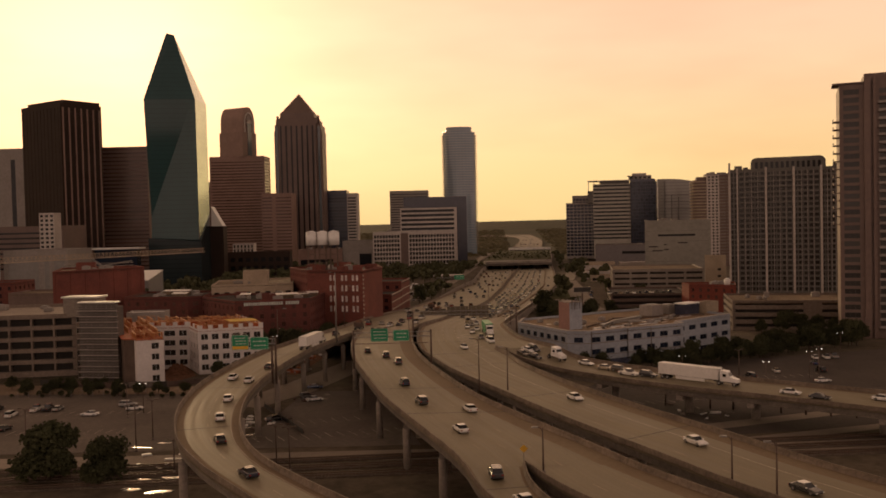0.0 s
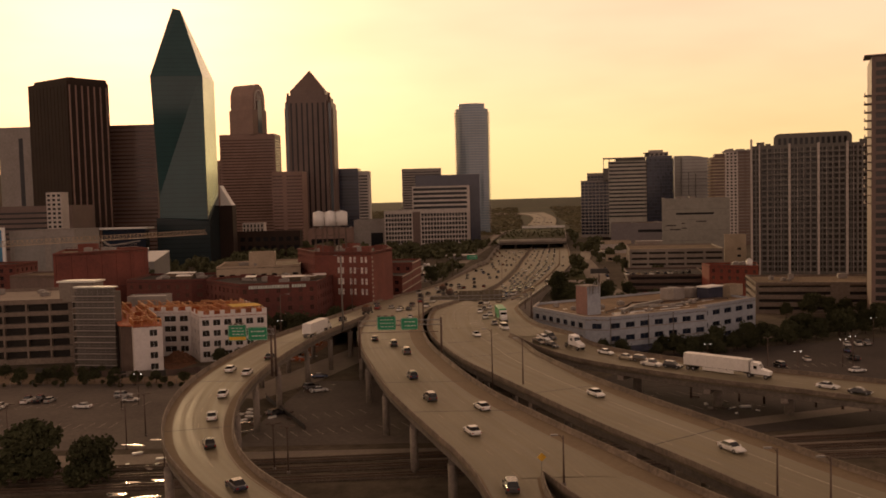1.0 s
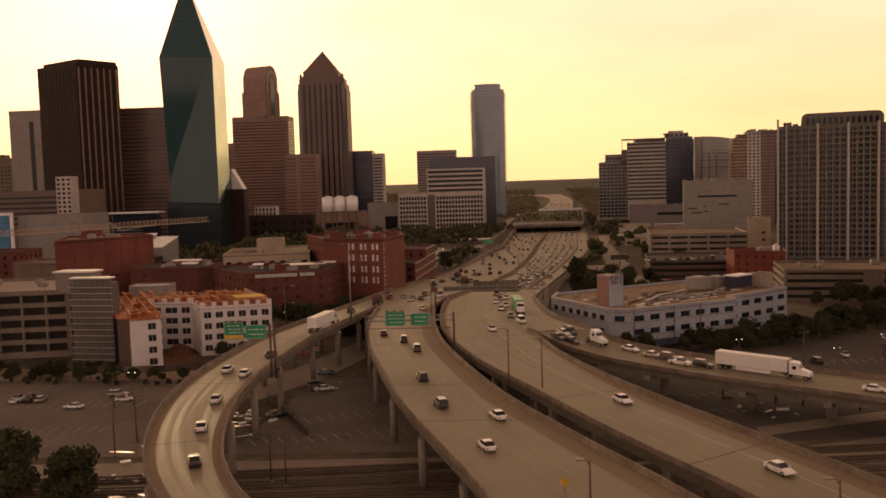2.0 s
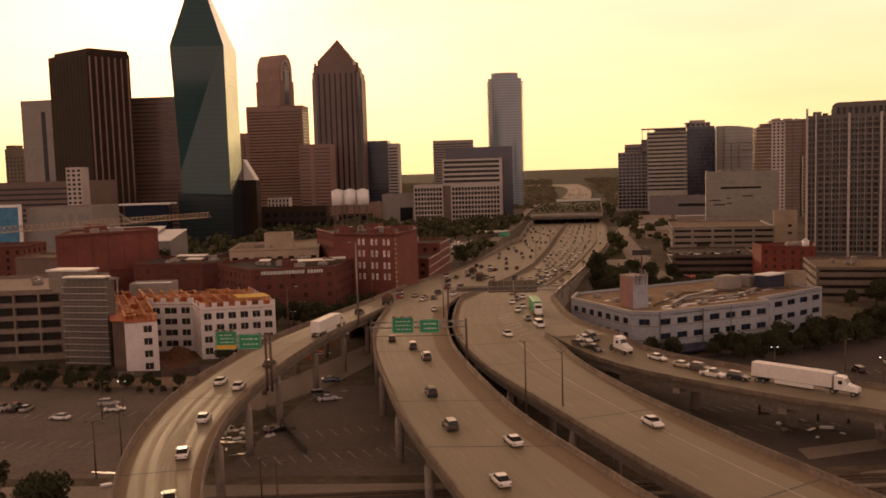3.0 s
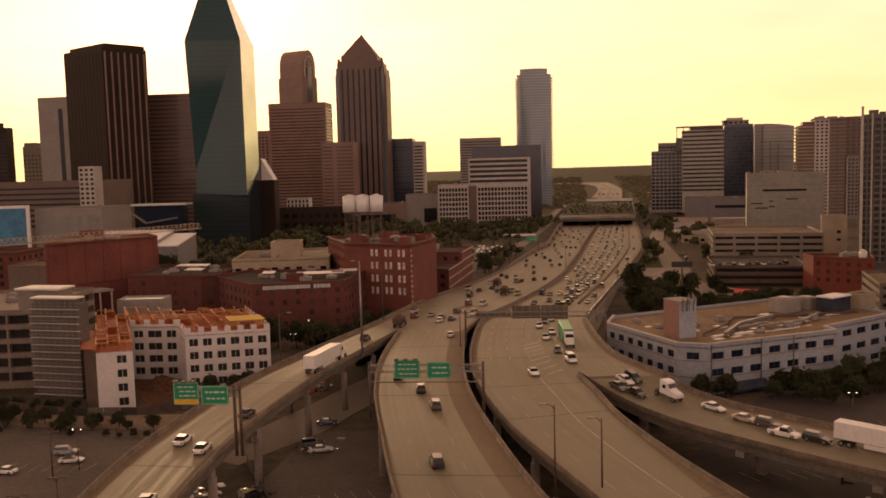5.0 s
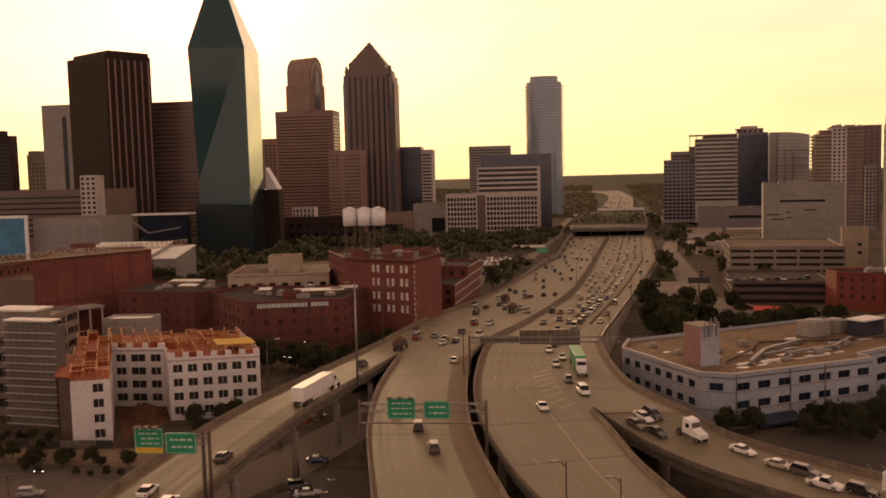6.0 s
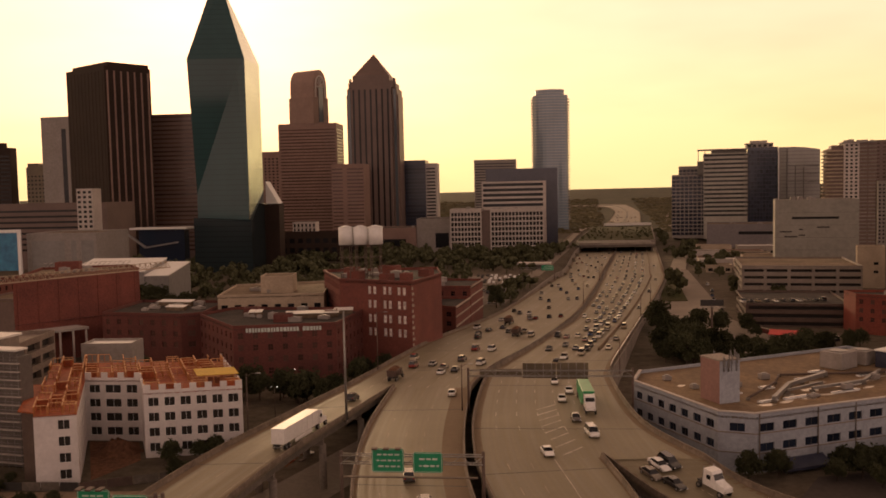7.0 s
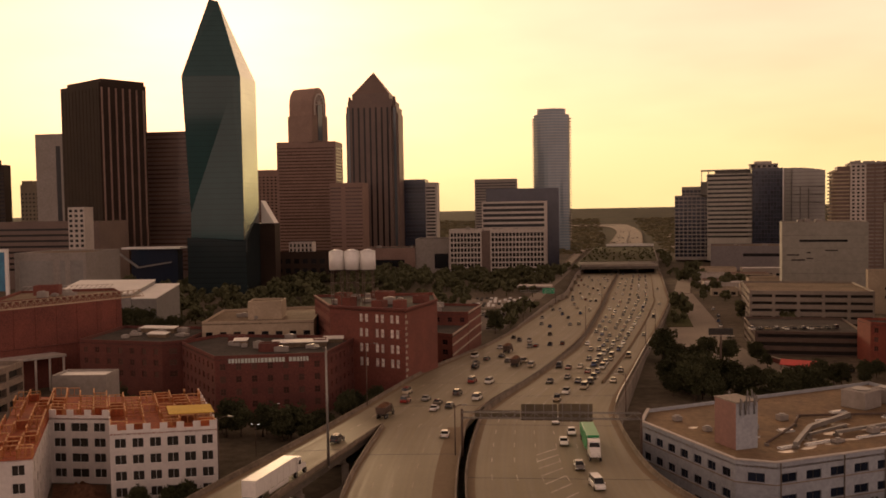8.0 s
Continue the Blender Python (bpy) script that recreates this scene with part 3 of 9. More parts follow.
def spline(pts, n):
    """A smooth line through the stations, n steps between each two."""
    out = []
    for i in range(len(pts) - 1):
        p0, p1, p2, p3 = (np.array(pts[max(0, min(len(pts) - 1, k))], float) for k in (i - 1, i, i + 1, i + 2))
        for k in range(n):
            t = k / n
            out.append(0.5 * (2 * p1 + (p2 - p0) * t + (2 * p0 - 5 * p1 + 4 * p2 - p3) * t * t + (3 * p1 - p0 - 3 * p2 + p3) * t ** 3))
    out.append(np.array(pts[-1], float))
    return out


class Road:
    def __init__(self, stations, n=6):
        self.rows = spline(stations, n)
        self.left = [Vector((r[0], r[1], r[4])) for r in self.rows]
        self.right = [Vector((r[2], r[3], r[4])) for r in self.rows]
        self.at = [0.0]
        for a, b in zip(self.rows, self.rows[1:]):
            ca, cb = (a[:2] + a[2:4]) / 2, (b[:2] + b[2:4]) / 2
            self.at.append(self.at[-1] + float(np.hypot(*(cb - ca))))

    def point(self, s, across):
        """Place and way of travel at s metres along, at that share of the width from the left."""
        s = min(max(s, 0.0), self.at[-1] - 0.01)
        i = max(k for k in range(len(self.at) - 1) if self.at[k] <= s)
        t = (s - self.at[i]) / (self.at[i + 1] - self.at[i])
        a = self.left[i].lerp(self.right[i], across)
        b = self.left[i + 1].lerp(self.right[i + 1], across)
        return a.lerp(b, t), (b - a).normalized()

    def at_y(self, y, across):
        lo, hi = 0.0, self.at[-1]
        up = self.rows[-1][1] > self.rows[0][1]
        for _ in range(40):
            mid = (lo + hi) / 2
            if (self.point(mid, across)[0].y < y) == up:
                lo = mid
            else:
                hi = mid
        return self.point(lo, across)


R = {"ramp_west": Road(RAMP_WEST), "main_west": Road(MAIN_WEST), "split_a": Road(SPLIT_A), "split_b": Road(SPLIT_B), "free_west": Road(FREE_WEST),
     "main_east": Road(MAIN_EAST), "free_east": Road(FREE_EAST), "ramp_east": Road(RAMP_EAST)}


def corridor(y):
    """Left and right edge and height of the whole freeway at y, where it runs on or in the ground."""
    w, e = R["free_west"], R["free_east"]
    a, _ = w.at_y(y, 0.0)
    b, _ = e.at_y(y, 1.0)
    return a.x, b.x, a.z


CORR = [(y, *corridor(y)) for y in range(330, 1300, 10)]


def ground_height(x, y):
    z = -5.0 * smooth(46, 68, x) * smooth(300, 430, y) * (1 - smooth(900, 1300, y))
    z += 46.0 * smooth(2600, 4800, y) + 3.0 * math.sin(x * 0.0013) * smooth(3000, 4800, y)
    if 470 < y < 1299:
        k = min(len(CORR) - 1, int((y - 330) / 10))
        _, a, b, zr = CORR[k]
        if a - 1 < x < b + 1:
            z = min(z, zr - 0.6)
    return z


def grid_lines(lo, hi, step, far_lo, far_hi):
    out = list(np.arange(lo, hi + step, step))
    s, v = step, hi
    while v < far_hi:
        s *= 1.25
        v += s
        out.append(min(v, far_hi))
    s, v = step, lo
    while v > far_lo:
        s *= 1.25
        v -= s
        out.insert(0, max(v, far_lo))
    return out


def build_ground():
    gx, gy = grid_lines(-170, 260, 6.0, -4600, 4600), grid_lines(-60, 1300, 8.0, -900, 4850)
    verts = [(x, y, ground_height(x, y)) for y in gy for x in gx]
    n = len(gx)
    faces = [(j * n + i, j * n + i + 1, (j + 1) * n + i + 1, (j + 1) * n + i) for j in range(len(gy) - 1) for i in range(n - 1)]
    me = bpy.data.meshes.new("ground")
    me.from_pydata(verts, [], faces)
    for m in (M["ground"], M["far_wood"], M["lot"]):
        me.materials.append(m)
    for f in me.polygons:
        c = f.center
        f.material_index = 1 if c.y > 1350 or abs(c.x) > 800 else 0
        f.use_smooth = True
    tagged(new("ground", me), "dry brown earth with worn grass and gravel patches", "ground", kind="structure")


build_ground()


def slab(name, pts, z, mat, label, category, thick=0.06):
    bm = bmesh.new()
    prism(bm, pts, z - thick, z)
    return tagged(finish(name, bm, mat), label, category, kind="structure")


# ---------------------------------------------------------------- elevated roads
def ribbon(bm, a, b, za=0.0, zb=0.0, mi=0, uv=None, at=None):
    """A strip between two lines of points, lifted by za and zb."""
    va = [bm.verts.new(p + Vector((0, 0, za))) for p in a]
    vb = [bm.verts.new(p + Vector((0, 0, zb))) for p in b]
    for i in range(len(a) - 1):
        f = bm.faces.new((va[i], vb[i], vb[i + 1], va[i + 1]))
        f.material_index, f.smooth = mi, False
        if uv is not None:
            wa, wb = (b[i] - a[i]).length, (b[i + 1] - a[i + 1]).length
            for lp, c in zip(f.loops, ((0, at[i]), (wa, at[i]), (wb, at[i + 1]), (0, at[i + 1]))):
                lp[uv].uv = c


def offset(line, other, d):
    """A line moved d metres towards the other edge."""
    return [p + (q - p).normalized() * d for p, q in zip(line, other)]


def swept(bm, line, other, profile):
    """A closed profile of (inward, up) swept along an edge."""
    rings = [[bm.verts.new(p + (q - p).normalized() * d + Vector((0, 0, h))) for d, h in profile] for p, q in zip(line, other)]
    n = len(profile)
    for a, b in zip(rings, rings[1:]):
        for k in range(n):
            bm.faces.new((a[k], a[(k + 1) % n], b[(k + 1) % n], b[k]))
    bm.faces.new(rings[0][::-1])
    bm.faces.new(rings[-1])


BARRIER = [(0.0, -0.25), (0.0, 0.95), (0.2, 0.95), (0.28, 0.4), (0.45, 0.05), (0.45, -0.25)]


def deck(key, name, label, elevated, left=True, right=True, mat=None, shoulders=(1.3, 1.3), taper=None):
    r = R[key]
    bm = bmesh.new()
    uv = bm.loops.layers.uv.new("road")
    ribbon(bm, r.left, r.right, uv=uv, at=r.at)
    under = -0.35 if elevated else -0.5
    ribbon(bm, r.right, r.left, under, under)
    ribbon(bm, r.left, r.left, under, 0.0)
    ribbon(bm, r.right, r.right, 0.0, under)
    road = tagged(finish(name, bm, mat or M["road"]), label, "road", kind="structure")
    for on, a, b, wide in ((left, r.left, r.right, shoulders[0]), (right, r.right, r.left, shoulders[1])):
        if on:
            bm = bmesh.new()
            swept(bm, a, b, BARRIER)
            bmesh.ops.recalc_face_normals(bm, faces=bm.faces)
            part("parapet", bm, M["parapet"], road, "stained concrete parapet")
            bm = bmesh.new()
            inner, slim = offset(a, b, 0.5 + wide if (a[0] - b[0]).length > 9 else 0.9), offset(a, b, 0.8)
            if taper:
                share = [min(max((taper - p.y) / 45, 0.0), 1.0) for p in a]
                inner = [q.lerp(p, f * f * (3 - 2 * f)) for p, q, f in zip(inner, slim, share)]
            ribbon(bm, offset(a, b, 0.46), inner, 0.005, 0.005)
            bmesh.ops.recalc_face_normals(bm, faces=bm.faces)
            part("shoulder_dirt", bm, M["gutter"], road, "strip of gritty dirt along the parapet")
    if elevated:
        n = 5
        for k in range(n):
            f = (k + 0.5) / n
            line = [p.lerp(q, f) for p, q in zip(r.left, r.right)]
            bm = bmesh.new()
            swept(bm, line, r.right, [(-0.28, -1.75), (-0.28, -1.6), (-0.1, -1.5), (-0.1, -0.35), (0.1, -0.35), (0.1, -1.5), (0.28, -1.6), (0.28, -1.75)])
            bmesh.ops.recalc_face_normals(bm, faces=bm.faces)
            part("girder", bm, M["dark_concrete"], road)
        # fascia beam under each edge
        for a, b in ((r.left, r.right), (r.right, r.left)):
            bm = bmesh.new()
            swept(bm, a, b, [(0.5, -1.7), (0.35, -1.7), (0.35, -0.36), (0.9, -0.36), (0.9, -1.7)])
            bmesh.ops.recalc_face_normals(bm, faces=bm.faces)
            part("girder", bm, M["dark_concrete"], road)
    return road


def joints(key, road, ys):
    r = R[key]
    for y in ys:
        i = min(range(len(r.at)), key=lambda k: abs(r.rows[k][1] - y))
        side = (r.right[i] - r.left[i]).normalized()
        w = (r.right[i] - r.left[i]).length - 1.0
        fwd = Vector((-side.y, side.x, 0))
        o = r.left[i] + side * 0.5 + Vector((0, 0, 0.006))
        bm = bmesh.new()
        bm.faces.new([bm.verts.new(c) for c in (o, o + side * w, o + side * w + fwd * 0.35, o + fwd * 0.35)])
        part("expansion_joint", bm, M["joint"], road)


def lane_lines(key, road, shares, dash=True, s0=0.0, s1=None, mat="line"):
    r = R[key]
    s1 = r.at[-1] if s1 is None else min(s1, r.at[-1])
    for f in shares:
        bm = bmesh.new()
        s = s0
        while s < s1 - 3:
            ln = 3.5 if dash else 6.0
            a, da = r.point(s, f)
            b, db = r.point(min(s + ln, s1), f)
            na, nb = Vector((-da.y, da.x, 0)) * 0.09, Vector((-db.y, db.x, 0)) * 0.09
            up = Vector((0, 0, 0.012))
            bm.faces.new([bm.verts.new(c) for c in (a + na + up, a - na + up, b - nb + up, b + nb + up)][::-1])
            s += 12.2 if dash else 6.0
        bmesh.ops.recalc_face_normals(bm, faces=bm.faces)
        part("lane_line", bm, M[mat], road, "worn pale lane marking")


def gore(road, key, a, b, f0, f1, n):
    """Slanted hatch bars between two shares of the width, from y = a to b."""
    r = R[key]
    for k in range(n):
        y = a + (b - a) * k / n
        p, _ = r.at_y(y, f0)
        q, _ = r.at_y(y + 5.5, f1)
        up = Vector((0, 0, 0.014))
        s = (q - p).cross(Vector((0, 0, 1))).normalized() * 0.22
        bm = bmesh.new()
        bm.faces.new([bm.verts.new(c) for c in (p - s + up, p + s + up, q + s + up, q - s + up)])
        bmesh.ops.recalc_face_normals(bm, faces=bm.faces)
        part("hatch_bar", bm, M["line"], road, "worn white hatch bar")


def bent(road, p, q, top, spread, base=0.0, cols=2, r=0.75, cap=True):
    """A pier of round columns under a cap beam, from p to q across the deck."""
    p, q = Vector(p), Vector(q)
    d = (q - p)
    for k in range(cols):
        f = 0.5 if cols == 1 else spread + (1 - 2 * spread) * k / (cols - 1)
        c = p + d * f
        bm = bmesh.new()
        tube(bm, (c.x, c.y, base - 0.5), (c.x, c.y, top - 1.2), r, r, 12)
        part("pier", bm, M["concrete"], road, "round concrete pier")
    if cap:
        bm = bmesh.new()
        n = d.normalized()
        a, b = p + n * 0.6, q - n * 0.6
        beam(bm, (a.x, a.y, top - 0.6), (b.x, b.y, top - 0.6), 1.5, 1.2)
        part("pier_cap", bm, M["concrete"], road)


def piers(key, road, ys, spread=0.14, cols=2, r=0.75):
    rd = R[key]
    for y in ys:
        i = min(range(len(rd.rows)), key=lambda k: abs((rd.rows[k][1] + rd.rows[k][3]) / 2 - y))
        a, b = rd.left[i], rd.right[i]
        bent(road, (a.x, a.y, 0), (b.x, b.y, 0), a.z - 1.7, spread, min(0.0, ground_height(a.x, a.y)), cols, r)


ramp_west = deck("ramp_west", "road_1", "elevated concrete ramp curving over the parking lots", True)
piers("ramp_west", ramp_west, (20, 48, 75, 102, 128, 154, 181, 206, 231, 253, 278, 303), 0.06)
joints("ramp_west", ramp_west, (160, 206, 253, 300))
lane_lines("ramp_west", ramp_west, (0.5,), mat="line_faint")
lane_lines("ramp_west", ramp_west, (0.84,), False, mat="line_faint")
main_west = deck("main_west", "road_2", "elevated concrete freeway deck with four lanes", True, shoulders=(0.5, 3.8))
piers("main_west", main_west, (152, 177, 204, 235, 262, 290), 0.05, 3)
joints("main_west", main_west, (177, 204, 247, 262, 300))
lane_lines("main_west", main_west, (0.24, 0.42, 0.60), mat="line_faint")
split_a = deck("split_a", "road_3", "narrow concrete exit ramp splitting from the freeway", True)
piers("split_a", split_a, (0, 40, 80, 110), 0.2)
joints("split_a", split_a, (124,))
split_b = deck("split_b", "road_4", "elevated concrete freeway branch beyond the split", True, shoulders=(0.5, 3.4))
piers("split_b", split_b, (0, 40, 80, 112, 130), 0.08, 2)
lane_lines("split_b", split_b, (0.33, 0.62), mat="line_faint")
main_east = deck("main_east", "road_5", "wide elevated concrete freeway deck", True, shoulders=(0.6, 3.2), taper=225)
piers("main_east", main_east, (0, 30, 62, 95, 128, 160, 190, 218, 245), 0.05, 3)
joints("main_east", main_east, (150, 190, 230, 255))
lane_lines("main_east", main_east, (0.24, 0.42), mat="line_faint")
lane_lines("main_east", main_east, (0.62,), False)
ramp_east = deck("ramp_east", "road_6", "low concrete exit ramp packed with queuing traffic", True)
piers("ramp_east", ramp_east, (258, 237, 223, 212, 196, 178), 0.5, 1, 1.1)
lane_lines("ramp_east", ramp_east, (0.5,))
free_west = deck("free_west", "road_7", "concrete freeway lanes descending into the cutting", False)
R["far_road"] = Road([(90, 1302, 150, 1302, -1.9), (106, 1420, 160, 1420, 0.4), (132, 1629, 182, 1610, 0.7), (188, 2147, 238, 2115, 1.0), (204, 2520, 272, 2640, 1.4), (170, 2640, 270, 2880, 2.4), (90, 2660, 170, 2980, 3.4)])
far_road = deck("far_road", "road_12", "distant freeway running to the skyline", False, mat=M["street"])
bm = bmesh.new()
swept(bm, [p.lerp(q, 0.5) for p, q in zip(R["far_road"].left, R["far_road"].right)], R["far_road"].right, [(-1.5, 0.01), (-0.3, 1.3), (0.3, 1.3), (1.5, 0.01)])
bmesh.ops.recalc_face_normals(bm, faces=bm.faces)
part("barrier", bm, M["dark_concrete"], far_road, "dark concrete median barrier")
R["far_front"] = Road([(178, 1210, 187, 1206, 0.35), (200, 1420, 210, 1416, 0.35), (228, 1640, 239, 1636, 0.35), (262, 1900, 274, 1896, 0.4), (300, 2300, 313, 2296, 0.4)])
deck("far_front", "road_18", "pale distant frontage street beside the freeway", False, mat=M["street"])
R["far_left"] = Road([(24, 962, 34, 960, 0.3), (40, 1120, 50, 1118, 0.3), (62, 1320, 72, 1318, 0.35), (86, 1500, 97, 1498, 0.35), (60, 1640, 66, 1652, 0.35), (-10, 1700, -8, 1714, 0.35)])
deck("far_left", "road_19", "pale distant street west of the freeway", False, mat=M["street"])
lane_lines("free_west", free_west, (0.2, 0.35, 0.5, 0.65, 0.8), s1=620)
free_east = deck("free_east", "road_8", "concrete freeway lanes crowded with cars", False)
lane_lines("free_east", free_east, (0.14, 0.27, 0.4, 0.53, 0.66), s0=20, s1=620)
joints("free_east", free_east, (285, 330, 370, 420))
gore(free_east, "free_east", 266, 306, 0.40, 0.53, 8)
joints("free_west", free_west, (350, 390, 440))


def embankment():
    """Concrete retaining walls along the freeway where it leaves its piers and sinks into the cutting."""
    for key, left in (("free_west", True), ("free_east", False)):
        r = R[key]
        line, other = (r.left, r.right) if left else (r.right, r.left)
        bm = bmesh.new()
        rings = []
        for p, q in zip(line, other):
            n = (p - q).normalized()
            o = p + n * 0.05
            top = max(p.z - 0.5, ground_height(o.x + n.x * 14, o.y) + 0.4 if p.y > 470 else -9)
            rings.append([bm.verts.new(c) for c in ((o.x, o.y, -9), (o.x, o.y, top), (o.x + n.x * 0.6, o.y + n.y * 0.6, top), (o.x + n.x * 0.6, o.y + n.y * 0.6, -9))])
        for a, b in zip(rings, rings[1:]):
            for k in range(4):
                bm.faces.new((a[k], a[(k + 1) % 4], b[(k + 1) % 4], b[k]))
        bmesh.ops.recalc_face_normals(bm, faces=bm.faces)
        part("retaining_wall", bm, M["concrete"], free_west if left else free_east, "long concrete retaining wall")


embankment()


def median():
    """Barrier wall along the gap between the carriageways, and the one that parts the slip lane from the jam."""
    r = R["free_east"]
    bm = bmesh.new()
    line = [p + (p - q).normalized() * 0.5 for p, q in zip(r.left, r.right) if p.y > 345]
    other = [q for p, q in zip(r.left, r.right) if p.y > 345]
    swept(bm, line, other, [(-0.35, -0.2), (-0.15, 1.1), (0.15, 1.1), (0.35, -0.2)])
    bmesh.ops.recalc_face_normals(bm, faces=bm.faces)
    part("barrier", bm, M["dark_concrete"], free_east, "dark concrete median barrier")
    bm = bmesh.new()
    a = [p.lerp(q, 0.76) for p, q in zip(r.left, r.right) if 385 < p.y < 1000]
    b = [q for p, q in zip(r.left, r.right) if 385 < p.y < 1000]
    swept(bm, a, b, [(-0.5, -0.1), (-0.2, 0.95), (0.2, 0.95), (0.5, -0.1)])
    bmesh.ops.recalc_face_normals(bm, faces=bm.faces)
    part("barrier", bm, M["gutter"], free_east, "dirty brown concrete barrier beside the slip lane")


median()


def guard_rail():
    """Bright galvanised rail on the parapet along the slip lane."""
    r = R["free_east"]
    a = [p for p, q in zip(r.right, r.left) if 350 < p.y < 520]
    b = [q for p, q in zip(r.right, r.left) if 350 < p.y < 520]
    bm = bmesh.new()
    swept(bm, a, b, [(-0.04, 1.0), (-0.04, 1.45), (0.14, 1.45), (0.2, 1.22), (0.14, 1.0)])
    bmesh.ops.recalc_face_normals(bm, faces=bm.faces)
    part("guard_rail", bm, M["bright_steel"], free_east, "bright galvanised guard rail")


M["bright_steel"] = surface("bright galvanised steel", (0.75, 0.72, 0.68), (0.62, 0.60, 0.56), 0.3, 0.3, 3.0, metal=0.85, relief=0)
guard_rail()


# ---------------------------------------------------------------- lots, streets and railway under the decks
slab("pavement_1", [(-48, 196), (-6, 196), (-20, 262), (-42, 262)], 0.05, M["lot"], "patched dark asphalt parking lot under the ramps", "parking lot")
slab("pavement_2", [(-158, 196), (-62, 196), (-64, 262), (-158, 270)], 0.05, M["lot"], "dusty asphalt parking lot beside the ramp", "parking lot")
slab("pavement_3", [(34, 244), (160, 252), (165, 320), (60, 290)], 0.05, M["yard"], "dark asphalt yard beside the pale garage", "parking lot")
slab("road_9", [(-170, 184), (170, 184), (170, 192), (-170, 192)], 0.06, M["street"], "dusty access street under the decks", "street")
slab("road_13", [(-62, 246), (-52, 240), (-40, 262), (-27, 304), (-24, 320), (-36, 320), (-51, 275)], 0.055, M["street"], "dusty street passing under the ramps", "street")
slab("road_14", [(58, 202), (112, 221), (112, 226), (58, 208)], 0.05, M["street"], "pale dirt track beside the low ramp", "street")
slab("road_15", [(64, 190), (118, 206), (118, 210), (64, 195)], 0.05, M["street"], "pale dirt track along the railway", "street")
slab("pavement_10", [(40, 196), (200, 214), (200, 330), (165.2, 320), (160.2, 251.8), (36, 243.5)], 0.045, M["yard"], "dusty dark yard under the low ramp", "parking lot")
slab("pavement_4", [(-76, 556), (-12, 556), (-4, 640), (-76, 640)], 0.05, M["lot"], "worn asphalt parking lot beside the freeway", "parking lot")
slab("pavement_8", [(-42, 650), (0, 650), (4, 706), (-40, 706)], 0.05, M["street"], "pale asphalt car park beside the freeway", "parking lot")
slab("road_16", [(-2, 700), (7, 700), (38, 960), (28, 960)], 0.06, M["street"], "pale frontage street beside the freeway", "street")
slab("road_17", [(104, 778), (116, 778), (150, 966), (139, 966)], -4.3, M["street"], "pale frontage street east of the freeway", "street", 0.7)
slab("pavement_5", [(-89, 282), (-84.5, 296), (-91.5, 310), (-104, 310)], 0.04, M["dirt"], "red-brown dirt court between the building wings", "dirt yard")
slab("pavement_6", [(-62, 300), (-50, 292), (-45, 335), (-58, 340)], 0.015, M["dirt"], "red-brown dirt yard beside the building site", "dirt yard")
slab("pavement_9", [(-158, 262.5), (-64, 262.2), (-62, 277), (-104, 274), (-132, 283), (-158, 290)], 0.03, M["sand"], "sandy verge with shrubs beside the building site", "verge")
slab("pavement_7", [(74, 604), (90, 604), (108, 790), (97, 790)], -4.68, M["grass"], "dry grass verge between the freeway and service road", "verge", 0.5)
slab("road_10", [(72, 452), (88, 452), (118, 780), (106, 780)], -4.6, M["street"], "pale concrete service road beside the freeway", "street")
slab("road_11", [(56, 452), (96, 446), (112, 470), (98, 512), (92, 600), (75, 600), (62, 520)], -4.75, M["street"], "pale concrete turning area by the billboard", "street")


def stall_lines():
    for x0, y0, n, dx, dy, lx, ly in ((-46, 206, 13, 2.75, 0.6, 2.6, -4.6), (-41, 222, 7, 2.75, 0.9, 2.4, -4.6), (-150, 214, 26, 2.75, 0.0, 0.4, 5.0), (-150, 236, 26, 2.75, 0.0, 0.4, 5.0), (62, 262, 20, 2.8, 0.3, 0.3, 5.0), (42, 237, 10, 2.9, 0.3, 2.4, -4.4), (47, 223, 9, 2.9, 0.2, 2.4, -4.4), (66, 241, 8, 2.9, 0.3, 2.4, -4.4)):
        for i in range(n):
            x, y = x0 + dx * i, y0 + dy * i
            d = Vector((lx, ly, 0))
            s = Vector((-d.y, d.x, 0)).normalized() * 0.06
            bm = bmesh.new()
            o = Vector((x, y, 0.062))
            bm.faces.new([bm.verts.new(c) for c in (o - s, o + d - s, o + d + s, o + s)])
            bmesh.ops.recalc_face_normals(bm, faces=bm.faces)
            tagged(finish("stall_line", bm, M["line"]), "faded white parking stall line on asphalt", "road marking", "stall lines", "structure")


stall_lines()


def railway():
    t = thing("railway_track", "railway tracks with rusty rails on ballast", "railway", kind="structure")
    for y0 in (162.0, 168.0, 174.0):
        bm = bmesh.new()
        prism(bm, [(-180, y0 - 2), (200, y0 + 28 - 2), (200, y0 + 28 + 2), (-180, y0 + 2)], -0.1, 0.25)
        part("ballast_bed", bm, M["ballast"], t)
        for off in (-0.75, 0.75):
            bm = bmesh.new()
            beam(bm, (-180, y0 + off, 0.42), (200, y0 + 28 + off, 0.42), 0.14, 0.18)
            part("rail", bm, M["rail"], t)
    bm = bmesh.new()
    for i in range(540):
        x = -178 + 0.7 * i
        for y0 in (162.0, 168.0, 174.0):
            y = y0 + (x + 180) / 380 * 28
            box(bm, x - 0.12, x + 0.12, y - 1.3, y + 1.3, 0.2, 0.335)
    tagged(part("sleeper", bm, M["bark"], t), kind="stuff")


railway()

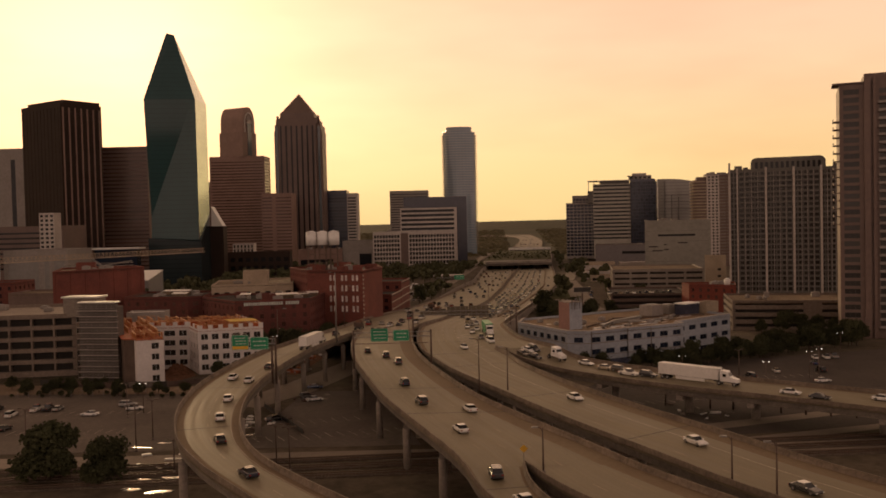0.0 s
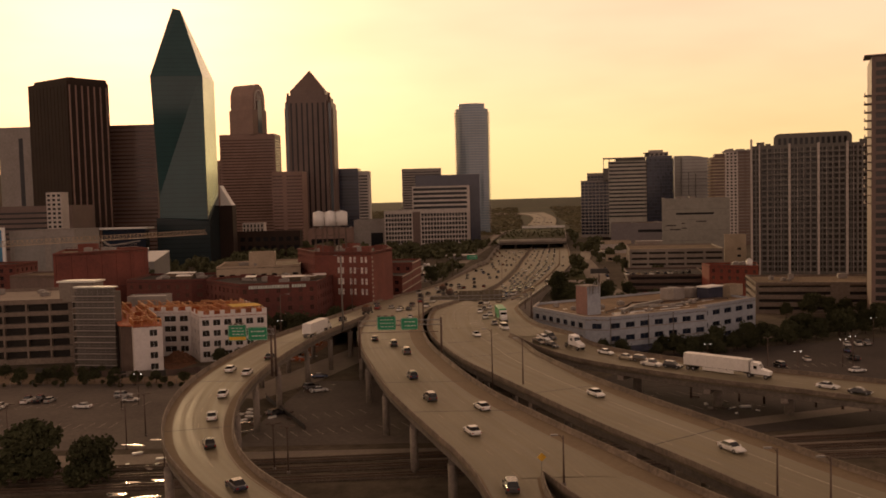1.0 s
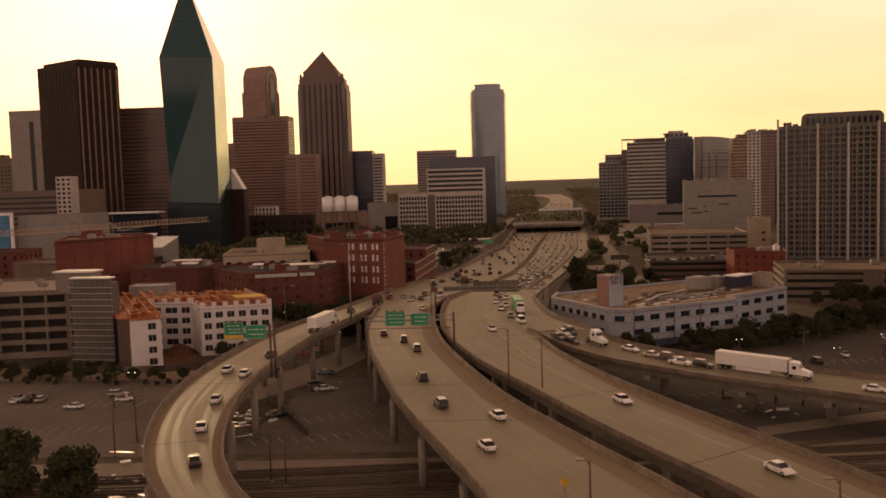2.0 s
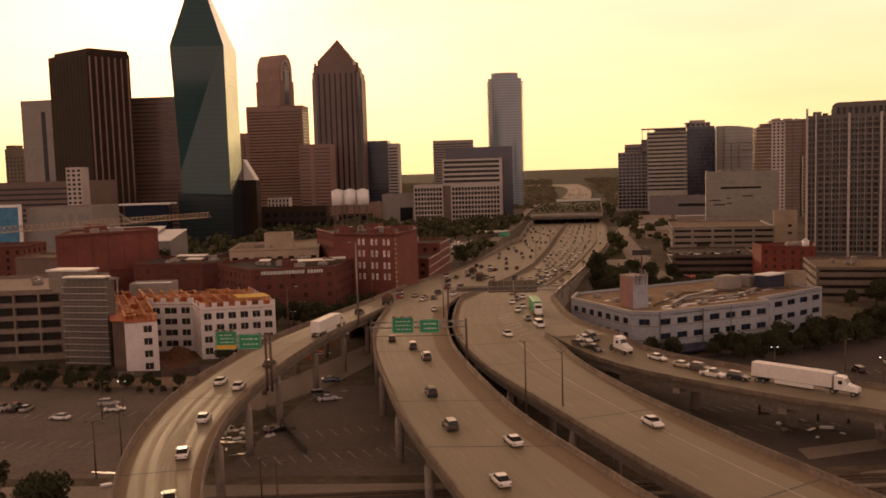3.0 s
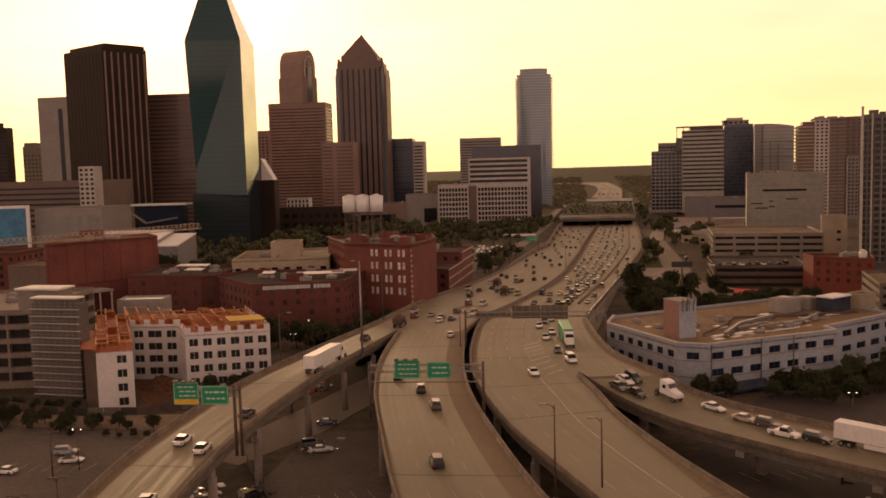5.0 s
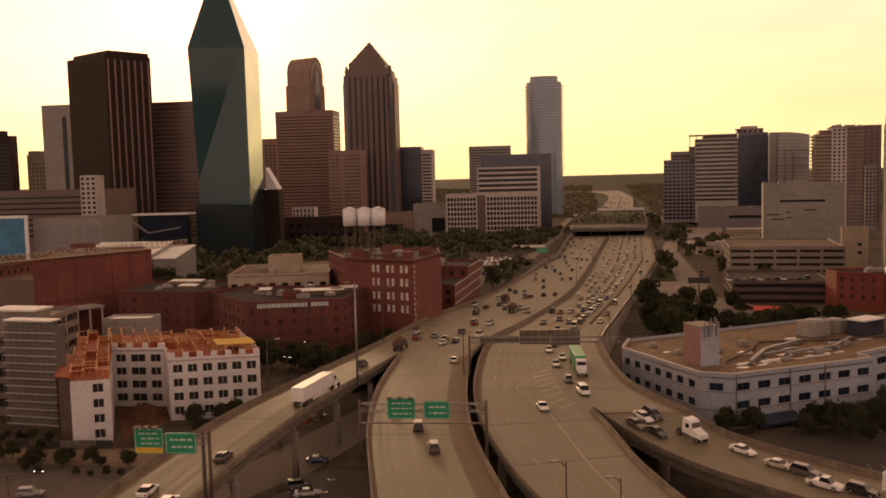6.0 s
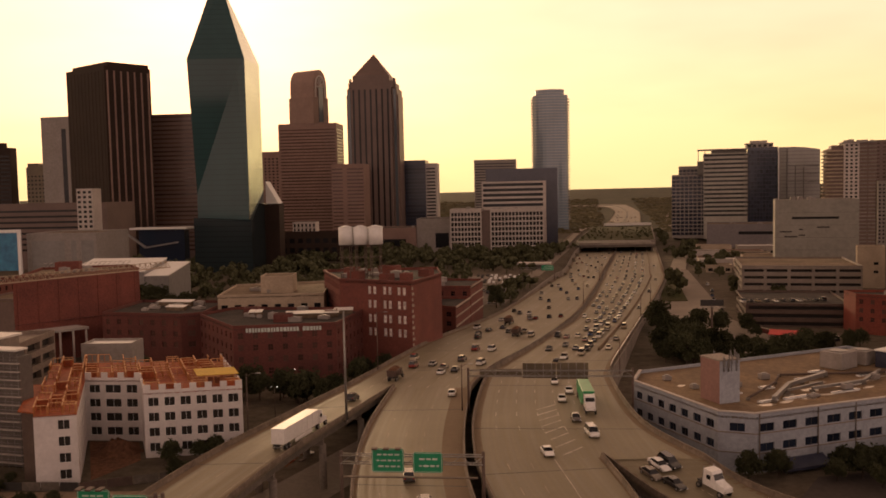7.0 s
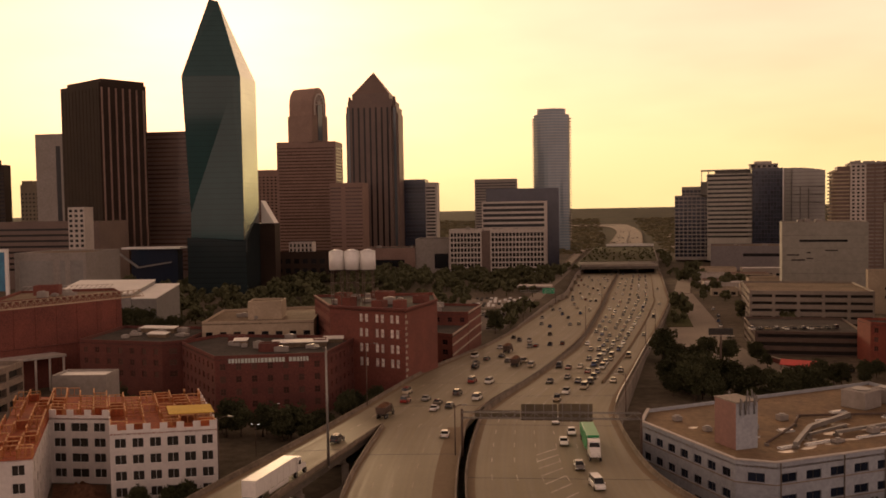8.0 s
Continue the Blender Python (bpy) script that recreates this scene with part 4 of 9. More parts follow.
# ---------------------------------------------------------------- near buildings
def apartments_under_construction():
    """Four wrapped storeys, two wings round a court, the top floor still open orange framing."""
    b = thing("apartment_building", "white-wrapped apartment building under construction with orange timber top floor", "building", pose(0, 0, 0))
    H = 14.7
    zs = floors(4, 0.5, 3.45, 0.85, 2.85)
    A, B, C, D, E_, F = (Vector((x, y, 0)) for x, y in ((-98, 277), (-90, 279.5), (-105, 311), (-84, 297.5), (-91, 311), (-63, 303)))
    n = Vector((-0.46, 0.888, 0))
    G, back = F + n * 36, n * 27
    I = A + (C - B) + back
    bm = bmesh.new()
    wins = wall(bm, A, B - A, (B - A).length, 0, H, [(4.6, 6.9)], zs, 0.35)
    for p, q, xs in ((B, C, cells((C - B).length, 7, 0.4)), (C, E_, [(0.9, 3.7), (5.0, 9.0), (10.3, 13.1)]), (E_, D, cells((D - E_).length, 3, 0.4)),
                     (D, F, cells((F - D).length, 6, 0.66, 0.3)), (F, G, cells(36, 8, 0.5)), (G, I, []), (I, A, [])):
        wins += wall(bm, p, q - p, (q - p).length, 0, H, xs, zs if xs else [], 0.35)
    part("wall", bm, M["wrap"], b, "walls in white house wrap")
    # near-black panes stand for the shaded rooms behind the openings
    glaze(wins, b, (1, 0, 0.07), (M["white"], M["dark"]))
    bm = bmesh.new()
    prism(bm, [(v.x, v.y) for v in (A, B, C, E_, D, F, G, I)], H - 0.2, H + 0.06)
    part("roof_deck", bm, M["osb"], b, "orange sheathing floor deck")
    bm = bmesh.new()
    prism(bm, [(-103.6, 282), (-99.6, 280.6), (-111, 306), (-115, 306)], 0, H - 0.21)
    part("wall", bm, M["rust_steel"], b, "bare unwrapped side bay")
    bm = bmesh.new()
    prism(bm, [(-104.2, 281.6), (-99.4, 280.2), (-111, 306.4), (-115.6, 306.4)], H - 0.2, H + 0.07)
    part("roof_deck", bm, M["osb"], b)
    # wrapped piers that stand up between the top floor's window gaps
    for p, q, count in ((D, F, 6), (C, E_, 3), (F, G, 8), (E_, D, 2)):
        u = (q - p).normalized()
        m = Vector((-u.y, u.x, 0)) * 0.3
        length = (q - p).length
        for i in range(count + 1):
            c = p + u * ((length - 1.5) * i / count) - m * 0.1
            bm = bmesh.new()
            prism(bm, [(v.x, v.y) for v in (c, c + u * 1.5, c + u * 1.5 + m, c + m)], H + 0.07, H + 2.0)
            part("wall_panel", bm, M["wrap"], b, "stub of white wrapped wall")
        bm = bmesh.new()
        o, e = p - m * 0.05, q - m * 0.05
        prism(bm, [(v.x, v.y) for v in (o, e, e + m * 0.7, o + m * 0.7)], H + 0.065, H + 0.75)
        part("wall_panel", bm, M["wrap"], b, "low white wrapped sill wall")
    # open partitions over the whole deck
    rng = random.Random(4)
    for p, q, d, nx, ny in ((A, B, (C - B) + back, 3, 17), (C, E_, back, 4, 8), (D, F, G - F, 6, 11)):
        w = q - p
        for i in range(nx + 1):
            for j in range(ny):
                if rng.random() < 0.66:
                    a = p + w * min(0.985, max(0.015, i / nx)) + d * ((j + 0.12) / ny)
                    stud_wall(b, a, a + d * (0.78 / ny), H, rng)
        for j in range(ny + 1):
            for i in range(nx):
                if rng.random() < 0.52:
                    a = p + w * ((i + 0.1) / nx) + d * min(0.985, max(0.02, j / ny))
                    stud_wall(b, a, a + w * (0.8 / nx), H, rng)
    bm = bmesh.new()
    u = (F - D).normalized()
    o = D + u * 12.5 + n * 7.2
    prism(bm, [(v.x, v.y) for v in (o, o + u * 9.6, o + u * 9.6 + n * 8.6, o + n * 8.6)], H + 2.05, H + 2.18)
    part("sheathing", bm, M["yellow_board"], b, "yellow sheathing boards")


def stud_wall(parent, a, c, z, rng):
    """A framed partition: sole plate, top plate and studs, partly sheathed."""
    bm = bmesh.new()
    up = Vector((0, 0, 1))
    z0, h = Vector((0, 0, z + 0.06)), 1.9
    a, c = a + z0, c + z0
    beam(bm, a + up * 0.06, c + up * 0.06, 0.14, 0.12, 1)
    beam(bm, a + up * h, c + up * h, 0.30, 0.16, 2)
    d = c - a
    n = max(2, int(d.length / 1.1))
    for i in range(n + 1):
        p = a + d * (i / n)
        beam(bm, p + up * 0.1, p + up * (h - 0.05), 0.13, 0.13, 1)
    if rng.random() < 0.22:
        s = d.normalized().cross(up) * 0.09
        q = [a + s + up * 0.1, c + s + up * 0.1, c + s + up * 1.75, a + s + up * 1.75]
        r = [v - s * 2 * 0.2 for v in q]
        vs = [bm.verts.new(v) for v in q + r]
        for f in ((0, 1, 2, 3), (7, 6, 5, 4), (0, 4, 5, 1), (1, 5, 6, 2), (2, 6, 7, 3), (3, 7, 4, 0)):
            bm.faces.new([vs[i] for i in f]).material_index = 0
    part("stud_wall", bm, (M["osb"], M["lumber"], M["plate"]), parent)


apartments_under_construction()


def site_yard():
    """Dirt heap in the court, a sheeted fence along the site and the sandy verge before it."""
    rng = random.Random(14)
    bm = bmesh.new()
    n, rings = 18, []
    for r, z in ((5.6, 0.0), (4.4, 1.0), (2.9, 2.3), (1.4, 3.2)):
        rings.append([bm.verts.new((math.cos(2 * math.pi * k / n) * r * rng.uniform(0.85, 1.15), math.sin(2 * math.pi * k / n) * r * 0.8 * rng.uniform(0.85, 1.15), z * rng.uniform(0.85, 1.1))) for k in range(n)])
    for a, c in zip(rings, rings[1:]):
        for k in range(n):
            bm.faces.new((a[k], a[(k + 1) % n], c[(k + 1) % n], c[k]))
    bm.faces.new(rings[-1])
    for f in bm.faces:
        f.smooth = True
    heap = finish("earth_mound", bm, M["dirt"])
    heap.matrix_basis = pose(-92.5, 301, 0.03)
    tagged(heap, "mound of red-brown earth in the building court", "earth mound")
    fence = thing("site_fence", "sheeted brown fence along the building site", "fence", pose(0, 0, 0))
    line = [Vector(c) for c in ((-132, 284, 0), (-104, 275, 0), (-88, 275.5, 0), (-74, 282, 0), (-62, 290, 0))]
    for a, c in zip(line, line[1:]):
        m = max(2, int((c - a).length / 4))
        for k in range(m):
            p, q = a.lerp(c, k / m), a.lerp(c, (k + 0.97) / m)
            bm = bmesh.new()
            beam(bm, p + Vector((0, 0, 0.95)), q + Vector((0, 0, 0.95)), 0.06, 1.8 + rng.uniform(-0.15, 0.1))
            part("fence_panel", bm, rng.choice((M["rust_steel"], M["dark_concrete"], M["chassis"])), fence)


site_yard()


def garage_west():
    """Concrete parking garage with a netted scaffold at its end."""
    # deck openings closed by near-black panes that imitate the shade inside
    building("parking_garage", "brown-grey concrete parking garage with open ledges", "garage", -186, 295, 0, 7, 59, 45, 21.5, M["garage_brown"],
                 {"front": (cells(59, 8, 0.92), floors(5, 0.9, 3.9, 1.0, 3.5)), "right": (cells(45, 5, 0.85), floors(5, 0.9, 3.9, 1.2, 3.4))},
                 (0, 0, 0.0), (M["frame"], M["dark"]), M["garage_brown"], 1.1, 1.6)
    s = thing("scaffold", "grey netted scaffold tower wrapping a garage stair", "scaffold", pose(-122.6, 292, 0, 0, 0, -10))
    wd, hg = 14.6, 24.5
    bm = bmesh.new()
    box(bm, 0.4, wd - 0.4, 0.4, 4.4, 0, hg)
    part("net", bm, M["scaffold_net"], s, "grey debris netting")
    for i in range(13):
        z = 0.9 + 1.85 * i
        bm = bmesh.new()
        box(bm, 0, wd, -0.5, 0.35, z, z + 0.14)
        part("platform", bm, M["pale_stone"], s)
        bm = bmesh.new()
        beam(bm, (0, -0.45, z + 0.95), (wd, -0.45, z + 0.95), 0.07)
        part("guard_rail", bm, M["steel"], s)
    for i in range(9):
        bm = bmesh.new()
        tube(bm, (i * wd / 8, -0.5, 0), (i * wd / 8, -0.5, hg + 0.9), 0.04, 0.04, 6)
        part("standard", bm, M["steel"], s)
    bm = bmesh.new()
    box(bm, -0.2, wd - 1.2, 0.6, 4.2, hg + 1.2, hg + 1.6)
    part("roof_sheet", bm, M["roof_white"], s, "white roof sheet")
    bm = bmesh.new()
    box(bm, 0.6, wd - 2.0, 1.0, 4.0, hg + 0.01, hg + 1.19)
    part("roof_house", bm, M["scaffold_net"], s)
    w = thing("rooftop_building", "flat white roof over a stair house on the garage", "building", pose(-131.5, 302, 20.4, 0, 0, -8))
    bm = bmesh.new()
    box(bm, 0, 12.4, 0, 6, 0, 6.4)
    part("wall", bm, M["garage"], w)
    bm = bmesh.new()
    box(bm, -0.5, 12.9, -0.6, 6.6, 6.41, 6.9)
    part("roof", bm, M["roof_white"], w)


garage_west()


def poly_building(name, label, category, pts, z, h, mat, faces, style=(0, 0, 0.08), wmats=None, roof=None, parapet=0.9, depth=0.3):
    """A block over any footprint, given anticlockwise; faces: edge number to (openings across, openings up)."""
    b = thing(name, label, category, pose(pts[0][0], pts[0][1], z))
    loc = [Vector((x - pts[0][0], y - pts[0][1], 0)) for x, y in pts]
    bm = bmesh.new()
    holes, odd = [], []
    for i, p in enumerate(loc):
        q = loc[(i + 1) % len(loc)]
        xs, zs, *own = faces.get(i, ((), ()))
        if callable(xs):
            xs = xs((q - p).length)
        cut = wall(bm, p, q - p, (q - p).length, 0.0, h, xs, zs, depth)
        if own:
            odd.append((cut, own[0], own[1]))
        else:
            holes += cut
        if parapet:
            n = Vector((0, 0, 1)).cross((q - p).normalized()) * 0.3
            a, c = p + n, q + n
            up, lo = Vector((0, 0, h)), Vector((0, 0, h - parapet))
            bm.faces.new([bm.verts.new(v) for v in (c + lo, a + lo, a + up, c + up)])
            bm.faces.new([bm.verts.new(v) for v in (p + up, q + up, c + up, a + up)])
    part("wall", bm, mat, b)
    bm = bmesh.new()
    prism(bm, [(v.x, v.y) for v in loc], h - parapet - 0.4, h - parapet - 0.004)
    part("roof", bm, roof or M["roof_dark"], b)
    glaze(holes, b, style, wmats)
    for cut, st, mats in odd:
        glaze(cut, b, st, mats)
    return b


M["brown_pale"] = surface("faded red painted block", (0.30, 0.17, 0.145), (0.24, 0.14, 0.12), 0.8, 0.15, 1.2)


def garage_east():
    """Pale three storey block with square windows, a stair tower and pipes on the roof."""
    zs = floors(3, 2.0, 4.1, 1.4, 3.15)
    poly_building("commercial_building", "pale grey three-storey building with rows of dark square windows", "building",
                  [(41, 293), (48, 291), (84, 308), (82.5, 313), (109, 334), (92, 368), (30, 334), (27, 322)], -3.0, 15.5, M["lilac"],
                  {0: ([(2.2, 5.2)], zs[2:]), 1: (lambda n: cells(n, 7, 0.62), zs), 3: (lambda n: cells(n, 5, 0.62), zs), 7: (lambda n: cells(n, 7, 0.58, 0.5), zs), 4: (lambda n: cells(n, 6, 0.5), zs)},
                  (1, 0, 0.08), (M["frame"], M["glass_blue"]), M["roof_orange"], 0.8, 0.35)
    band = thing("wall_band", "pale sill bands round the grey building", "trim", pose(0, 0, 0), kind="structure")
    corners = [(27, 322), (41, 293), (48, 291), (84, 308)]
    for z in (2.2, 6.3, 10.4):
        for (ax, ay), (bx, by) in zip(corners, corners[1:]):
            u = Vector((bx - ax, by - ay, 0)).normalized()
            o = Vector((u.y, -u.x, 0)) * 0.06
            bm = bmesh.new()
            beam(bm, Vector((ax, ay, z - 3 + 0.95)) + o, Vector((bx, by, z - 3 + 0.95)) + o, 0.2, 0.22)
            part("sill", bm, M["concrete"], band)
    t = thing("stair_tower", "pinkish stair tower with antennas on a flat roof", "tower", pose(42.5, 301, 11.6, 0, 0, 25))
    bm = bmesh.new()
    box(bm, 1.2, 6.4, 0.9, 7.7, 0, 9.4)
    bmesh.ops.bevel(bm, geom=bm.edges[:], offset=0.06, segments=1, affect="EDGES")
    part("wall", bm, M["lilac"], t)
    bm = bmesh.new()
    box(bm, 1.14, 1.19, 0.95, 7.65, 0.1, 9.35)
    part("wall_panel", bm, M["brown_pale"], t, "faded red painted side wall")
    bm = bmesh.new()
    box(bm, 1.05, 6.55, 0.75, 7.85, 9.4, 9.65)
    part("coping", bm, M["concrete"], t)
    rng = random.Random(7)
    for i in range(13):
        x, y = rng.choice(((2.0, 0.75), (3.2, 0.75), (4.4, 0.75), (5.6, 0.75), (6.55, 1.6), (6.55, 3.0), (6.55, 4.4), (3.2, 7.85), (5.0, 7.85)))
        x += rng.uniform(-0.3, 0.3) if y in (0.75, 7.85) else 0.0
        bm = bmesh.new()
        h = rng.uniform(10.0, 11.6)
        tube(bm, (x, y, 7.0), (x, y, h), 0.06, 0.05, 6)
        box(bm, x - 0.16, x + 0.16, y - 0.22, y - 0.08, h - 2.2, h - 0.3)
        part("antenna", bm, M["steel"], t, "pale panel antenna on a pole")


garage_east()


def garage_entrance():
    """Dark blue awning over the ground floor entrance, and pipes down the wall."""
    e = thing("entrance_awning", "dark navy awning over a ground floor entrance", "awning", pose(52.4, 293.1, -3.0, 0, 0, 25.3))
    bm = bmesh.new()
    loft(bm, [[(0, -0.02, 4.6), (12, -0.02, 4.6), (12, -0.02, 5.6), (0, -0.02, 5.6)], [(0, -3.0, 3.6), (12, -3.0, 3.6), (12, -3.0, 4.2), (0, -3.0, 4.2)]])
    bmesh.ops.recalc_face_normals(bm, faces=bm.faces)
    part("canopy", bm, M["navy"], e)
    for x in (0.3, 4.1, 7.9, 11.7):
        bm = bmesh.new()
        tube(bm, (x, -2.8, 0), (x, -2.8, 3.7), 0.09, 0.09, 6)
        part("post", bm, M["frame"], e)
    bm = bmesh.new()
    # near-black sheet in place of the entrance's shaded depth
    box(bm, 0.5, 11.5, -0.12, -0.02, 0.1, 3.5)
    part("door_panel", bm, M["dark"], e)
    for d in (0.8, 15.6, 25.6):
        p = thing("downpipe", "grey downpipe on a pale wall", "pipe", pose(48 + d * 0.904, 291 + d * 0.427, -3.0, 0, 0, 25.3), "downpipes")
        bm = bmesh.new()
        tube(bm, (0, -0.2, 0), (0, -0.2, 15.4), 0.13, 0.13, 8)
        part("pipe", bm, M["dark_concrete"], p)


garage_entrance()


def roof_plant():
    """Ducts, pipes and plant boxes on the pale building's roof."""
    def duct(pts, r=0.45):
        t = thing("roof_duct", "bent pale metal roof duct lying on sleepers", "duct", pose(0, 0, 0), "roof ducts")
        for a, b in zip(pts, pts[1:]):
            bm = bmesh.new()
            beam(bm, (*a, 12.6), (*b, 12.6), r * 2)
            part("duct_run", bm, M["steel"], t)
        for a in pts:
            bm = bmesh.new()
            box(bm, a[0] - 0.5, a[0] + 0.5, a[1] - 0.5, a[1] + 0.5, 11.69, 12.2)
            part("support", bm, M["dark_concrete"], t)
    duct([(55, 304), (62, 318), (66, 322), (74, 330)])
    duct([(66, 314), (80, 322), (88, 334)], 0.3)
    duct([(60, 312), (70, 320)], 0.25)
    for x, y, w, d, h, a in ((80, 337, 7, 6, 4.2, 40), (88, 343, 5, 5, 3.6, 40), (58, 326, 2.2, 1.8, 1.4, 20), (50, 318, 1.8, 1.8, 1.2, 20), (74, 316, 2.4, 1.6, 1.2, 30), (40, 316, 1.6, 1.6, 1.0, 20), (84, 326, 2.0, 2.0, 1.3, 35), (35, 325, 1.8, 1.6, 1.1, 20), (64, 308, 2.6, 1.4, 0.7, 28)):
        roof_unit(x, y, 11.69, w, d, h, a)


def roof_unit(x, y, z, w, d, h, a=0.0):
    t = thing("roof_unit", "metal air handling unit on a flat roof", "roof unit", pose(x, y, z, 0, 0, a), "roof units")
    bm = bmesh.new()
    box(bm, 0, w, 0, d, 0.15, h)
    bmesh.ops.bevel(bm, geom=bm.edges[:], offset=0.05, segments=1, affect="EDGES")
    part("casing", bm, M["grey_stone"], t)
    bm = bmesh.new()
    box(bm, 0.1, w - 0.1, 0.1, d - 0.1, 0, 0.16)
    part("curb", bm, M["dark_concrete"], t)
    bm = bmesh.new()
    tube(bm, (w / 2, d / 2, h), (w / 2, d / 2, h + 0.25), min(w, d) * 0.36, min(w, d) * 0.36, 12)
    part("fan_cowl", bm, M["steel"], t)


roof_plant()


building("rooftop_building", "small grey plant house behind the apartment site", "building", -128, 352, 0, 4, 15, 9, 16.5, M["grey_stone"], {}, roof=M["roof_white"], parapet=0.6)


def roof_sheets():
    """Skylights, and patches added for the bright glints, on the pale building's roof."""
    rng = random.Random(19)
    for x, y, w, d in ((52, 303, 5, 1.1), (58, 306, 7, 1.0), (70, 312, 8, 0.9), (76, 320, 5, 1.4), (66, 326, 9, 0.8), (82, 330, 6, 1.2), (56, 316, 3, 2.2), (48, 311, 2.4, 2.0), (90, 334, 5, 1.0), (72, 334, 4, 1.5)):
        t = thing("skylight", "low white skylight curb with a pale glazed top", "skylight", pose(x, y, 11.69, 0, 0, 28 + rng.uniform(-6, 6)), "roof skylights")
        bm = bmesh.new()
        box(bm, 0, w, 0, d, 0, 0.35)
        part("curb", bm, M["white"], t)
        bm = bmesh.new()
        box(bm, 0.08, w - 0.08, 0.08, d - 0.08, 0.352, 0.42)
        part("pane", bm, M["glass_pale"], t)
    # irregular metallic patches put in to imitate sky glints on the roof
    for x, y, w, d in ((53, 302, 4.5, 1.6), (58, 305, 6.0, 1.4), (63.5, 308, 4.2, 1.8), (60, 311, 3.4, 1.5), (68, 311.5, 6.5, 1.2), (66, 316, 5.0, 2.4), (73, 315, 4.0, 1.4), (74, 321, 6.0, 2.2), (80, 319, 4.5, 1.0), (70, 324, 5.0, 1.8), (82, 326, 5.5, 1.6), (46, 322, 3.0, 1.4), (38, 320, 2.6, 1.2), (88, 331, 5.0, 1.2)):
        t = thing("roof_patch", "thin metal-like patch added as a bright glint on a tan roof", "roof patch", pose(x, y, 11.69, 0, 0, 27 + rng.uniform(-14, 14)), "roof patches")
        ring = [(w * 0.5 * math.cos(a) * rng.uniform(0.7, 1.1), d * 0.6 * math.sin(a) * rng.uniform(0.7, 1.2)) for a in (k * math.tau / 11 for k in range(11))]
        bm = bmesh.new()
        prism(bm, ring, 0.0, 0.03)
        part("sheet", bm, M["roof_glint"], t)
    run = thing("roof_pipe", "long dark bent pipe crossing a tan roof", "pipe", pose(0, 0, 11.69), "roof pipes")
    line = [(50, 306), (60, 322), (63, 330), (86, 333), (100, 338)]
    for (ax, ay), (bx, by) in zip(line, line[1:]):
        bm = bmesh.new()
        tube(bm, (ax, ay, 0.5), (bx, by, 0.5), 0.28, 0.28, 8)
        part("pipe_run", bm, M["rust_steel"], run)
    for px, py in line:
        bm = bmesh.new()
        box(bm, px - 0.4, px + 0.4, py - 0.4, py + 0.4, 0.0, 0.55)
        part("support", bm, M["dark_concrete"], run)
    cope = thing("roof_coping", "pale metal coping round the grey building", "trim", pose(0, 0, 12.5), kind="structure")
    rim = [(30, 334), (27, 322), (41, 293), (48, 291), (84, 308), (82.5, 313), (109, 334)]
    for (ax, ay), (bx, by) in zip(rim, rim[1:]):
        u = Vector((bx - ax, by - ay, 0)).normalized()
        o = Vector((u.y, -u.x, 0)) * -0.2
        bm = bmesh.new()
        beam(bm, Vector((ax, ay, 0.12)) + o, Vector((bx, by, 0.12)) + o, 0.75, 0.22)
        part("coping", bm, M["pale_stone"], cope)
    building("rooftop_building", "beige plant house on the grey building roof", "building", 103, 344, 11.69, 38, 8, 5, 4.4, M["tan"], {}, roof=M["roof_tan"], parapet=0.3)
    t = thing("plant_screen", "dark rooftop plant screen with a white top edge", "roof unit", pose(93, 338, 11.69, 0, 0, 38))
    bm = bmesh.new()
    box(bm, 0, 9, 0, 5, 0, 4.2)
    part("panel", bm, M["navy"], t)
    bm = bmesh.new()
    box(bm, -0.2, 9.2, -0.2, 5.2, 4.2, 4.6)
    part("coping", bm, M["white"], t)


roof_sheets()


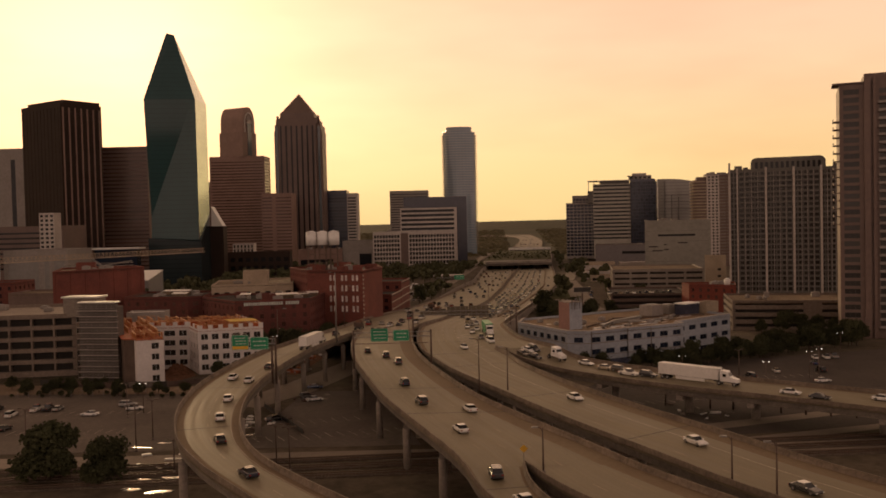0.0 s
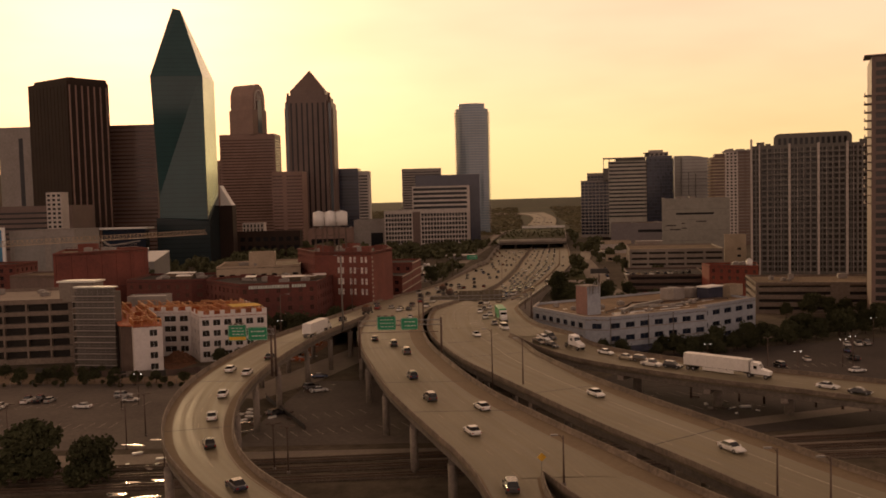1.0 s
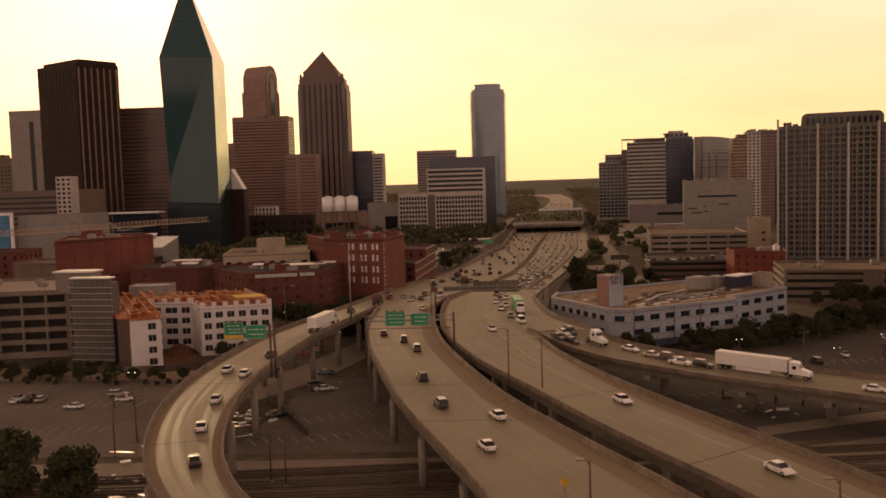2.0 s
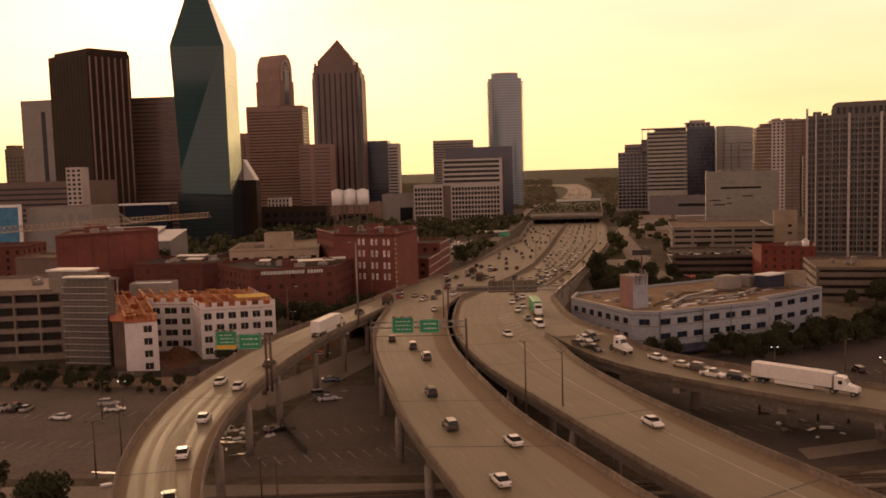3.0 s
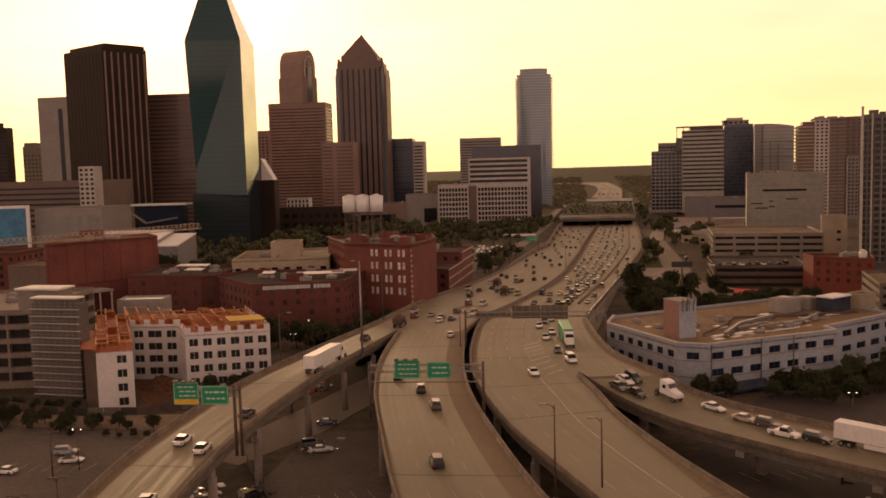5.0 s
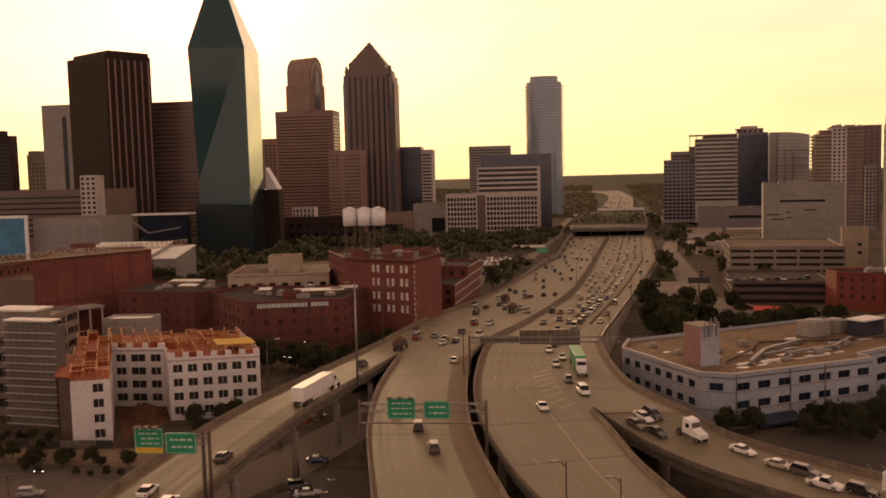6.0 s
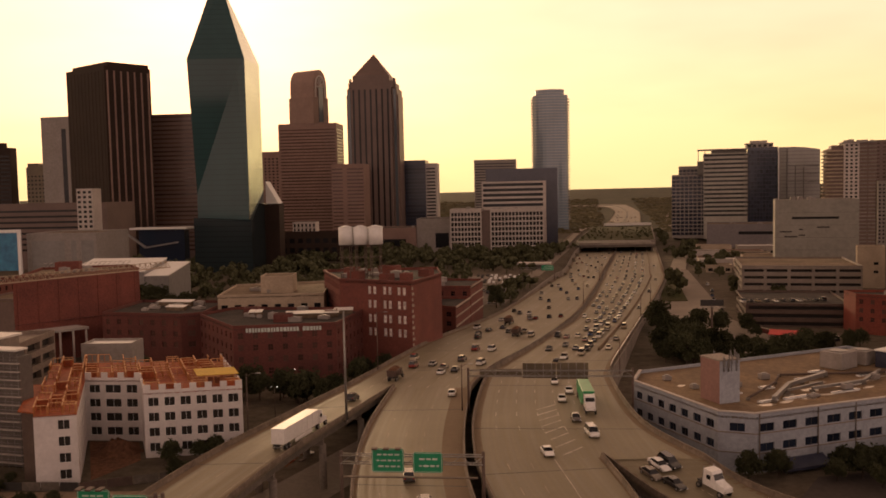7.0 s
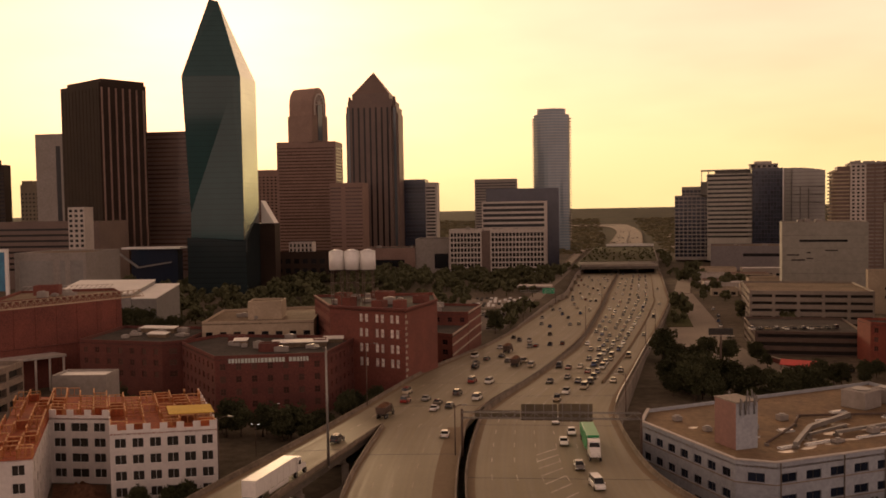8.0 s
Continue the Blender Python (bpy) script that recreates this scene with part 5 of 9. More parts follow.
def tower_crane():
    """Lattice jib of a tower crane that reaches over the building site."""
    t = thing("tower_crane", "pale lattice tower crane with a long jib", "crane", pose(-134, 246, 0))
    d = Vector((45.5, 78, 0)).normalized()
    s = Vector((-d.y, d.x, 0))
    L = 90.5
    def chord(off, z, name="chord"):
        bm = bmesh.new()
        beam(bm, d * -16 + s * off + Vector((0, 0, z)), d * L + s * off + Vector((0, 0, z)), 0.14)
        part(name, bm, M["crane"], t)
    chord(-0.7, 41.0)
    chord(0.7, 41.0)
    chord(0.0, 42.5)
    n = 60
    for k in range(n):
        a, b = L * k / n, L * (k + 0.5) / n
        c = L * (k + 1) / n
        bm = bmesh.new()
        for off in (-0.7, 0.7):
            beam(bm, d * a + s * off + Vector((0, 0, 41)), d * b + Vector((0, 0, 42.5)), 0.09)
            beam(bm, d * b + Vector((0, 0, 42.5)), d * c + s * off + Vector((0, 0, 41)), 0.09)
        part("lattice_panel", bm, M["crane"], t)
    for x, y in ((-0.8, -0.8), (0.8, -0.8), (0.8, 0.8), (-0.8, 0.8)):
        bm = bmesh.new()
        beam(bm, (x, y, 0), (x, y, 46), 0.2)
        part("mast_leg", bm, M["crane"], t)
    bm = bmesh.new()
    for k in range(23):
        z = 2.0 * k
        beam(bm, (-0.8, -0.8, z), (0.8, -0.8, z + 2), 0.1)
        beam(bm, (0.8, 0.8, z), (-0.8, 0.8, z + 2), 0.1)
        beam(bm, (0.8, -0.8, z), (0.8, 0.8, z + 2), 0.1)
        beam(bm, (-0.8, 0.8, z), (-0.8, -0.8, z + 2), 0.1)
    tagged(part("mast_bracing", bm, M["crane"], t), kind="stuff")
    bm = bmesh.new()
    o = d * -14
    box(bm, o.x - 1.5, o.x + 1.5, o.y - 1.5, o.y + 1.5, 39.5, 41.0)
    part("counterweight", bm, M["concrete"], t)
    bm = bmesh.new()
    box(bm, -1.6, 1.6, -1.6, 1.6, -0.2, 0.6)
    part("base", bm, M["concrete"], t)


M["crane"] = surface("pale crane paint", (0.42, 0.32, 0.22), (0.34, 0.26, 0.18), 0.5, 0.5, 3.0, relief=0)
tower_crane()

# ---------------------------------------------------------------- red brick quarter
def brick_block(label, pts, h, mat, rows, faces, z=0.0, roof=None, per=4.2, share_open=0.36, style=(1, 1, 0.08), wm=None, bright=None):
    zs = floors(rows, h - 1.6 - rows * 3.7, 3.7, 1.0, 2.9)
    f = {i: ((lambda n: cells(n, max(1, int(n / per)), share_open)), zs) for i in faces}
    if bright is not None:
        # these panes have the sky's reflection painted in as a pale colour
        f[bright] = ((lambda n: [(n * c + d, n * c + d + 1.3) for c in (0.46, 0.67, 0.865) for d in (-1.7, 0.4)]), [(9.7, 12.5), (14.3, 17.1), (19.2, 22.0), (24.0, 26.7)], (0, 1, 0.12), (M["brick_trim"], M["sky_pane"]))
    return poly_building("brick_building", label, "building", pts, z, h, mat, f, style, wm or (M["brick_dark"], M["glass_hazed"] if mat is M["brick_dark"] else M["glass"]), roof or M["roof_dark"], 1.0, 0.3)


BRICK_A = brick_block("large red brick arena block with a long flat roof", [(-179, 401), (-149, 436.5), (-160, 453), (-193, 444)], 31.5, M["brick"], 2, (), 0, M["roof_tan"])
brick_block("small red brick block with square windows", [(-246, 452), (-224, 456), (-224, 480), (-246, 480)], 24, M["brick"], 4, (0, 1))
poly_building("low_block", "dark low utility block between brick buildings", "building", [(-222, 446), (-192, 440), (-192, 470), (-222, 470)], 0, 19, M["brown_stone"], {}, roof=M["roof_tan"])
brick_block("low red brick building with cluttered roof", [(-147, 402), (-116, 396), (-110, 400), (-112, 432), (-148, 436)], 19, M["brick_dark"], 3, (0, 1, 4))
brick_block("dark red brick warehouse with painted white lettering", [(-89, 371), (-58, 378), (-55, 412), (-104, 416), (-111, 400)], 18.6, M["brick_dark"], 4, (0, 1, 4))
BRICK_D = brick_block("tall red brick warehouse with pale window surrounds", [(-64, 411), (-37, 399), (-30, 428), (-34, 452), (-78, 446)], 29, M["brick"], 6, (4,), per=4.2, share_open=0.40, bright=0)
brick_block("low red brick wing beside the freeway", [(-33, 454), (-27, 450), (-23.5, 481), (-44, 484)], 13.5, M["brick"], 3, (0,))
brick_block("red brick block stepping up along the freeway", [(-44, 485), (-23.4, 482), (-20, 512), (-46, 516)], 18, M["brick"], 4, (0,))
# sun on the left face is averaged into the brick colour
brick_block("red brick building, coloured as half sunlit, with a tank on its roof", [(137.5, 506), (138, 493), (159.5, 478), (167, 503)], 17.5, M["brick_sunlit"], 3, (1,), -5.5, wm=(M["brick_dark"], M["glass_hazed"]))
poly_building("flat_roofed_hall", "tan flat-roofed hall with a stepped upper storey", "building", [(-111, 418), (-73, 424), (-80, 468), (-117, 456)], 0, 22.5, M["tan"],
              {0: (lambda n: cells(n, 8, 0.5), floors(2, 12, 4.0, 1.2, 2.8))}, (0, 0, 0.1), None, M["roof_tan"], 0.8)
building("roof_pavilion", "tan rooftop pavilion on a flat roof", "building", -98.5, 430, 21.6, 8, 12, 12, 6.6, M["tan"], {}, roof=M["roof_tan"], parapet=0.5)


def brick_details():
    """Lettering band, cornices, roof clutter and the arena's colonnade."""
    rng = random.Random(13)
    # lettering that cannot be read, as bars, on the warehouse front
    a, b = Vector((-89, 371, 0)), Vector((-58, 378, 0))
    u = (b - a).normalized()
    n = Vector((u.y, -u.x, 0))
    t = thing("wall_lettering", "painted white lettering on a brick warehouse", "lettering", pose(0, 0, 0))
    x = 4.0
    while x < 27:
        w = rng.uniform(0.5, 0.95)
        if rng.random() < 0.12:
            x += 1.0
            continue
        p, q = a + u * x + n * 0.02, a + u * (x + w) + n * 0.02
        bm = bmesh.new()
        vs = [bm.verts.new(c) for c in (p + Vector((0, 0, 16.3)), q + Vector((0, 0, 16.3)), q + Vector((0, 0, 17.6)), p + Vector((0, 0, 17.6)))]
        bm.faces.new(vs)
        part("letter_bar", bm, M["sign_white"], t)
        x += w + 0.25
    # colonnade of the arena
    c = thing("colonnade", "pale colonnade with slender columns before the brick arena", "colonnade", pose(0, 0, 0))
    bm = bmesh.new()
    prism(bm, [(-205, 396), (-178, 391), (-158, 413), (-165, 417), (-179.5, 400.5), (-205, 406)], 11.3, 12.2)
    part("roof_slab", bm, M["pale_stone"], c)
    for x, y in [(-204 + 4.2 * i, 396.8 - 0.78 * i) for i in range(7)] + [(-177.6 + 3.1 * i, 392.4 + 3.4 * i) for i in range(7)]:
        bm = bmesh.new()
        tube(bm, (x, y, 0), (x, y, 11.3), 0.4, 0.4, 8)
        part("column", bm, M["pale_stone"], c)
    # shallow piers and a coping on the arena front
    a, b = Vector((-179, 401, 0)), Vector((-149, 436.5, 0))
    u = (b - a).normalized()
    n = Vector((u.y, -u.x, 0))
    for k in range(7):
        p = a + u * (1.2 + 7.2 * k) + n * 0.25
        bm = bmesh.new()
        prism(bm, [(v.x + 179, v.y - 401) for v in (p, p + u * 1.6, p + u * 1.6 - n * 0.24, p - n * 0.24)], 0, 30.6)
        bmesh.ops.recalc_face_normals(bm, faces=bm.faces)
        part("brick_pier", bm, M["brick"], BRICK_A)
    for z, hgt in ((30.9, 0.5), (14.5, 0.35)):
        bm = bmesh.new()
        o = Vector((179, -401, z))
        beam(bm, a + n * 0.2 + o, b + n * 0.2 + o, 0.5, hgt)
        part("band", bm, M["brick_dark"], BRICK_A)
    # roof edge lattice on the arena
    r = thing("roof_lattice", "low steel lattice along an arena roof edge", "railing", pose(0, 0, 0))
    a, b = Vector((-192, 443, 31.5)), Vector((-160, 452, 31.5))
    m = 18
    for k in range(m):
        p, q = a.lerp(b, k / m), a.lerp(b, (k + 1) / m)
        bm = bmesh.new()
        beam(bm, p + Vector((0, 0.4, 0)), q + Vector((0, 0.4, 1.5)), 0.14)
        part("lattice_bar", bm, M["rust_steel"], r)
    for z in (0.06, 1.5):
        bm = bmesh.new()
        beam(bm, a + Vector((0, 0.4, z)), b + Vector((0, 0.4, z)), 0.14)
        part("rail", bm, M["pale_stone"], r)
    def clutter(x0, x1, y0, y1, z, count):
        for _ in range(count):
            roof_unit(rng.uniform(x0, x1), rng.uniform(y0, y1), z, rng.uniform(1.5, 5), rng.uniform(1.5, 3.5), rng.uniform(0.9, 2.4), rng.uniform(-20, 20))
    clutter(-142, -118, 404, 428, 18.0, 9)
    clutter(-95, -62, 384, 408, 17.6, 8)
    clutter(-66, -40, 416, 442, 28.0, 9)
    clutter(-108, -82, 430, 452, 21.7, 5)
    clutter(-178, -164, 424, 436, 30.5, 4)
    building("rooftop_building", "red canopy house on the arena roof", "building", -182, 434, 30.5, 15, 9, 5, 3.6, M["brick"], {}, parapet=0.3)
    clutter(-42, -28, 488, 508, 17.0, 4)
    clutter(142, 157, 493, 499, 11.0, 6)
    clutter(150, 200, 425, 440, 8.5, 5)
    clutter(-178, -135, 312, 336, 20.4, 5)
    clutter(182, 230, 1004, 1040, 18.6, 4)
    clutter(176, 206, 744, 770, 46.4, 5)
    clutter(-150, -85, 950, 972, 23.4, 4)
    clutter(-66, 6, 920, 945, 40.2, 5)
    for x, y, w, d, h in ((-62, 414, 5, 4, 3.2), (-50, 411, 4, 4, 2.4), (-42, 406, 3.4, 3.4, 3.0), (-38, 424, 4.5, 4, 2.6), (-54, 432, 7, 5, 3.4), (-68, 436, 5, 4, 2.6)):
        building("stair_house", "small red brick stair house on a warehouse roof", "building", x, y, 27.99, -20, w, d, h, M["brick"], {}, parapet=0.3, group="brick stair houses")
    for x, y, w, d, h in ((-80, 384, 6, 4, 2.6), (-96, 402, 5, 4, 2.4), (-66, 396, 4, 4, 2.2)):
        building("stair_house", "small red brick stair house on a warehouse roof", "building", x, y, 17.59, 10, w, d, h, M["brick_dark"], {}, parapet=0.3, group="brick stair houses")
    for x, y, w, d, h, rz in ((-78, 392, 17, 3.2, 1.5, 12), (-92, 396, 4, 3, 1.6, 6), (-64, 402, 6, 3, 1.3, 10), (-136, 424, 13, 3, 1.6, -8), (-128, 412, 7, 2.4, 1.2, -10)):
        shed = thing("roof_shed", "long low shed with a white metal roof on a warehouse", "shed", pose(x, y, 17.6 if x > -100 else 18.0, 0, 0, rz), "roof sheds")
        bm = bmesh.new()
        box(bm, 0, w, 0, d, 0, h)
        part("wall", bm, M["roof_tan"], shed)
        bm = bmesh.new()
        loft(bm, [[(e, -0.3, h), (e, d + 0.3, h + 0.5), (e, d + 0.3, h + 0.62), (e, -0.3, h + 0.12)] for e in (-0.3, w + 0.3)])
        bmesh.ops.recalc_face_normals(bm, faces=bm.faces)
        part("roof", bm, M["roof_white"], shed, "white sheet metal roof")
    bands = thing("cornice_bands", "pale stone cornice bands along the low brick wings", "trim", pose(0, 0, 0), kind="structure")
    for p, q, zs in (((-27, 450), (-23.5, 481), (13.2, 9.4, 5.6)), ((-23.4, 482), (-20, 512), (17.6, 13.6, 9.6, 5.6))):
        p, q = Vector((*p, 0)), Vector((*q, 0))
        n = Vector(((q - p).y, -(q - p).x, 0)).normalized() * 0.18
        for z in zs:
            bm = bmesh.new()
            beam(bm, p + n + Vector((0, 0, z)), q + n + Vector((0, 0, z)), 0.4, 0.5)
            part("band", bm, M["brick_trim"], bands)
    quoin = thing("corner_quoins", "pale stone quoins on a brick corner", "trim", pose(-37, 399, 0, 0, 0, 60), kind="structure")
    for k in range(11):
        bm = bmesh.new()
        box(bm, 0.1, 1.3 if k % 2 else 0.8, -0.12, 0.2, 7.0 + 1.9 * k, 7.9 + 1.9 * k)
        part("quoin", bm, M["brick_trim"], quoin)
    # cornice of the tall warehouse
    for p, q in (((-64, 411), (-37, 399)), ((-37, 399), (-30, 428)), ((-78, 446), (-64, 411))):
        p, q = Vector((*p, 0)), Vector((*q, 0))
        n = Vector(((q - p).y, -(q - p).x, 0)).normalized() * 0.2
        bm = bmesh.new()
        beam(bm, p + n + Vector((0, 0, 28.6)), q + n + Vector((0, 0, 28.6)), 0.5, 0.6)
        part("cornice", bm, M["brick_dark"], BRICK_D).matrix_parent_inverse = BRICK_D.matrix_basis.inverted()
    tk = thing("roof_tank", "white domed tank on a brick roof", "tank", pose(156.8, 484.5, 10.9))
    bm = bmesh.new()
    tube(bm, (0, 0, 0), (0, 0, 3.6), 1.7, 1.7, 14)
    tube(bm, (0, 0, 3.6), (0, 0, 4.6), 1.7, 0.4, 14)
    part("tank_body", bm, M["white"], tk)


def water_tanks():
    """Three white tanks on a steel frame above the brick warehouse."""
    for i in range(3):
        t = thing("water_tank", "white rooftop water tank on steel legs", "tank", pose(-62.2 + 5.3 * i, 415.0, 28.0), "rooftop tanks")
        bm = bmesh.new()
        tube(bm, (0, 0, 12.5), (0, 0, 18.6), 2.6, 2.6, 20)
        part("tank_body", bm, M["white"], t)
        bm = bmesh.new()
        tube(bm, (0, 0, 18.6), (0, 0, 19.3), 2.66, 0.5, 20)
        part("tank_roof", bm, M["white"], t)
        for sx, sy in ((-1, -1), (1, -1), (1, 1), (-1, 1)):
            bm = bmesh.new()
            beam(bm, (sx * 1.7, sy * 1.7, 0), (sx * 1.6, sy * 1.6, 12.5), 0.22)
            part("leg", bm, M["rust_steel"], t)
        for z in (4.0, 8.0, 12.2):
            for a, b in (((-1.7, -1.7), (1.7, -1.7)), ((1.7, -1.7), (1.7, 1.7)), ((1.7, 1.7), (-1.7, 1.7)), ((-1.7, 1.7), (-1.7, -1.7))):
                bm = bmesh.new()
                beam(bm, (*a, z), (*b, z), 0.14)
                part("bracing", bm, M["rust_steel"], t)


water_tanks()
brick_details()

# ---------------------------------------------------------------- downtown towers
def crystal_tower():
    """Green glass prism with a slanted, pointed crown and a pale bevelled edge."""
    t = thing("glass_tower", "green glass skyscraper with slanted faces and a pointed top", "skyscraper", pose(-251, 757, 0))
    A, B, C, D = (0, 0), (42, -3), (41.5, 34), (3, 40)
    tip_a, tip_b = Vector((14.5, 12, 220)), Vector((20.5, 14, 218.5))
    bm = bmesh.new()
    def v(*c):
        return bm.verts.new(c)
    # front: a leaning lower pane that meets the overhanging upper one in a slanting fold, under the sloping crown
    P, Q, S = (36, -3.4, 151), (0.4, 0.0, 60), (0.0, -9.5, 160)
    def facet(*corners):
        nonlocal bm
        bm.free()
        bm = bmesh.new()
        bm.faces.new([v(*c) for c in corners])
        part("facet", bm, M["green_glass"], t)
        bm = bmesh.new()
    facet((*A, 40), (42, -4.5, 40), (*B, 160), P, Q)
    facet(Q, P, S)
    facet(P, (*B, 160), S)
    facet(S, (*B, 160), tip_b)
    facet(S, tip_b, tip_a)
    bm.faces.new((v(*S), v(*tip_a), v(*D, 160)))
    bm.faces.new((v(*D, 40), v(*A, 40), v(*Q), v(*S), v(*D, 160)))
    bm.faces.new((v(*C, 60), v(*D, 40), v(*D, 160), v(*tip_a), v(*tip_b), v(*C, 160)))
    # lower front bays, set in and out
    bm.faces.new((v(-2, -3, 0), v(44, -6, 0), v(44, -6, 38), v(-2, -3, 42)))
    bm.faces.new((v(-2, -3, 42), v(44, -6, 38), v(*B, 40), v(*A, 40)))
    bm.faces.new((v(44, -6, 0), v(40, 40, 0), v(40, 40, 38), v(44, -6, 38)))
    bm.faces.new((v(44, -6, 38), v(40, 40, 38), v(*C, 60), v(*B, 40)))
    bm.faces.new((v(4, 42, 0), v(-2, -3, 0), v(-2, -3, 42), v(*A, 40), v(*D, 40)))
    part("curtain_wall", bm, M["base_glass"], t)
    bm = bmesh.new()
    bm.faces.new((v(*B, 160), v(*C, 160), v(*tip_b)))
    bm.faces.new((v(*B, 40), v(*C, 60), v(*C, 160), v(*B, 160)))
    part("curtain_wall", bm, M["mirror_pale"], t, "pale glass edge face catching the light")


def ribbed_tower():
    """Dark brown tower with pale vertical ribs on one face."""
    t = thing("office_tower", "dark brown office tower with pale vertical ribs", "skyscraper", pose(-361, 838, 0))
    pts = [(0, 0), (26, 34), (-24, 70), (-53, 34)]
    bm = bmesh.new()
    prism(bm, pts, 0, 172)
    part("wall", bm, M["brown_tower"], t)
    bm = bmesh.new()
    prism(bm, [(x * 0.9 + 1, y * 0.9 + 3.5) for x, y in pts], 172, 175.5)
    part("roof", bm, M["brown_tower"], t)
    for k in range(7):
        f = 0.06 + 0.88 * k / 6
        x, y = 26 * f, 34 * f
        bm = bmesh.new()
        beam(bm, (x + 0.35, y - 0.45, 4), (x + 0.35, y - 0.45, 168), 1.3, 1.0)
        part("rib", bm, M["pink_stone"], t)
    for k in range(11):
        f = 0.05 + 0.9 * k / 10
        bm = bmesh.new()
        beam(bm, (-53 * f, 34 * f, 4), (-53 * f, 34 * f, 168), 0.4, 0.4)
        part("rib", bm, M["brown_tower"], t)


def arch_tower():
    """Rose granite tower with wide shoulders, an arched crown and a tall keyhole opening."""
    t = thing("office_tower", "rose granite tower with arched crown and keyhole opening", "skyscraper", pose(-316, 1200, 0))
    wins = []
    bm = bmesh.new()
    zs = floors(33, 8, 4.0, 1.3, 3.0)
    for o, u, n in (((0, 0, 0), (1, 0, 0), 75), ((75, 0, 0), (0, 1, 0), 40), ((75, 40, 0), (-1, 0, 0), 75), ((0, 40, 0), (0, -1, 0), 40)):
        wins += wall(bm, o, u, n, 0, 146, [(2, n - 2)] if o[1] == 0 else [], zs, 0.5)
    part("wall", bm, M["pink_stone"], t)
    glaze(wins, t, (0, 0, 0.0), (M["frame"], M["glass_hazed"]))
    bm = bmesh.new()
    box(bm, 1, 74, 1, 39, 145, 146.2)
    part("roof", bm, M["roof_dark"], t)
    # upper shaft under a barrel vault, turned so that its arched end shows, with a tall glazed slot
    n = 16
    prof = [(0, 0)] + [(14 - 14 * math.cos(math.pi * k / n), 47 + 21 * math.sin(math.pi * k / n)) for k in range(n + 1)] + [(28, 0)]
    m = pose(14, 12, 146, 0, 0, -24)
    bm = bmesh.new()
    va, vb = [bm.verts.new((0, y, z)) for y, z in prof], [bm.verts.new((36, y, z)) for y, z in prof]
    for i in range(len(prof) - 1):
        bm.faces.new((va[i], vb[i], vb[i + 1], va[i + 1]))
    bm.faces.new(va)
    bm.faces.new(vb[::-1])
    bmesh.ops.recalc_face_normals(bm, faces=bm.faces)
    part("crown", bm, M["pink_stone"], t).matrix_basis = m
    bm = bmesh.new()
    box(bm, 37.22, 37.6, 9.5, 18.5, 2, 46)
    part("keyhole", bm, M["glass_pale"], t, "pale glazed slot in the crown").matrix_basis = m
    bm = bmesh.new()
    for k in range(12):
        a, b = math.pi * k / 12, math.pi * (k + 1) / 12
        beam(bm, (36.3, 14 - 9 * math.cos(a), 47 + 13 * math.sin(a)), (36.3, 14 - 9 * math.cos(b), 47 + 13 * math.sin(b)), 1.6)
    for y in (5, 23):
        beam(bm, (36.3, y, 4), (36.3, y, 47), 1.6)
    part("arch_rim", bm, M["pale_stone"], t, "pale stone rim round the arch").matrix_basis = m
    # fan of bars in the arch, a transom under it and shoulders at the shaft's foot
    bm = bmesh.new()
    for k in range(1, 6):
        a = math.pi * k / 6
        beam(bm, (36.7, 14, 47), (36.7, 14 - 8.6 * math.cos(a), 47 + 12.4 * math.sin(a)), 1.0)
    beam(bm, (36.7, 5, 46.5), (36.7, 23, 46.5), 1.8)
    part("arch_fan", bm, M["pale_stone"], t, "pale fan of bars in the arch").matrix_basis = m
    bm = bmesh.new()
    box(bm, -1.6, 37.2, -1.4, 29.4, 0, 33)
    part("shaft_shoulder", bm, M["pink_stone"], t).matrix_basis = m


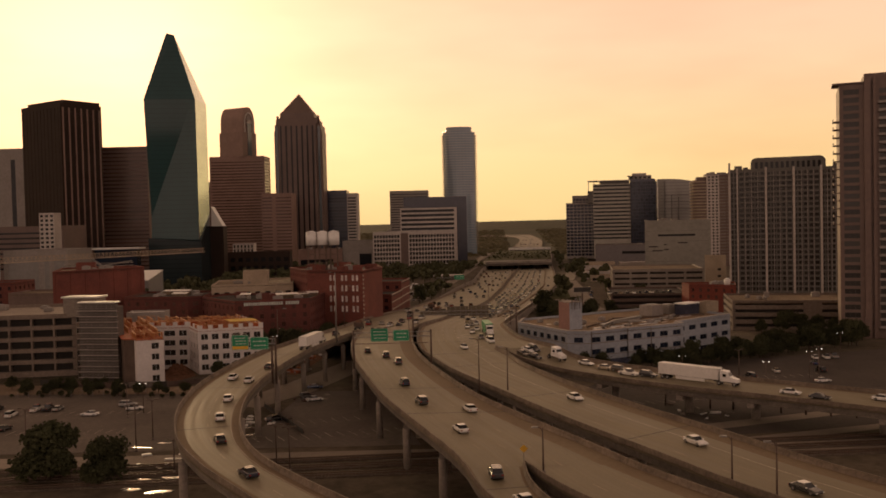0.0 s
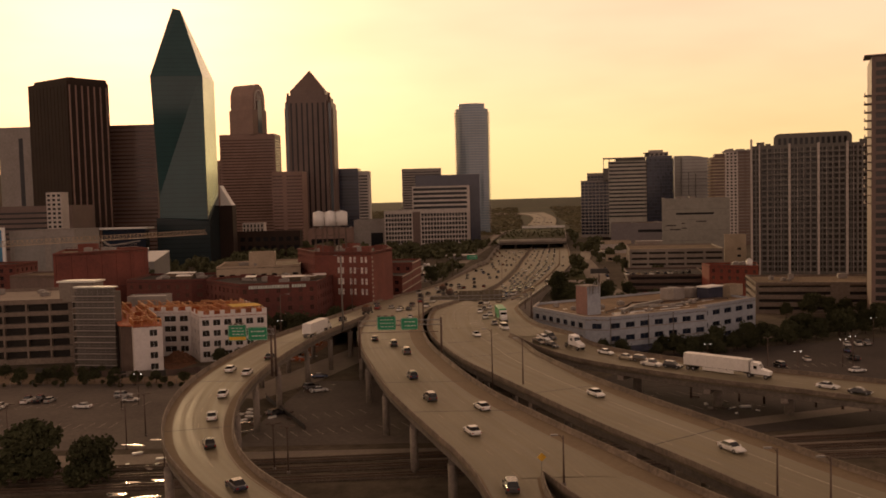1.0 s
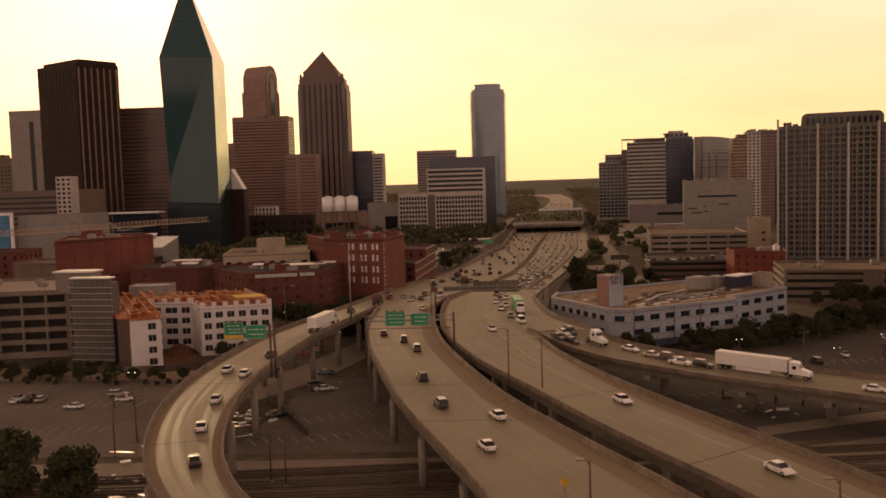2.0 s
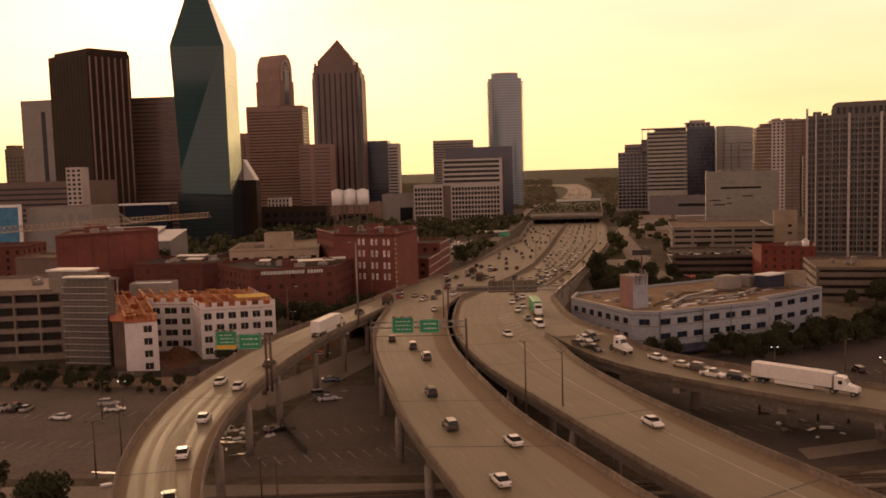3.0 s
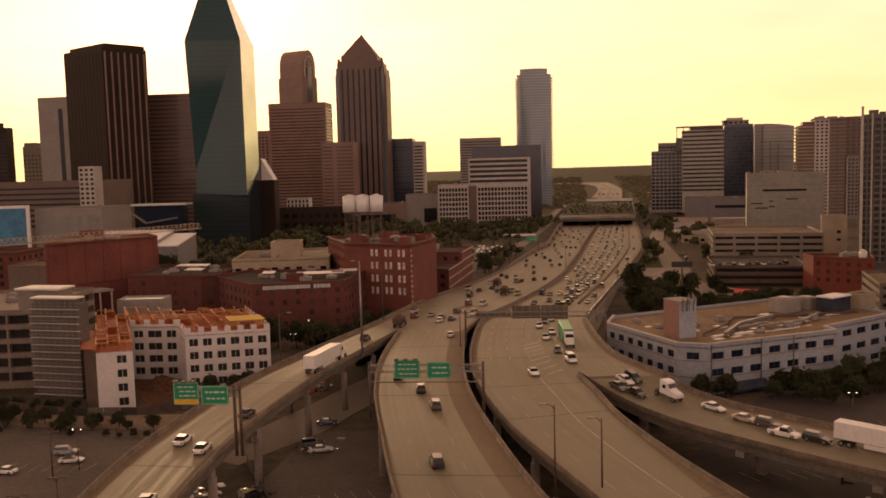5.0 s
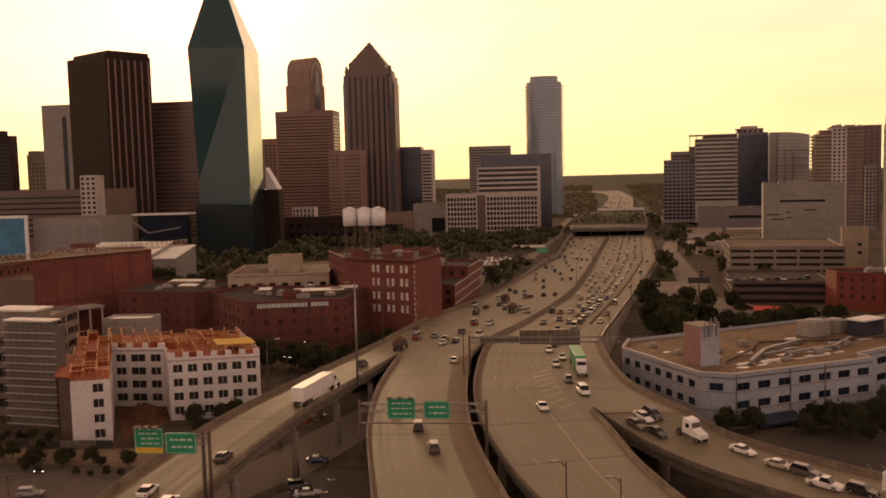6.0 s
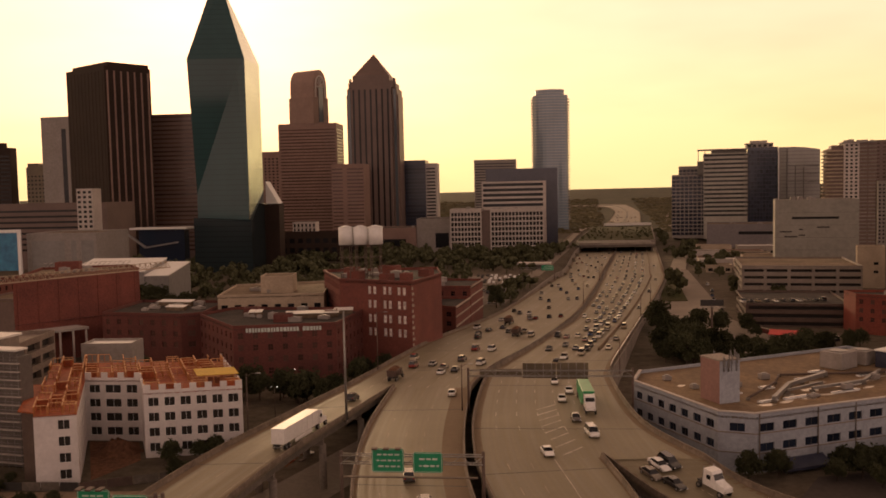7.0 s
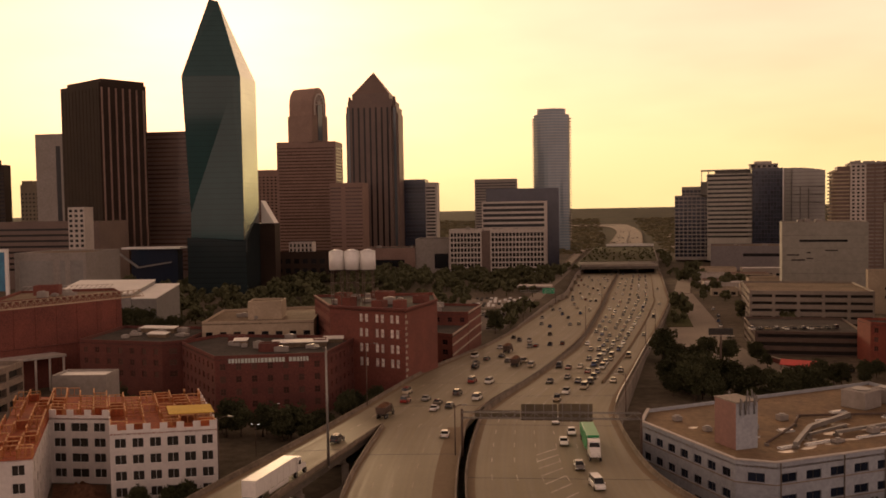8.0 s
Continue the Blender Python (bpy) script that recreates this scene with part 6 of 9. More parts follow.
def pyramid_tower():
    """Brown granite tower with notched corners and a pyramid roof."""
    t = thing("office_tower", "brown granite tower with stepped corners and pyramid roof", "skyscraper", pose(-220, 1165, 0))
    bm = bmesh.new()
    prism(bm, [(0, 6), (6, 6), (6, 0), (55, 0), (55, 6), (61, 6), (61, 50), (55, 50), (55, 56), (6, 56), (6, 50), (0, 50)], 0, 184)
    part("wall", bm, M["brown_stone"], t)
    bm = bmesh.new()
    prism(bm, [(8, 2), (53, 2), (53, 54), (8, 54)], 184, 199)
    part("upper_wall", bm, M["brown_stone"], t)
    bm = bmesh.new()
    base = [bm.verts.new(c) for c in ((9, 3, 199), (52, 3, 199), (52, 53, 199), (9, 53, 199))]
    top = bm.verts.new((30, 28, 228))
    for i in range(4):
        bm.faces.new((base[i], base[(i + 1) % 4], top))
    part("pyramid_roof", bm, M["brown_stone"], t)
    for x in (9, 16, 23, 30, 37, 44, 51):
        bm = bmesh.new()
        box(bm, x - 1.1, x + 1.1, -0.35, 0.1, 6, 182)
        part("window_bay", bm, M["glass"], t, "tall dark strip of windows")
    for x in (2.5, 58.5):
        bm = bmesh.new()
        box(bm, x - 1.6, x + 1.6, 5.5, 6.1, 6, 182)
        part("window_bay", bm, M["glass_pale"], t)
    for x0, x1 in ((-1.5, 4.0), (57.0, 62.5)):
        bm = bmesh.new()
        box(bm, x0, x1, 9, 47, 0, 176)
        part("corner_bay", bm, M["brown_stone"], t)
    for x in (3.4, 57.6):
        bm = bmesh.new()
        box(bm, x - 2.0, x + 2.0, 8, 14, 184.02, 191)
        box(bm, x - 1.2, x + 1.2, 8.4, 13, 191, 196)
        part("corner_turret", bm, M["brown_stone"], t)
    bm = bmesh.new()
    prism(bm, [(4, 1), (57, 1), (57, 55), (4, 55)], 184.02, 192)
    part("setback", bm, M["brown_stone"], t)


def wide_tower():
    """Broad grey apartment tower: white piers, stacked balconies, a vaulted top."""
    w = building("apartment_tower", "wide grey apartment tower with white piers and many balconies", "building", 180, 551, -5, -20, 68, 34, 83.4, M["grid_grey"],
                 {"front": (cells(68, 22, 0.74), floors(23, 7, 3.25, 0.35, 2.85)), "left": (cells(34, 8, 0.66), floors(23, 7, 3.25, 0.5, 2.85))}, (1, 0, 0.1), (M["frame"], M["glass_mid"]))
    for x, top, half in ((0.6, 87.5, 0.6), (5.2, 84, 0.4), (22.0, 84.2, 0.65), (38.0, 84.2, 0.65), (53.5, 84.2, 0.65), (64.4, 84, 0.4), (67.4, 86.5, 0.6)):
        bm = bmesh.new()
        box(bm, x - half, x + half, -1.5, 0.02, 0, top)
        part("pier", bm, M["pale_stone"], w, "white vertical pier")
    for x0, x1 in ((6.0, 21.0), (23.0, 37.0), (39.0, 52.5), (54.5, 63.8)):
        bm = bmesh.new()
        n = x1 - x0
        box(bm, 0, n, -1.3, -0.02, 0, 0.26)
        box(bm, 0, n, -1.3, -1.22, 0.26, 1.0, 1)
        for k in range(1, 4):
            box(bm, n * k / 4 - 0.22, n * k / 4 + 0.22, -1.42, -0.02, 0, 3.25, 2)
        me = bpy.data.meshes.new("balcony")
        bm.to_mesh(me)
        bm.free()
        for m in (M["rail_grey"], M["grid_grey"], M["grey_stone"]):
            me.materials.append(m)
        for k in range(23):
            share("balcony", me, w, Matrix.Translation((x0, 0, 7 + 3.25 * k)), "grey balcony row with panel railing" if k == 0 else "")
    # vaulted top storeys
    n = 8
    arc = [(3.4 - 3.4 * math.cos(math.pi / 2 * k / n), 4.2 + 3.4 * math.sin(math.pi / 2 * k / n)) for k in range(n + 1)]
    prof = [(0, 0)] + arc + [(43 - x, z) for x, z in arc[::-1]] + [(43, 0)]
    bm = bmesh.new()
    loft(bm, [[(13.2 + x, y, 82.6 + z) for x, z in prof] for y in (1.2, 30)])
    bmesh.ops.recalc_face_normals(bm, faces=bm.faces)
    part("vaulted_top", bm, M["grid_grey"], w, "grey vaulted top storeys")
    for k in range(13):
        bm = bmesh.new()
        x = 16.6 + 3.0 * k
        box(bm, x - 0.8, x + 0.8, 1.06, 1.3, 83.6, 87.4)
        part("window", bm, M["glass"], w)
    for x, y, a, b, h in ((3.5, 3, 4.5, 5, 2.6), (8.5, 8, 3, 3, 1.8), (60.5, 4, 4, 5, 2.2), (64, 10, 2.4, 3, 3.4)):
        bm = bmesh.new()
        box(bm, x, x + a, y, y + b, 83.0, 83.1 + h)
        part("roof_house", bm, M["grid_grey"], w)


def tan_tower():
    """Apartment tower with a rounded stack of balconies, a pale gridded panel and brown balconies."""
    t = thing("apartment_tower", "tan apartment tower with rounded balconies and pale window grid", "building", pose(271, 955, -5, 0, 0, -13))
    left = [(17, 0.4)] + [(8 - 8 * math.sin(a), 8 - 8 * math.cos(a) + 0.4) for a in [math.pi / 2 * k / 5 for k in range(6)]] + [(0, 34), (17, 34)]
    left = left[::-1]
    core = [(17, 2.2)] + [(8.6 - 6.8 * math.sin(a), 9 - 6.8 * math.cos(a)) for a in [math.pi / 2 * k / 5 for k in range(6)]] + [(1.8, 33), (17, 33)]
    bm = bmesh.new()
    prism(bm, core[::-1], 0, 94)
    bmesh.ops.recalc_face_normals(bm, faces=bm.faces)
    part("wall", bm, M["brown_stone"], t)
    for k in range(27):
        bm = bmesh.new()
        prism(bm, left, 4.5 + 3.35 * k, 5.75 + 3.35 * k)
        bmesh.ops.recalc_face_normals(bm, faces=bm.faces)
        part("balcony", bm, M["tan"], t, "tan balcony band with rounded corner" if k == 0 else "")
    bm = bmesh.new()
    holes = wall(bm, (16.5, 0, 0), (1, 0, 0), 13, 0, 99, cells(13, 3, 0.52, 0.6), floors(28, 4.5, 3.35, 1.0, 2.7), 0.5)
    holes += wall(bm, (29.5, 0, 0), (0, 1, 0), 34, 0, 99, [], [])
    wall(bm, (29.5, 34, 0), (-1, 0, 0), 13, 0, 99, [], [])
    wall(bm, (16.5, 34, 0), (0, -1, 0), 34, 0, 99, [], [])
    part("wall", bm, M["pale_stone"], t, "pale panel with a grid of windows")
    glaze(holes, t, (0, 0, 0.0), (M["frame"], M["glass"]), limit=0)
    bm = bmesh.new()
    box(bm, 29.52, 43, 1.8, 33, 0, 99)
    part("wall", bm, M["brown_stone"], t)
    for k in range(28):
        bm = bmesh.new()
        box(bm, 29.6, 36.0, 0.3, 1.78, 4.5 + 3.35 * k, 5.7 + 3.35 * k)
        box(bm, 37.2, 43.8, 0.3, 1.78, 4.5 + 3.35 * k, 5.7 + 3.35 * k)
        part("balcony", bm, M["garage"], t)
    bm = bmesh.new()
    prism(bm, [(15, -0.8), (30, -1.0), (43.5, 0.2), (43.5, 33), (15, 33)], 98.98, 100.2)
    part("roof_slab", bm, M["grey_stone"], t, "grey flat roof slab")
    bm = bmesh.new()
    box(bm, 6, 16.4, 4, 32, 93.9, 97.4)
    part("roof_house", bm, M["brown_stone"], t)
    for x, w, h in ((17, 3, 1.6), (20.5, 5, 2.2), (28, 9, 1.5), (39, 3, 1.2)):
        bm = bmesh.new()
        box(bm, x, x + w, 6, 12, 100.2, 100.2 + h)
        part("roof_house", bm, M["grey_stone"], t)


def curved_office():
    """Grey glass office tower with a bowed front, a sloping roof line and a white fin."""
    t = thing("office_tower", "grey glass tower with a bowed front and white fin", "building", pose(280, 1152, 0, 0, 0, -10))
    n = 10
    bow = [(3 + 44 * k / n, -3.0 * math.sin(math.pi * k / n)) for k in range(n + 1)]
    bm = bmesh.new()
    foot = bow + [(47, 32), (3, 32)]
    lo = [bm.verts.new((x, y, 0)) for x, y in foot]
    hi = [bm.verts.new((x, y, 99.5 - 3.6 * max(0.0, (x - 12) / 35) ** 2)) for x, y in foot]
    for i in range(len(foot)):
        k = (i + 1) % len(foot)
        bm.faces.new((lo[i], lo[k], hi[k], hi[i]))
    bm.faces.new(hi)
    part("curtain_wall", bm, M["silver_glass"], t)
    for x, (a, b) in (((3, (0, 99.2))), (11.8, (0, 97)), (20.6, (0, 78)), (29.4, (0, 76))):
        y = -3.0 * math.sin(math.pi * (x - 3) / 44)
        bm = bmesh.new()
        box(bm, x - 0.5, x + 0.5, y - 0.9, y + 0.1, a, b)
        part("fin", bm, M["white"] if x < 5 else M["grid_grey"], t, "white vertical fin" if x < 5 else "")
    bm = bmesh.new()
    box(bm, -3.5, 2.0, 3, 30, 0, 97)
    part("side_block", bm, M["navy"], t, "dark recessed glass strip")
    for k in range(3):
        bm = bmesh.new()
        box(bm, 12, 46, -3.15, 0, 60 + 9 * k, 60.7 + 9 * k)
        part("sill", bm, M["grid_grey"], t)


def edge_tower():
    """Tall dark apartment tower with stacked balconies on two sides."""
    edge = building("apartment_tower", "tall dark brown apartment tower with stacked balconies", "building", 166, 366, -4, -22, 60, 30, 107, M["brown_stone"], {"front": ([(1.5, 7.5), (15, 27), (31, 43), (47, 58)], floors(30, 6, 3.3, 0.9, 3.0))}, (2, 0, 0.1), (M["frame"], M["glass_mid"]))
    bm = bmesh.new()
    box(bm, -2.6, 11, -0.8, 12, 107.05, 107.6)
    part("roof_slab", bm, M["brown_stone"], edge, "overhanging flat roof slab")
    bm = bmesh.new()
    box(bm, 9.5, 58, 1, 24, 107.01, 111)
    part("penthouse", bm, M["brown_stone"], edge)
    for x0, x1 in ((9.2, 11.6), (12.6, 13.8)):
        bm = bmesh.new()
        box(bm, x0, x1, -1.3, -0.01, 0, 109)
        part("pier", bm, M["brown_stone"], edge)
    for k in range(29):
        z = 6 + 3.3 * k
        for x0, x1 in ((14.6, 27.4), (30.6, 43.4), (46.6, 58.4)):
            bm = bmesh.new()
            box(bm, x0, x1, -1.7, -0.02, z, z + 0.22)
            box(bm, x0, x1, -1.7, -1.6, z + 0.22, z + 1.05)
            part("balcony", bm, M["grey_stone"], edge, "balcony with a pale front")
        if 12 < k < 27:
            bm = bmesh.new()
            box(bm, -2.4, -0.02, 1, 8, z, z + 0.3)
            box(bm, -2.4, -2.2, 1, 8, z + 0.3, z + 1.2)
            part("balcony", bm, M["brown_stone"], edge)


def east_side(W):
    building("apartment_tower", "dark gridded apartment block with pale slab edges", "building", 156, 1104, 0, -10, 36, 34, 70, M["grey_stone"], {"front": (cells(36, 8, 0.84), floors(16, 3, 4.1, 0.5, 3.5))}, (1, 0, 0.2), (M["frame"], M["glass_blue"]))
    building("apartment_tower", "grey apartment block stepping up behind", "building", 169, 1138, 0, -10, 30, 30, 80, M["grey_stone"], {"front": (cells(30, 7, 0.82), floors(18, 3, 4.1, 0.6, 3.4))}, (0, 0, 0.0), (M["frame"], M["glass_blue"]))
    band = building("office_tower", "office tower with bold pale and dark bands", "building", 187, 1086, 0, -10, 45, 40, 92, M["band_stone"], {"front": ([(0.6, 44.4)], floors(15, 22, 4.6, 2.4, 4.5)), "left": ([(1, 39)], floors(15, 22, 4.6, 2.4, 4.5))}, (0, 0, 0.0), W)
    for k in range(15):
        bm = bmesh.new()
        box(bm, 41.0, 45.6, -0.8, -0.05, 24.5 + 4.6 * k, 26.4 + 4.6 * k)
        part("balcony", bm, M["frame"], band)
    bm = bmesh.new()
    box(bm, -6.5, 43, -1.0, 24, 95.6, 96.6)
    part("canopy", bm, M["pale_stone"], band, "thin flat roof canopy")
    for x in (-5.5, 1.5, 8.0):
        bm = bmesh.new()
        box(bm, x - 0.4, x + 0.4, 0.5, 1.3, 84 if x < 0 else 91.9, 95.6)
        part("canopy_post", bm, M["pale_stone"], band)
    bm = bmesh.new()
    box(bm, 9, 44, 2, 24, 91.2, 95.6)
    part("penthouse", bm, M["grid_grey"], band)
    bm = bmesh.new()
    box(bm, -6.5, -0.02, 0.2, 20, 70, 84)
    part("side_block", bm, M["grid_grey"], band)
    building("office_tower", "navy glass tower beside the banded offices", "building", 231.6, 1078, 0, -10, 30, 40, 97, M["navy"], {"front": (cells(30, 10, 0.85), floors(21, 8, 4.1, 0.4, 3.7))}, (0, 0, 0.1), (M["frame"], M["glass_blue"]))
    building("penthouse", "pale plant room on the navy tower", "building", 231.5, 1084, 96.8, -10, 27, 26, 5.0, M["grey_stone"], {"front": (cells(27, 5, 0.6), [(1.0, 3.4)])}, (0, 0, 0.0), W, parapet=0.4)
    building("penthouse", "small pale lift house on the navy tower", "building", 236.5, 1088, 101.4, -10, 17, 14, 3.2, M["pale_stone"], {}, parapet=0.4)
    bm = bmesh.new()
    canopy = thing("roof_canopy", "dark flat canopy on the navy tower roof", "canopy", pose(228.5, 1080, 0, 0, 0, -10))
    box(bm, 0, 8, 0, 8, 100.4, 101.4)
    part("roof_slab", bm, M["frame"], canopy)
    for x, y in ((5, 0.6), (7, 7)):
        bm = bmesh.new()
        box(bm, x - 0.3, x + 0.3, y - 0.3, y + 0.3, 96.1, 100.4)
        part("post", bm, M["frame"], canopy)
    building("office_building", "low grey podium in front of the banded tower", "building", 175, 1006, -5, -11, 66, 50, 24.5, M["podium"], {"front": ([(30, 64)], [(14, 17)]), "right": ((), ())}, (0, 0, 0.0), W, M["roof_tan"])
    curved_office()
    tan_tower()
    building("apartment_tower", "brown slab tower beside the tan apartment tower", "building", 327, 1000, -5, -13, 22, 30, 103, M["brown_stone"], {"front": (cells(21, 4, 0.5), floors(26, 8, 3.6, 1.0, 2.6))}, (0, 0, 0.0), (M["frame"], M["glass_hazed"]))
    building("apartment_tower", "slim pale block before the brown slab tower", "building", 330, 985, -5, -13, 10, 12, 64, M["grey_stone"], {"front": (cells(10, 3, 0.5), floors(16, 4, 3.6, 1.0, 2.6))}, (0, 0, 0.0), W)
    cube = building("museum", "windowless ribbed concrete cube museum", "museum", 171.5, 744, -5, -13, 53.5, 44, 52, M["museum"], {"front": ([(11, 41)], [(38.6, 40.2)])}, (0, 0, 0.0), W, M["roof_tan"], 0.6, 0.8)
    # slots are near-black blocks, their shade painted rather than recessed
    for x, z, w in ((3, 29.4, 8), (6, 26, 8.5), (15.5, 31, 2.5), (15.5, 27, 4), (27, 32.5, 8)):
        bm = bmesh.new()
        box(bm, x, x + w, -0.05, 0.3, z, z + 0.9)
        part("slot", bm, M["dark"], cube, "dark slot in the concrete wall")
    for k in range(1, 6):
        bm = bmesh.new()
        box(bm, 0, 52.5, -0.03, 0.1, 8.6 * k, 8.6 * k + 0.16)
        part("joint", bm, M["grid_grey"], cube)
    # garage decks are backed by near-black panes that carry the inner shade
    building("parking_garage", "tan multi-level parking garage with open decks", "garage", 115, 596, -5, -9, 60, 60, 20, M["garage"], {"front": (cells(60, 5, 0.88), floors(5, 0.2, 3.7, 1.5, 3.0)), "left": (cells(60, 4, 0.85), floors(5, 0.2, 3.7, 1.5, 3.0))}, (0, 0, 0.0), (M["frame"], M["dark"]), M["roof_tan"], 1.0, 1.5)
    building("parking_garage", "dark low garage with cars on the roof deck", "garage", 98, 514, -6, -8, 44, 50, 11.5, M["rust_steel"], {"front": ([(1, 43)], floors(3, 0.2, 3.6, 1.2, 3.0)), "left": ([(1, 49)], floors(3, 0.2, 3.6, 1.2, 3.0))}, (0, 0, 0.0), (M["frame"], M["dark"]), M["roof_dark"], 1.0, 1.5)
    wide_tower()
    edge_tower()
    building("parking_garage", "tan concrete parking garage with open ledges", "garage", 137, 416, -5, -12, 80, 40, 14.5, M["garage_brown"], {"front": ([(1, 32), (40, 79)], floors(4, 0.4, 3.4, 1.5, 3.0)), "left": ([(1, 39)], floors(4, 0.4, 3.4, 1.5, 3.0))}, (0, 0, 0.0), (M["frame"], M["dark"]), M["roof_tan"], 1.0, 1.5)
    building("stucco_building", "tan stucco block with few small windows", "building", 196.5, 658, -5, -16, 15, 16, 25, M["tan"], {"front": ([(9, 11.5)], [(9, 10.6), (14, 15.6)])}, (0, 0, 0.0), W, M["roof_tan"])
    for x, y, w, d, h, wm, rm in ((128, 762, 18, 14, 6, "tan", "roof_tan"), (150, 770, 16, 12, 8, "pink_stone", "roof_tan"), (130, 800, 30, 14, 7, "pale_stone", "roof_white"), (164, 806, 26, 16, 9, "tan", "roof_tan"),
                                  (136, 838, 20, 16, 5.5, "pink_stone", "roof_tan"), (160, 846, 34, 18, 8, "tan", "roof_dark"), (141, 880, 22, 16, 7.5, "pale_stone", "roof_tan"), (170, 890, 30, 18, 6.5, "pink_stone", "roof_tan"),
                                  (151, 925, 30, 18, 9, "tan", "roof_tan"), (188, 930, 40, 20, 8, "garage", "roof_white"), (158, 962, 30, 14, 6, "pink_stone", "roof_tan"), (206, 846, 24, 18, 8, "tan", "roof_tan")):
        building("shop_building", "low stuccoed shop building with a flat roof", "building", x, y, -5.2, -6, w, d, h, M[wm], {"front": (cells(w, max(2, int(w / 6)), 0.5), [(1.2, 3.4)])}, (0, 0, 0.0), W, M[rm], 0.7, 0.3, "low shops")


M["podium"] = surface("dim violet-grey cladding", (0.19, 0.172, 0.172), (0.155, 0.14, 0.14), 0.7, 0.05, 0.5, relief=0)
M["rail_grey"] = surface("grey balcony railing", (0.20, 0.19, 0.175), (0.16, 0.155, 0.143), 0.6, 0.1, 0.8, relief=0)
M["silver_glass"] = striped("silver grey curtain wall", (0.26, 0.25, 0.235), (0.20, 0.195, 0.185), 2, 4.1, 0.25, 0.25, 0.6, 0.1)


def towers():
    crystal_tower()
    ribbed_tower()
    arch_tower()
    pyramid_tower()
    W = (M["frame"], M["glass"])
    a = thing("glass_atrium", "white sloping glass roof beside the green tower", "building", pose(-210.5, 800, 0))
    bm = bmesh.new()
    prism(bm, [(-6, 0), (10.6, 0), (10.6, 14), (-6, 14)], 0, 51)
    part("wall", bm, M["brown_tower"], a)
    bm = bmesh.new()
    vs = [bm.verts.new(c) for c in ((0, 0, 51.05), (10.3, 0, 51.05), (0, 0, 69), (0, 12, 51.05), (10.3, 12, 51.05), (0, 12, 69))]
    for q in ((0, 1, 2), (5, 4, 3), (0, 3, 4, 1), (1, 4, 5, 2), (2, 5, 3, 0)):
        bm.faces.new([vs[i] for i in q])
    part("roof", bm, M["roof_white"], a)
    building("office_tower", "brown slab tower behind the ribbed tower", "skyscraper", -352, 905, 0, 0, 50, 35, 135, M["brown_stone"], {"front": ([(1, 49)], floors(32, 6, 4.0, 1.5, 3.0))}, (0, 0, 0.0), (M["frame"], M["glass_hazed"]))
    building("office_tower", "grey-brown slab tower with a dark window stripe", "skyscraper", -486, 950, 0, -4, 46, 30, 140, M["grey_stone"], {"front": ([(22, 27)], [(20, 128)])}, (0, 8, 0.2), W)
    building("office_tower", "dark distant office tower", "skyscraper", -573.5, 1000, 0, 0, 22, 12, 114, M["brown_tower"], {"front": ([(1, 21)], floors(24, 6, 4.2, 1.4, 3.0))}, (0, 0, 0.0), W)
    building("office_tower", "small tan distant tower", "building", -540.4, 1010, 0, 0, 21, 20, 93, M["grid_tan"], {"front": (cells(21, 5, 0.5), floors(18, 6, 4.4, 1.2, 3.0))}, (0, 0, 0.0), W)
    building("penthouse", "dark plant room on a distant tower", "building", -573.5, 1002, 113.2, 0, 13, 8, 6.2, M["brown_tower"], {}, parapet=0.4)
    building("penthouse", "low tan plant room on a small tower", "building", -540.3, 1013, 92.2, 0, 12, 14, 5.0, M["grid_tan"], {}, parapet=0.4)
    building("low_block", "dark brown podium before the rose granite tower", "building", -214, 846, 0, 0, 66, 14, 25.5, M["brown_tower"], {"front": (cells(66, 9, 0.6), [(8, 12), (16, 20)])}, (0, 0, 0.0), W, M["roof_dark"])
    building("low_pavilion", "low white pavilion with a row of dark windows", "building", -206.5, 862, 0, 0, 20.6, 12, 33.5, M["pale_stone"], {"front": (cells(20.6, 6, 0.5), [(25.5, 28.0), (29.2, 32.0)])}, (0, 0, 0.0), W)
    building("office_tower", "red-brown tower with light balconies", "building", -226, 1100, 0, 0, 38, 34, 91, M["pink_stone"], {"front": ([(1, 13), (18, 37)], floors(20, 5, 4.1, 1.4, 3.0))}, (0, 0, 0.0), (M["frame"], M["glass_hazed"]))
    building("office_tower", "narrow rust-coloured tower between the larger ones", "building", -385, 1300, 0, 0, 45, 30, 117, M["pink_stone"], {"front": (cells(45, 8, 0.5), floors(24, 6, 4.3, 1.2, 3.0))}, (0, 0, 0.0), W)
    building("office_tower", "dark glass office block with pale banded edge", "building", -167, 1210, 0, 0, 36, 34, 97, M["navy"], {"front": ([(1, 35)], floors(20, 8, 4.2, 0.8, 3.6))}, (5, 0, 0.15), (M["frame"], M["glass_blue"]))
    building("office_tower", "pale banded slab beside the dark glass block", "building", -131, 1214, 0, 0, 14, 30, 93, M["pale_stone"], {"front": ([(0.8, 12)], floors(19, 8, 4.2, 1.6, 3.6))}, (0, 0, 0.0), W)
    building("office_building", "flat low office slab with dark band", "building", -156, 940, 0, 0, 48, 40, 24, M["pink_stone"], {"front": ([(3, 38)], [(6, 13)])}, (0, 0, 0.0), W, parapet=0.6)
    building("office_building", "grey low block beside the gridded offices", "building", -108, 944, 0, 0, 35, 40, 32, M["grey_stone"], {"front": ([(18, 31)], [(4, 18)])}, (0, 0, 0.0), W, parapet=0.6)
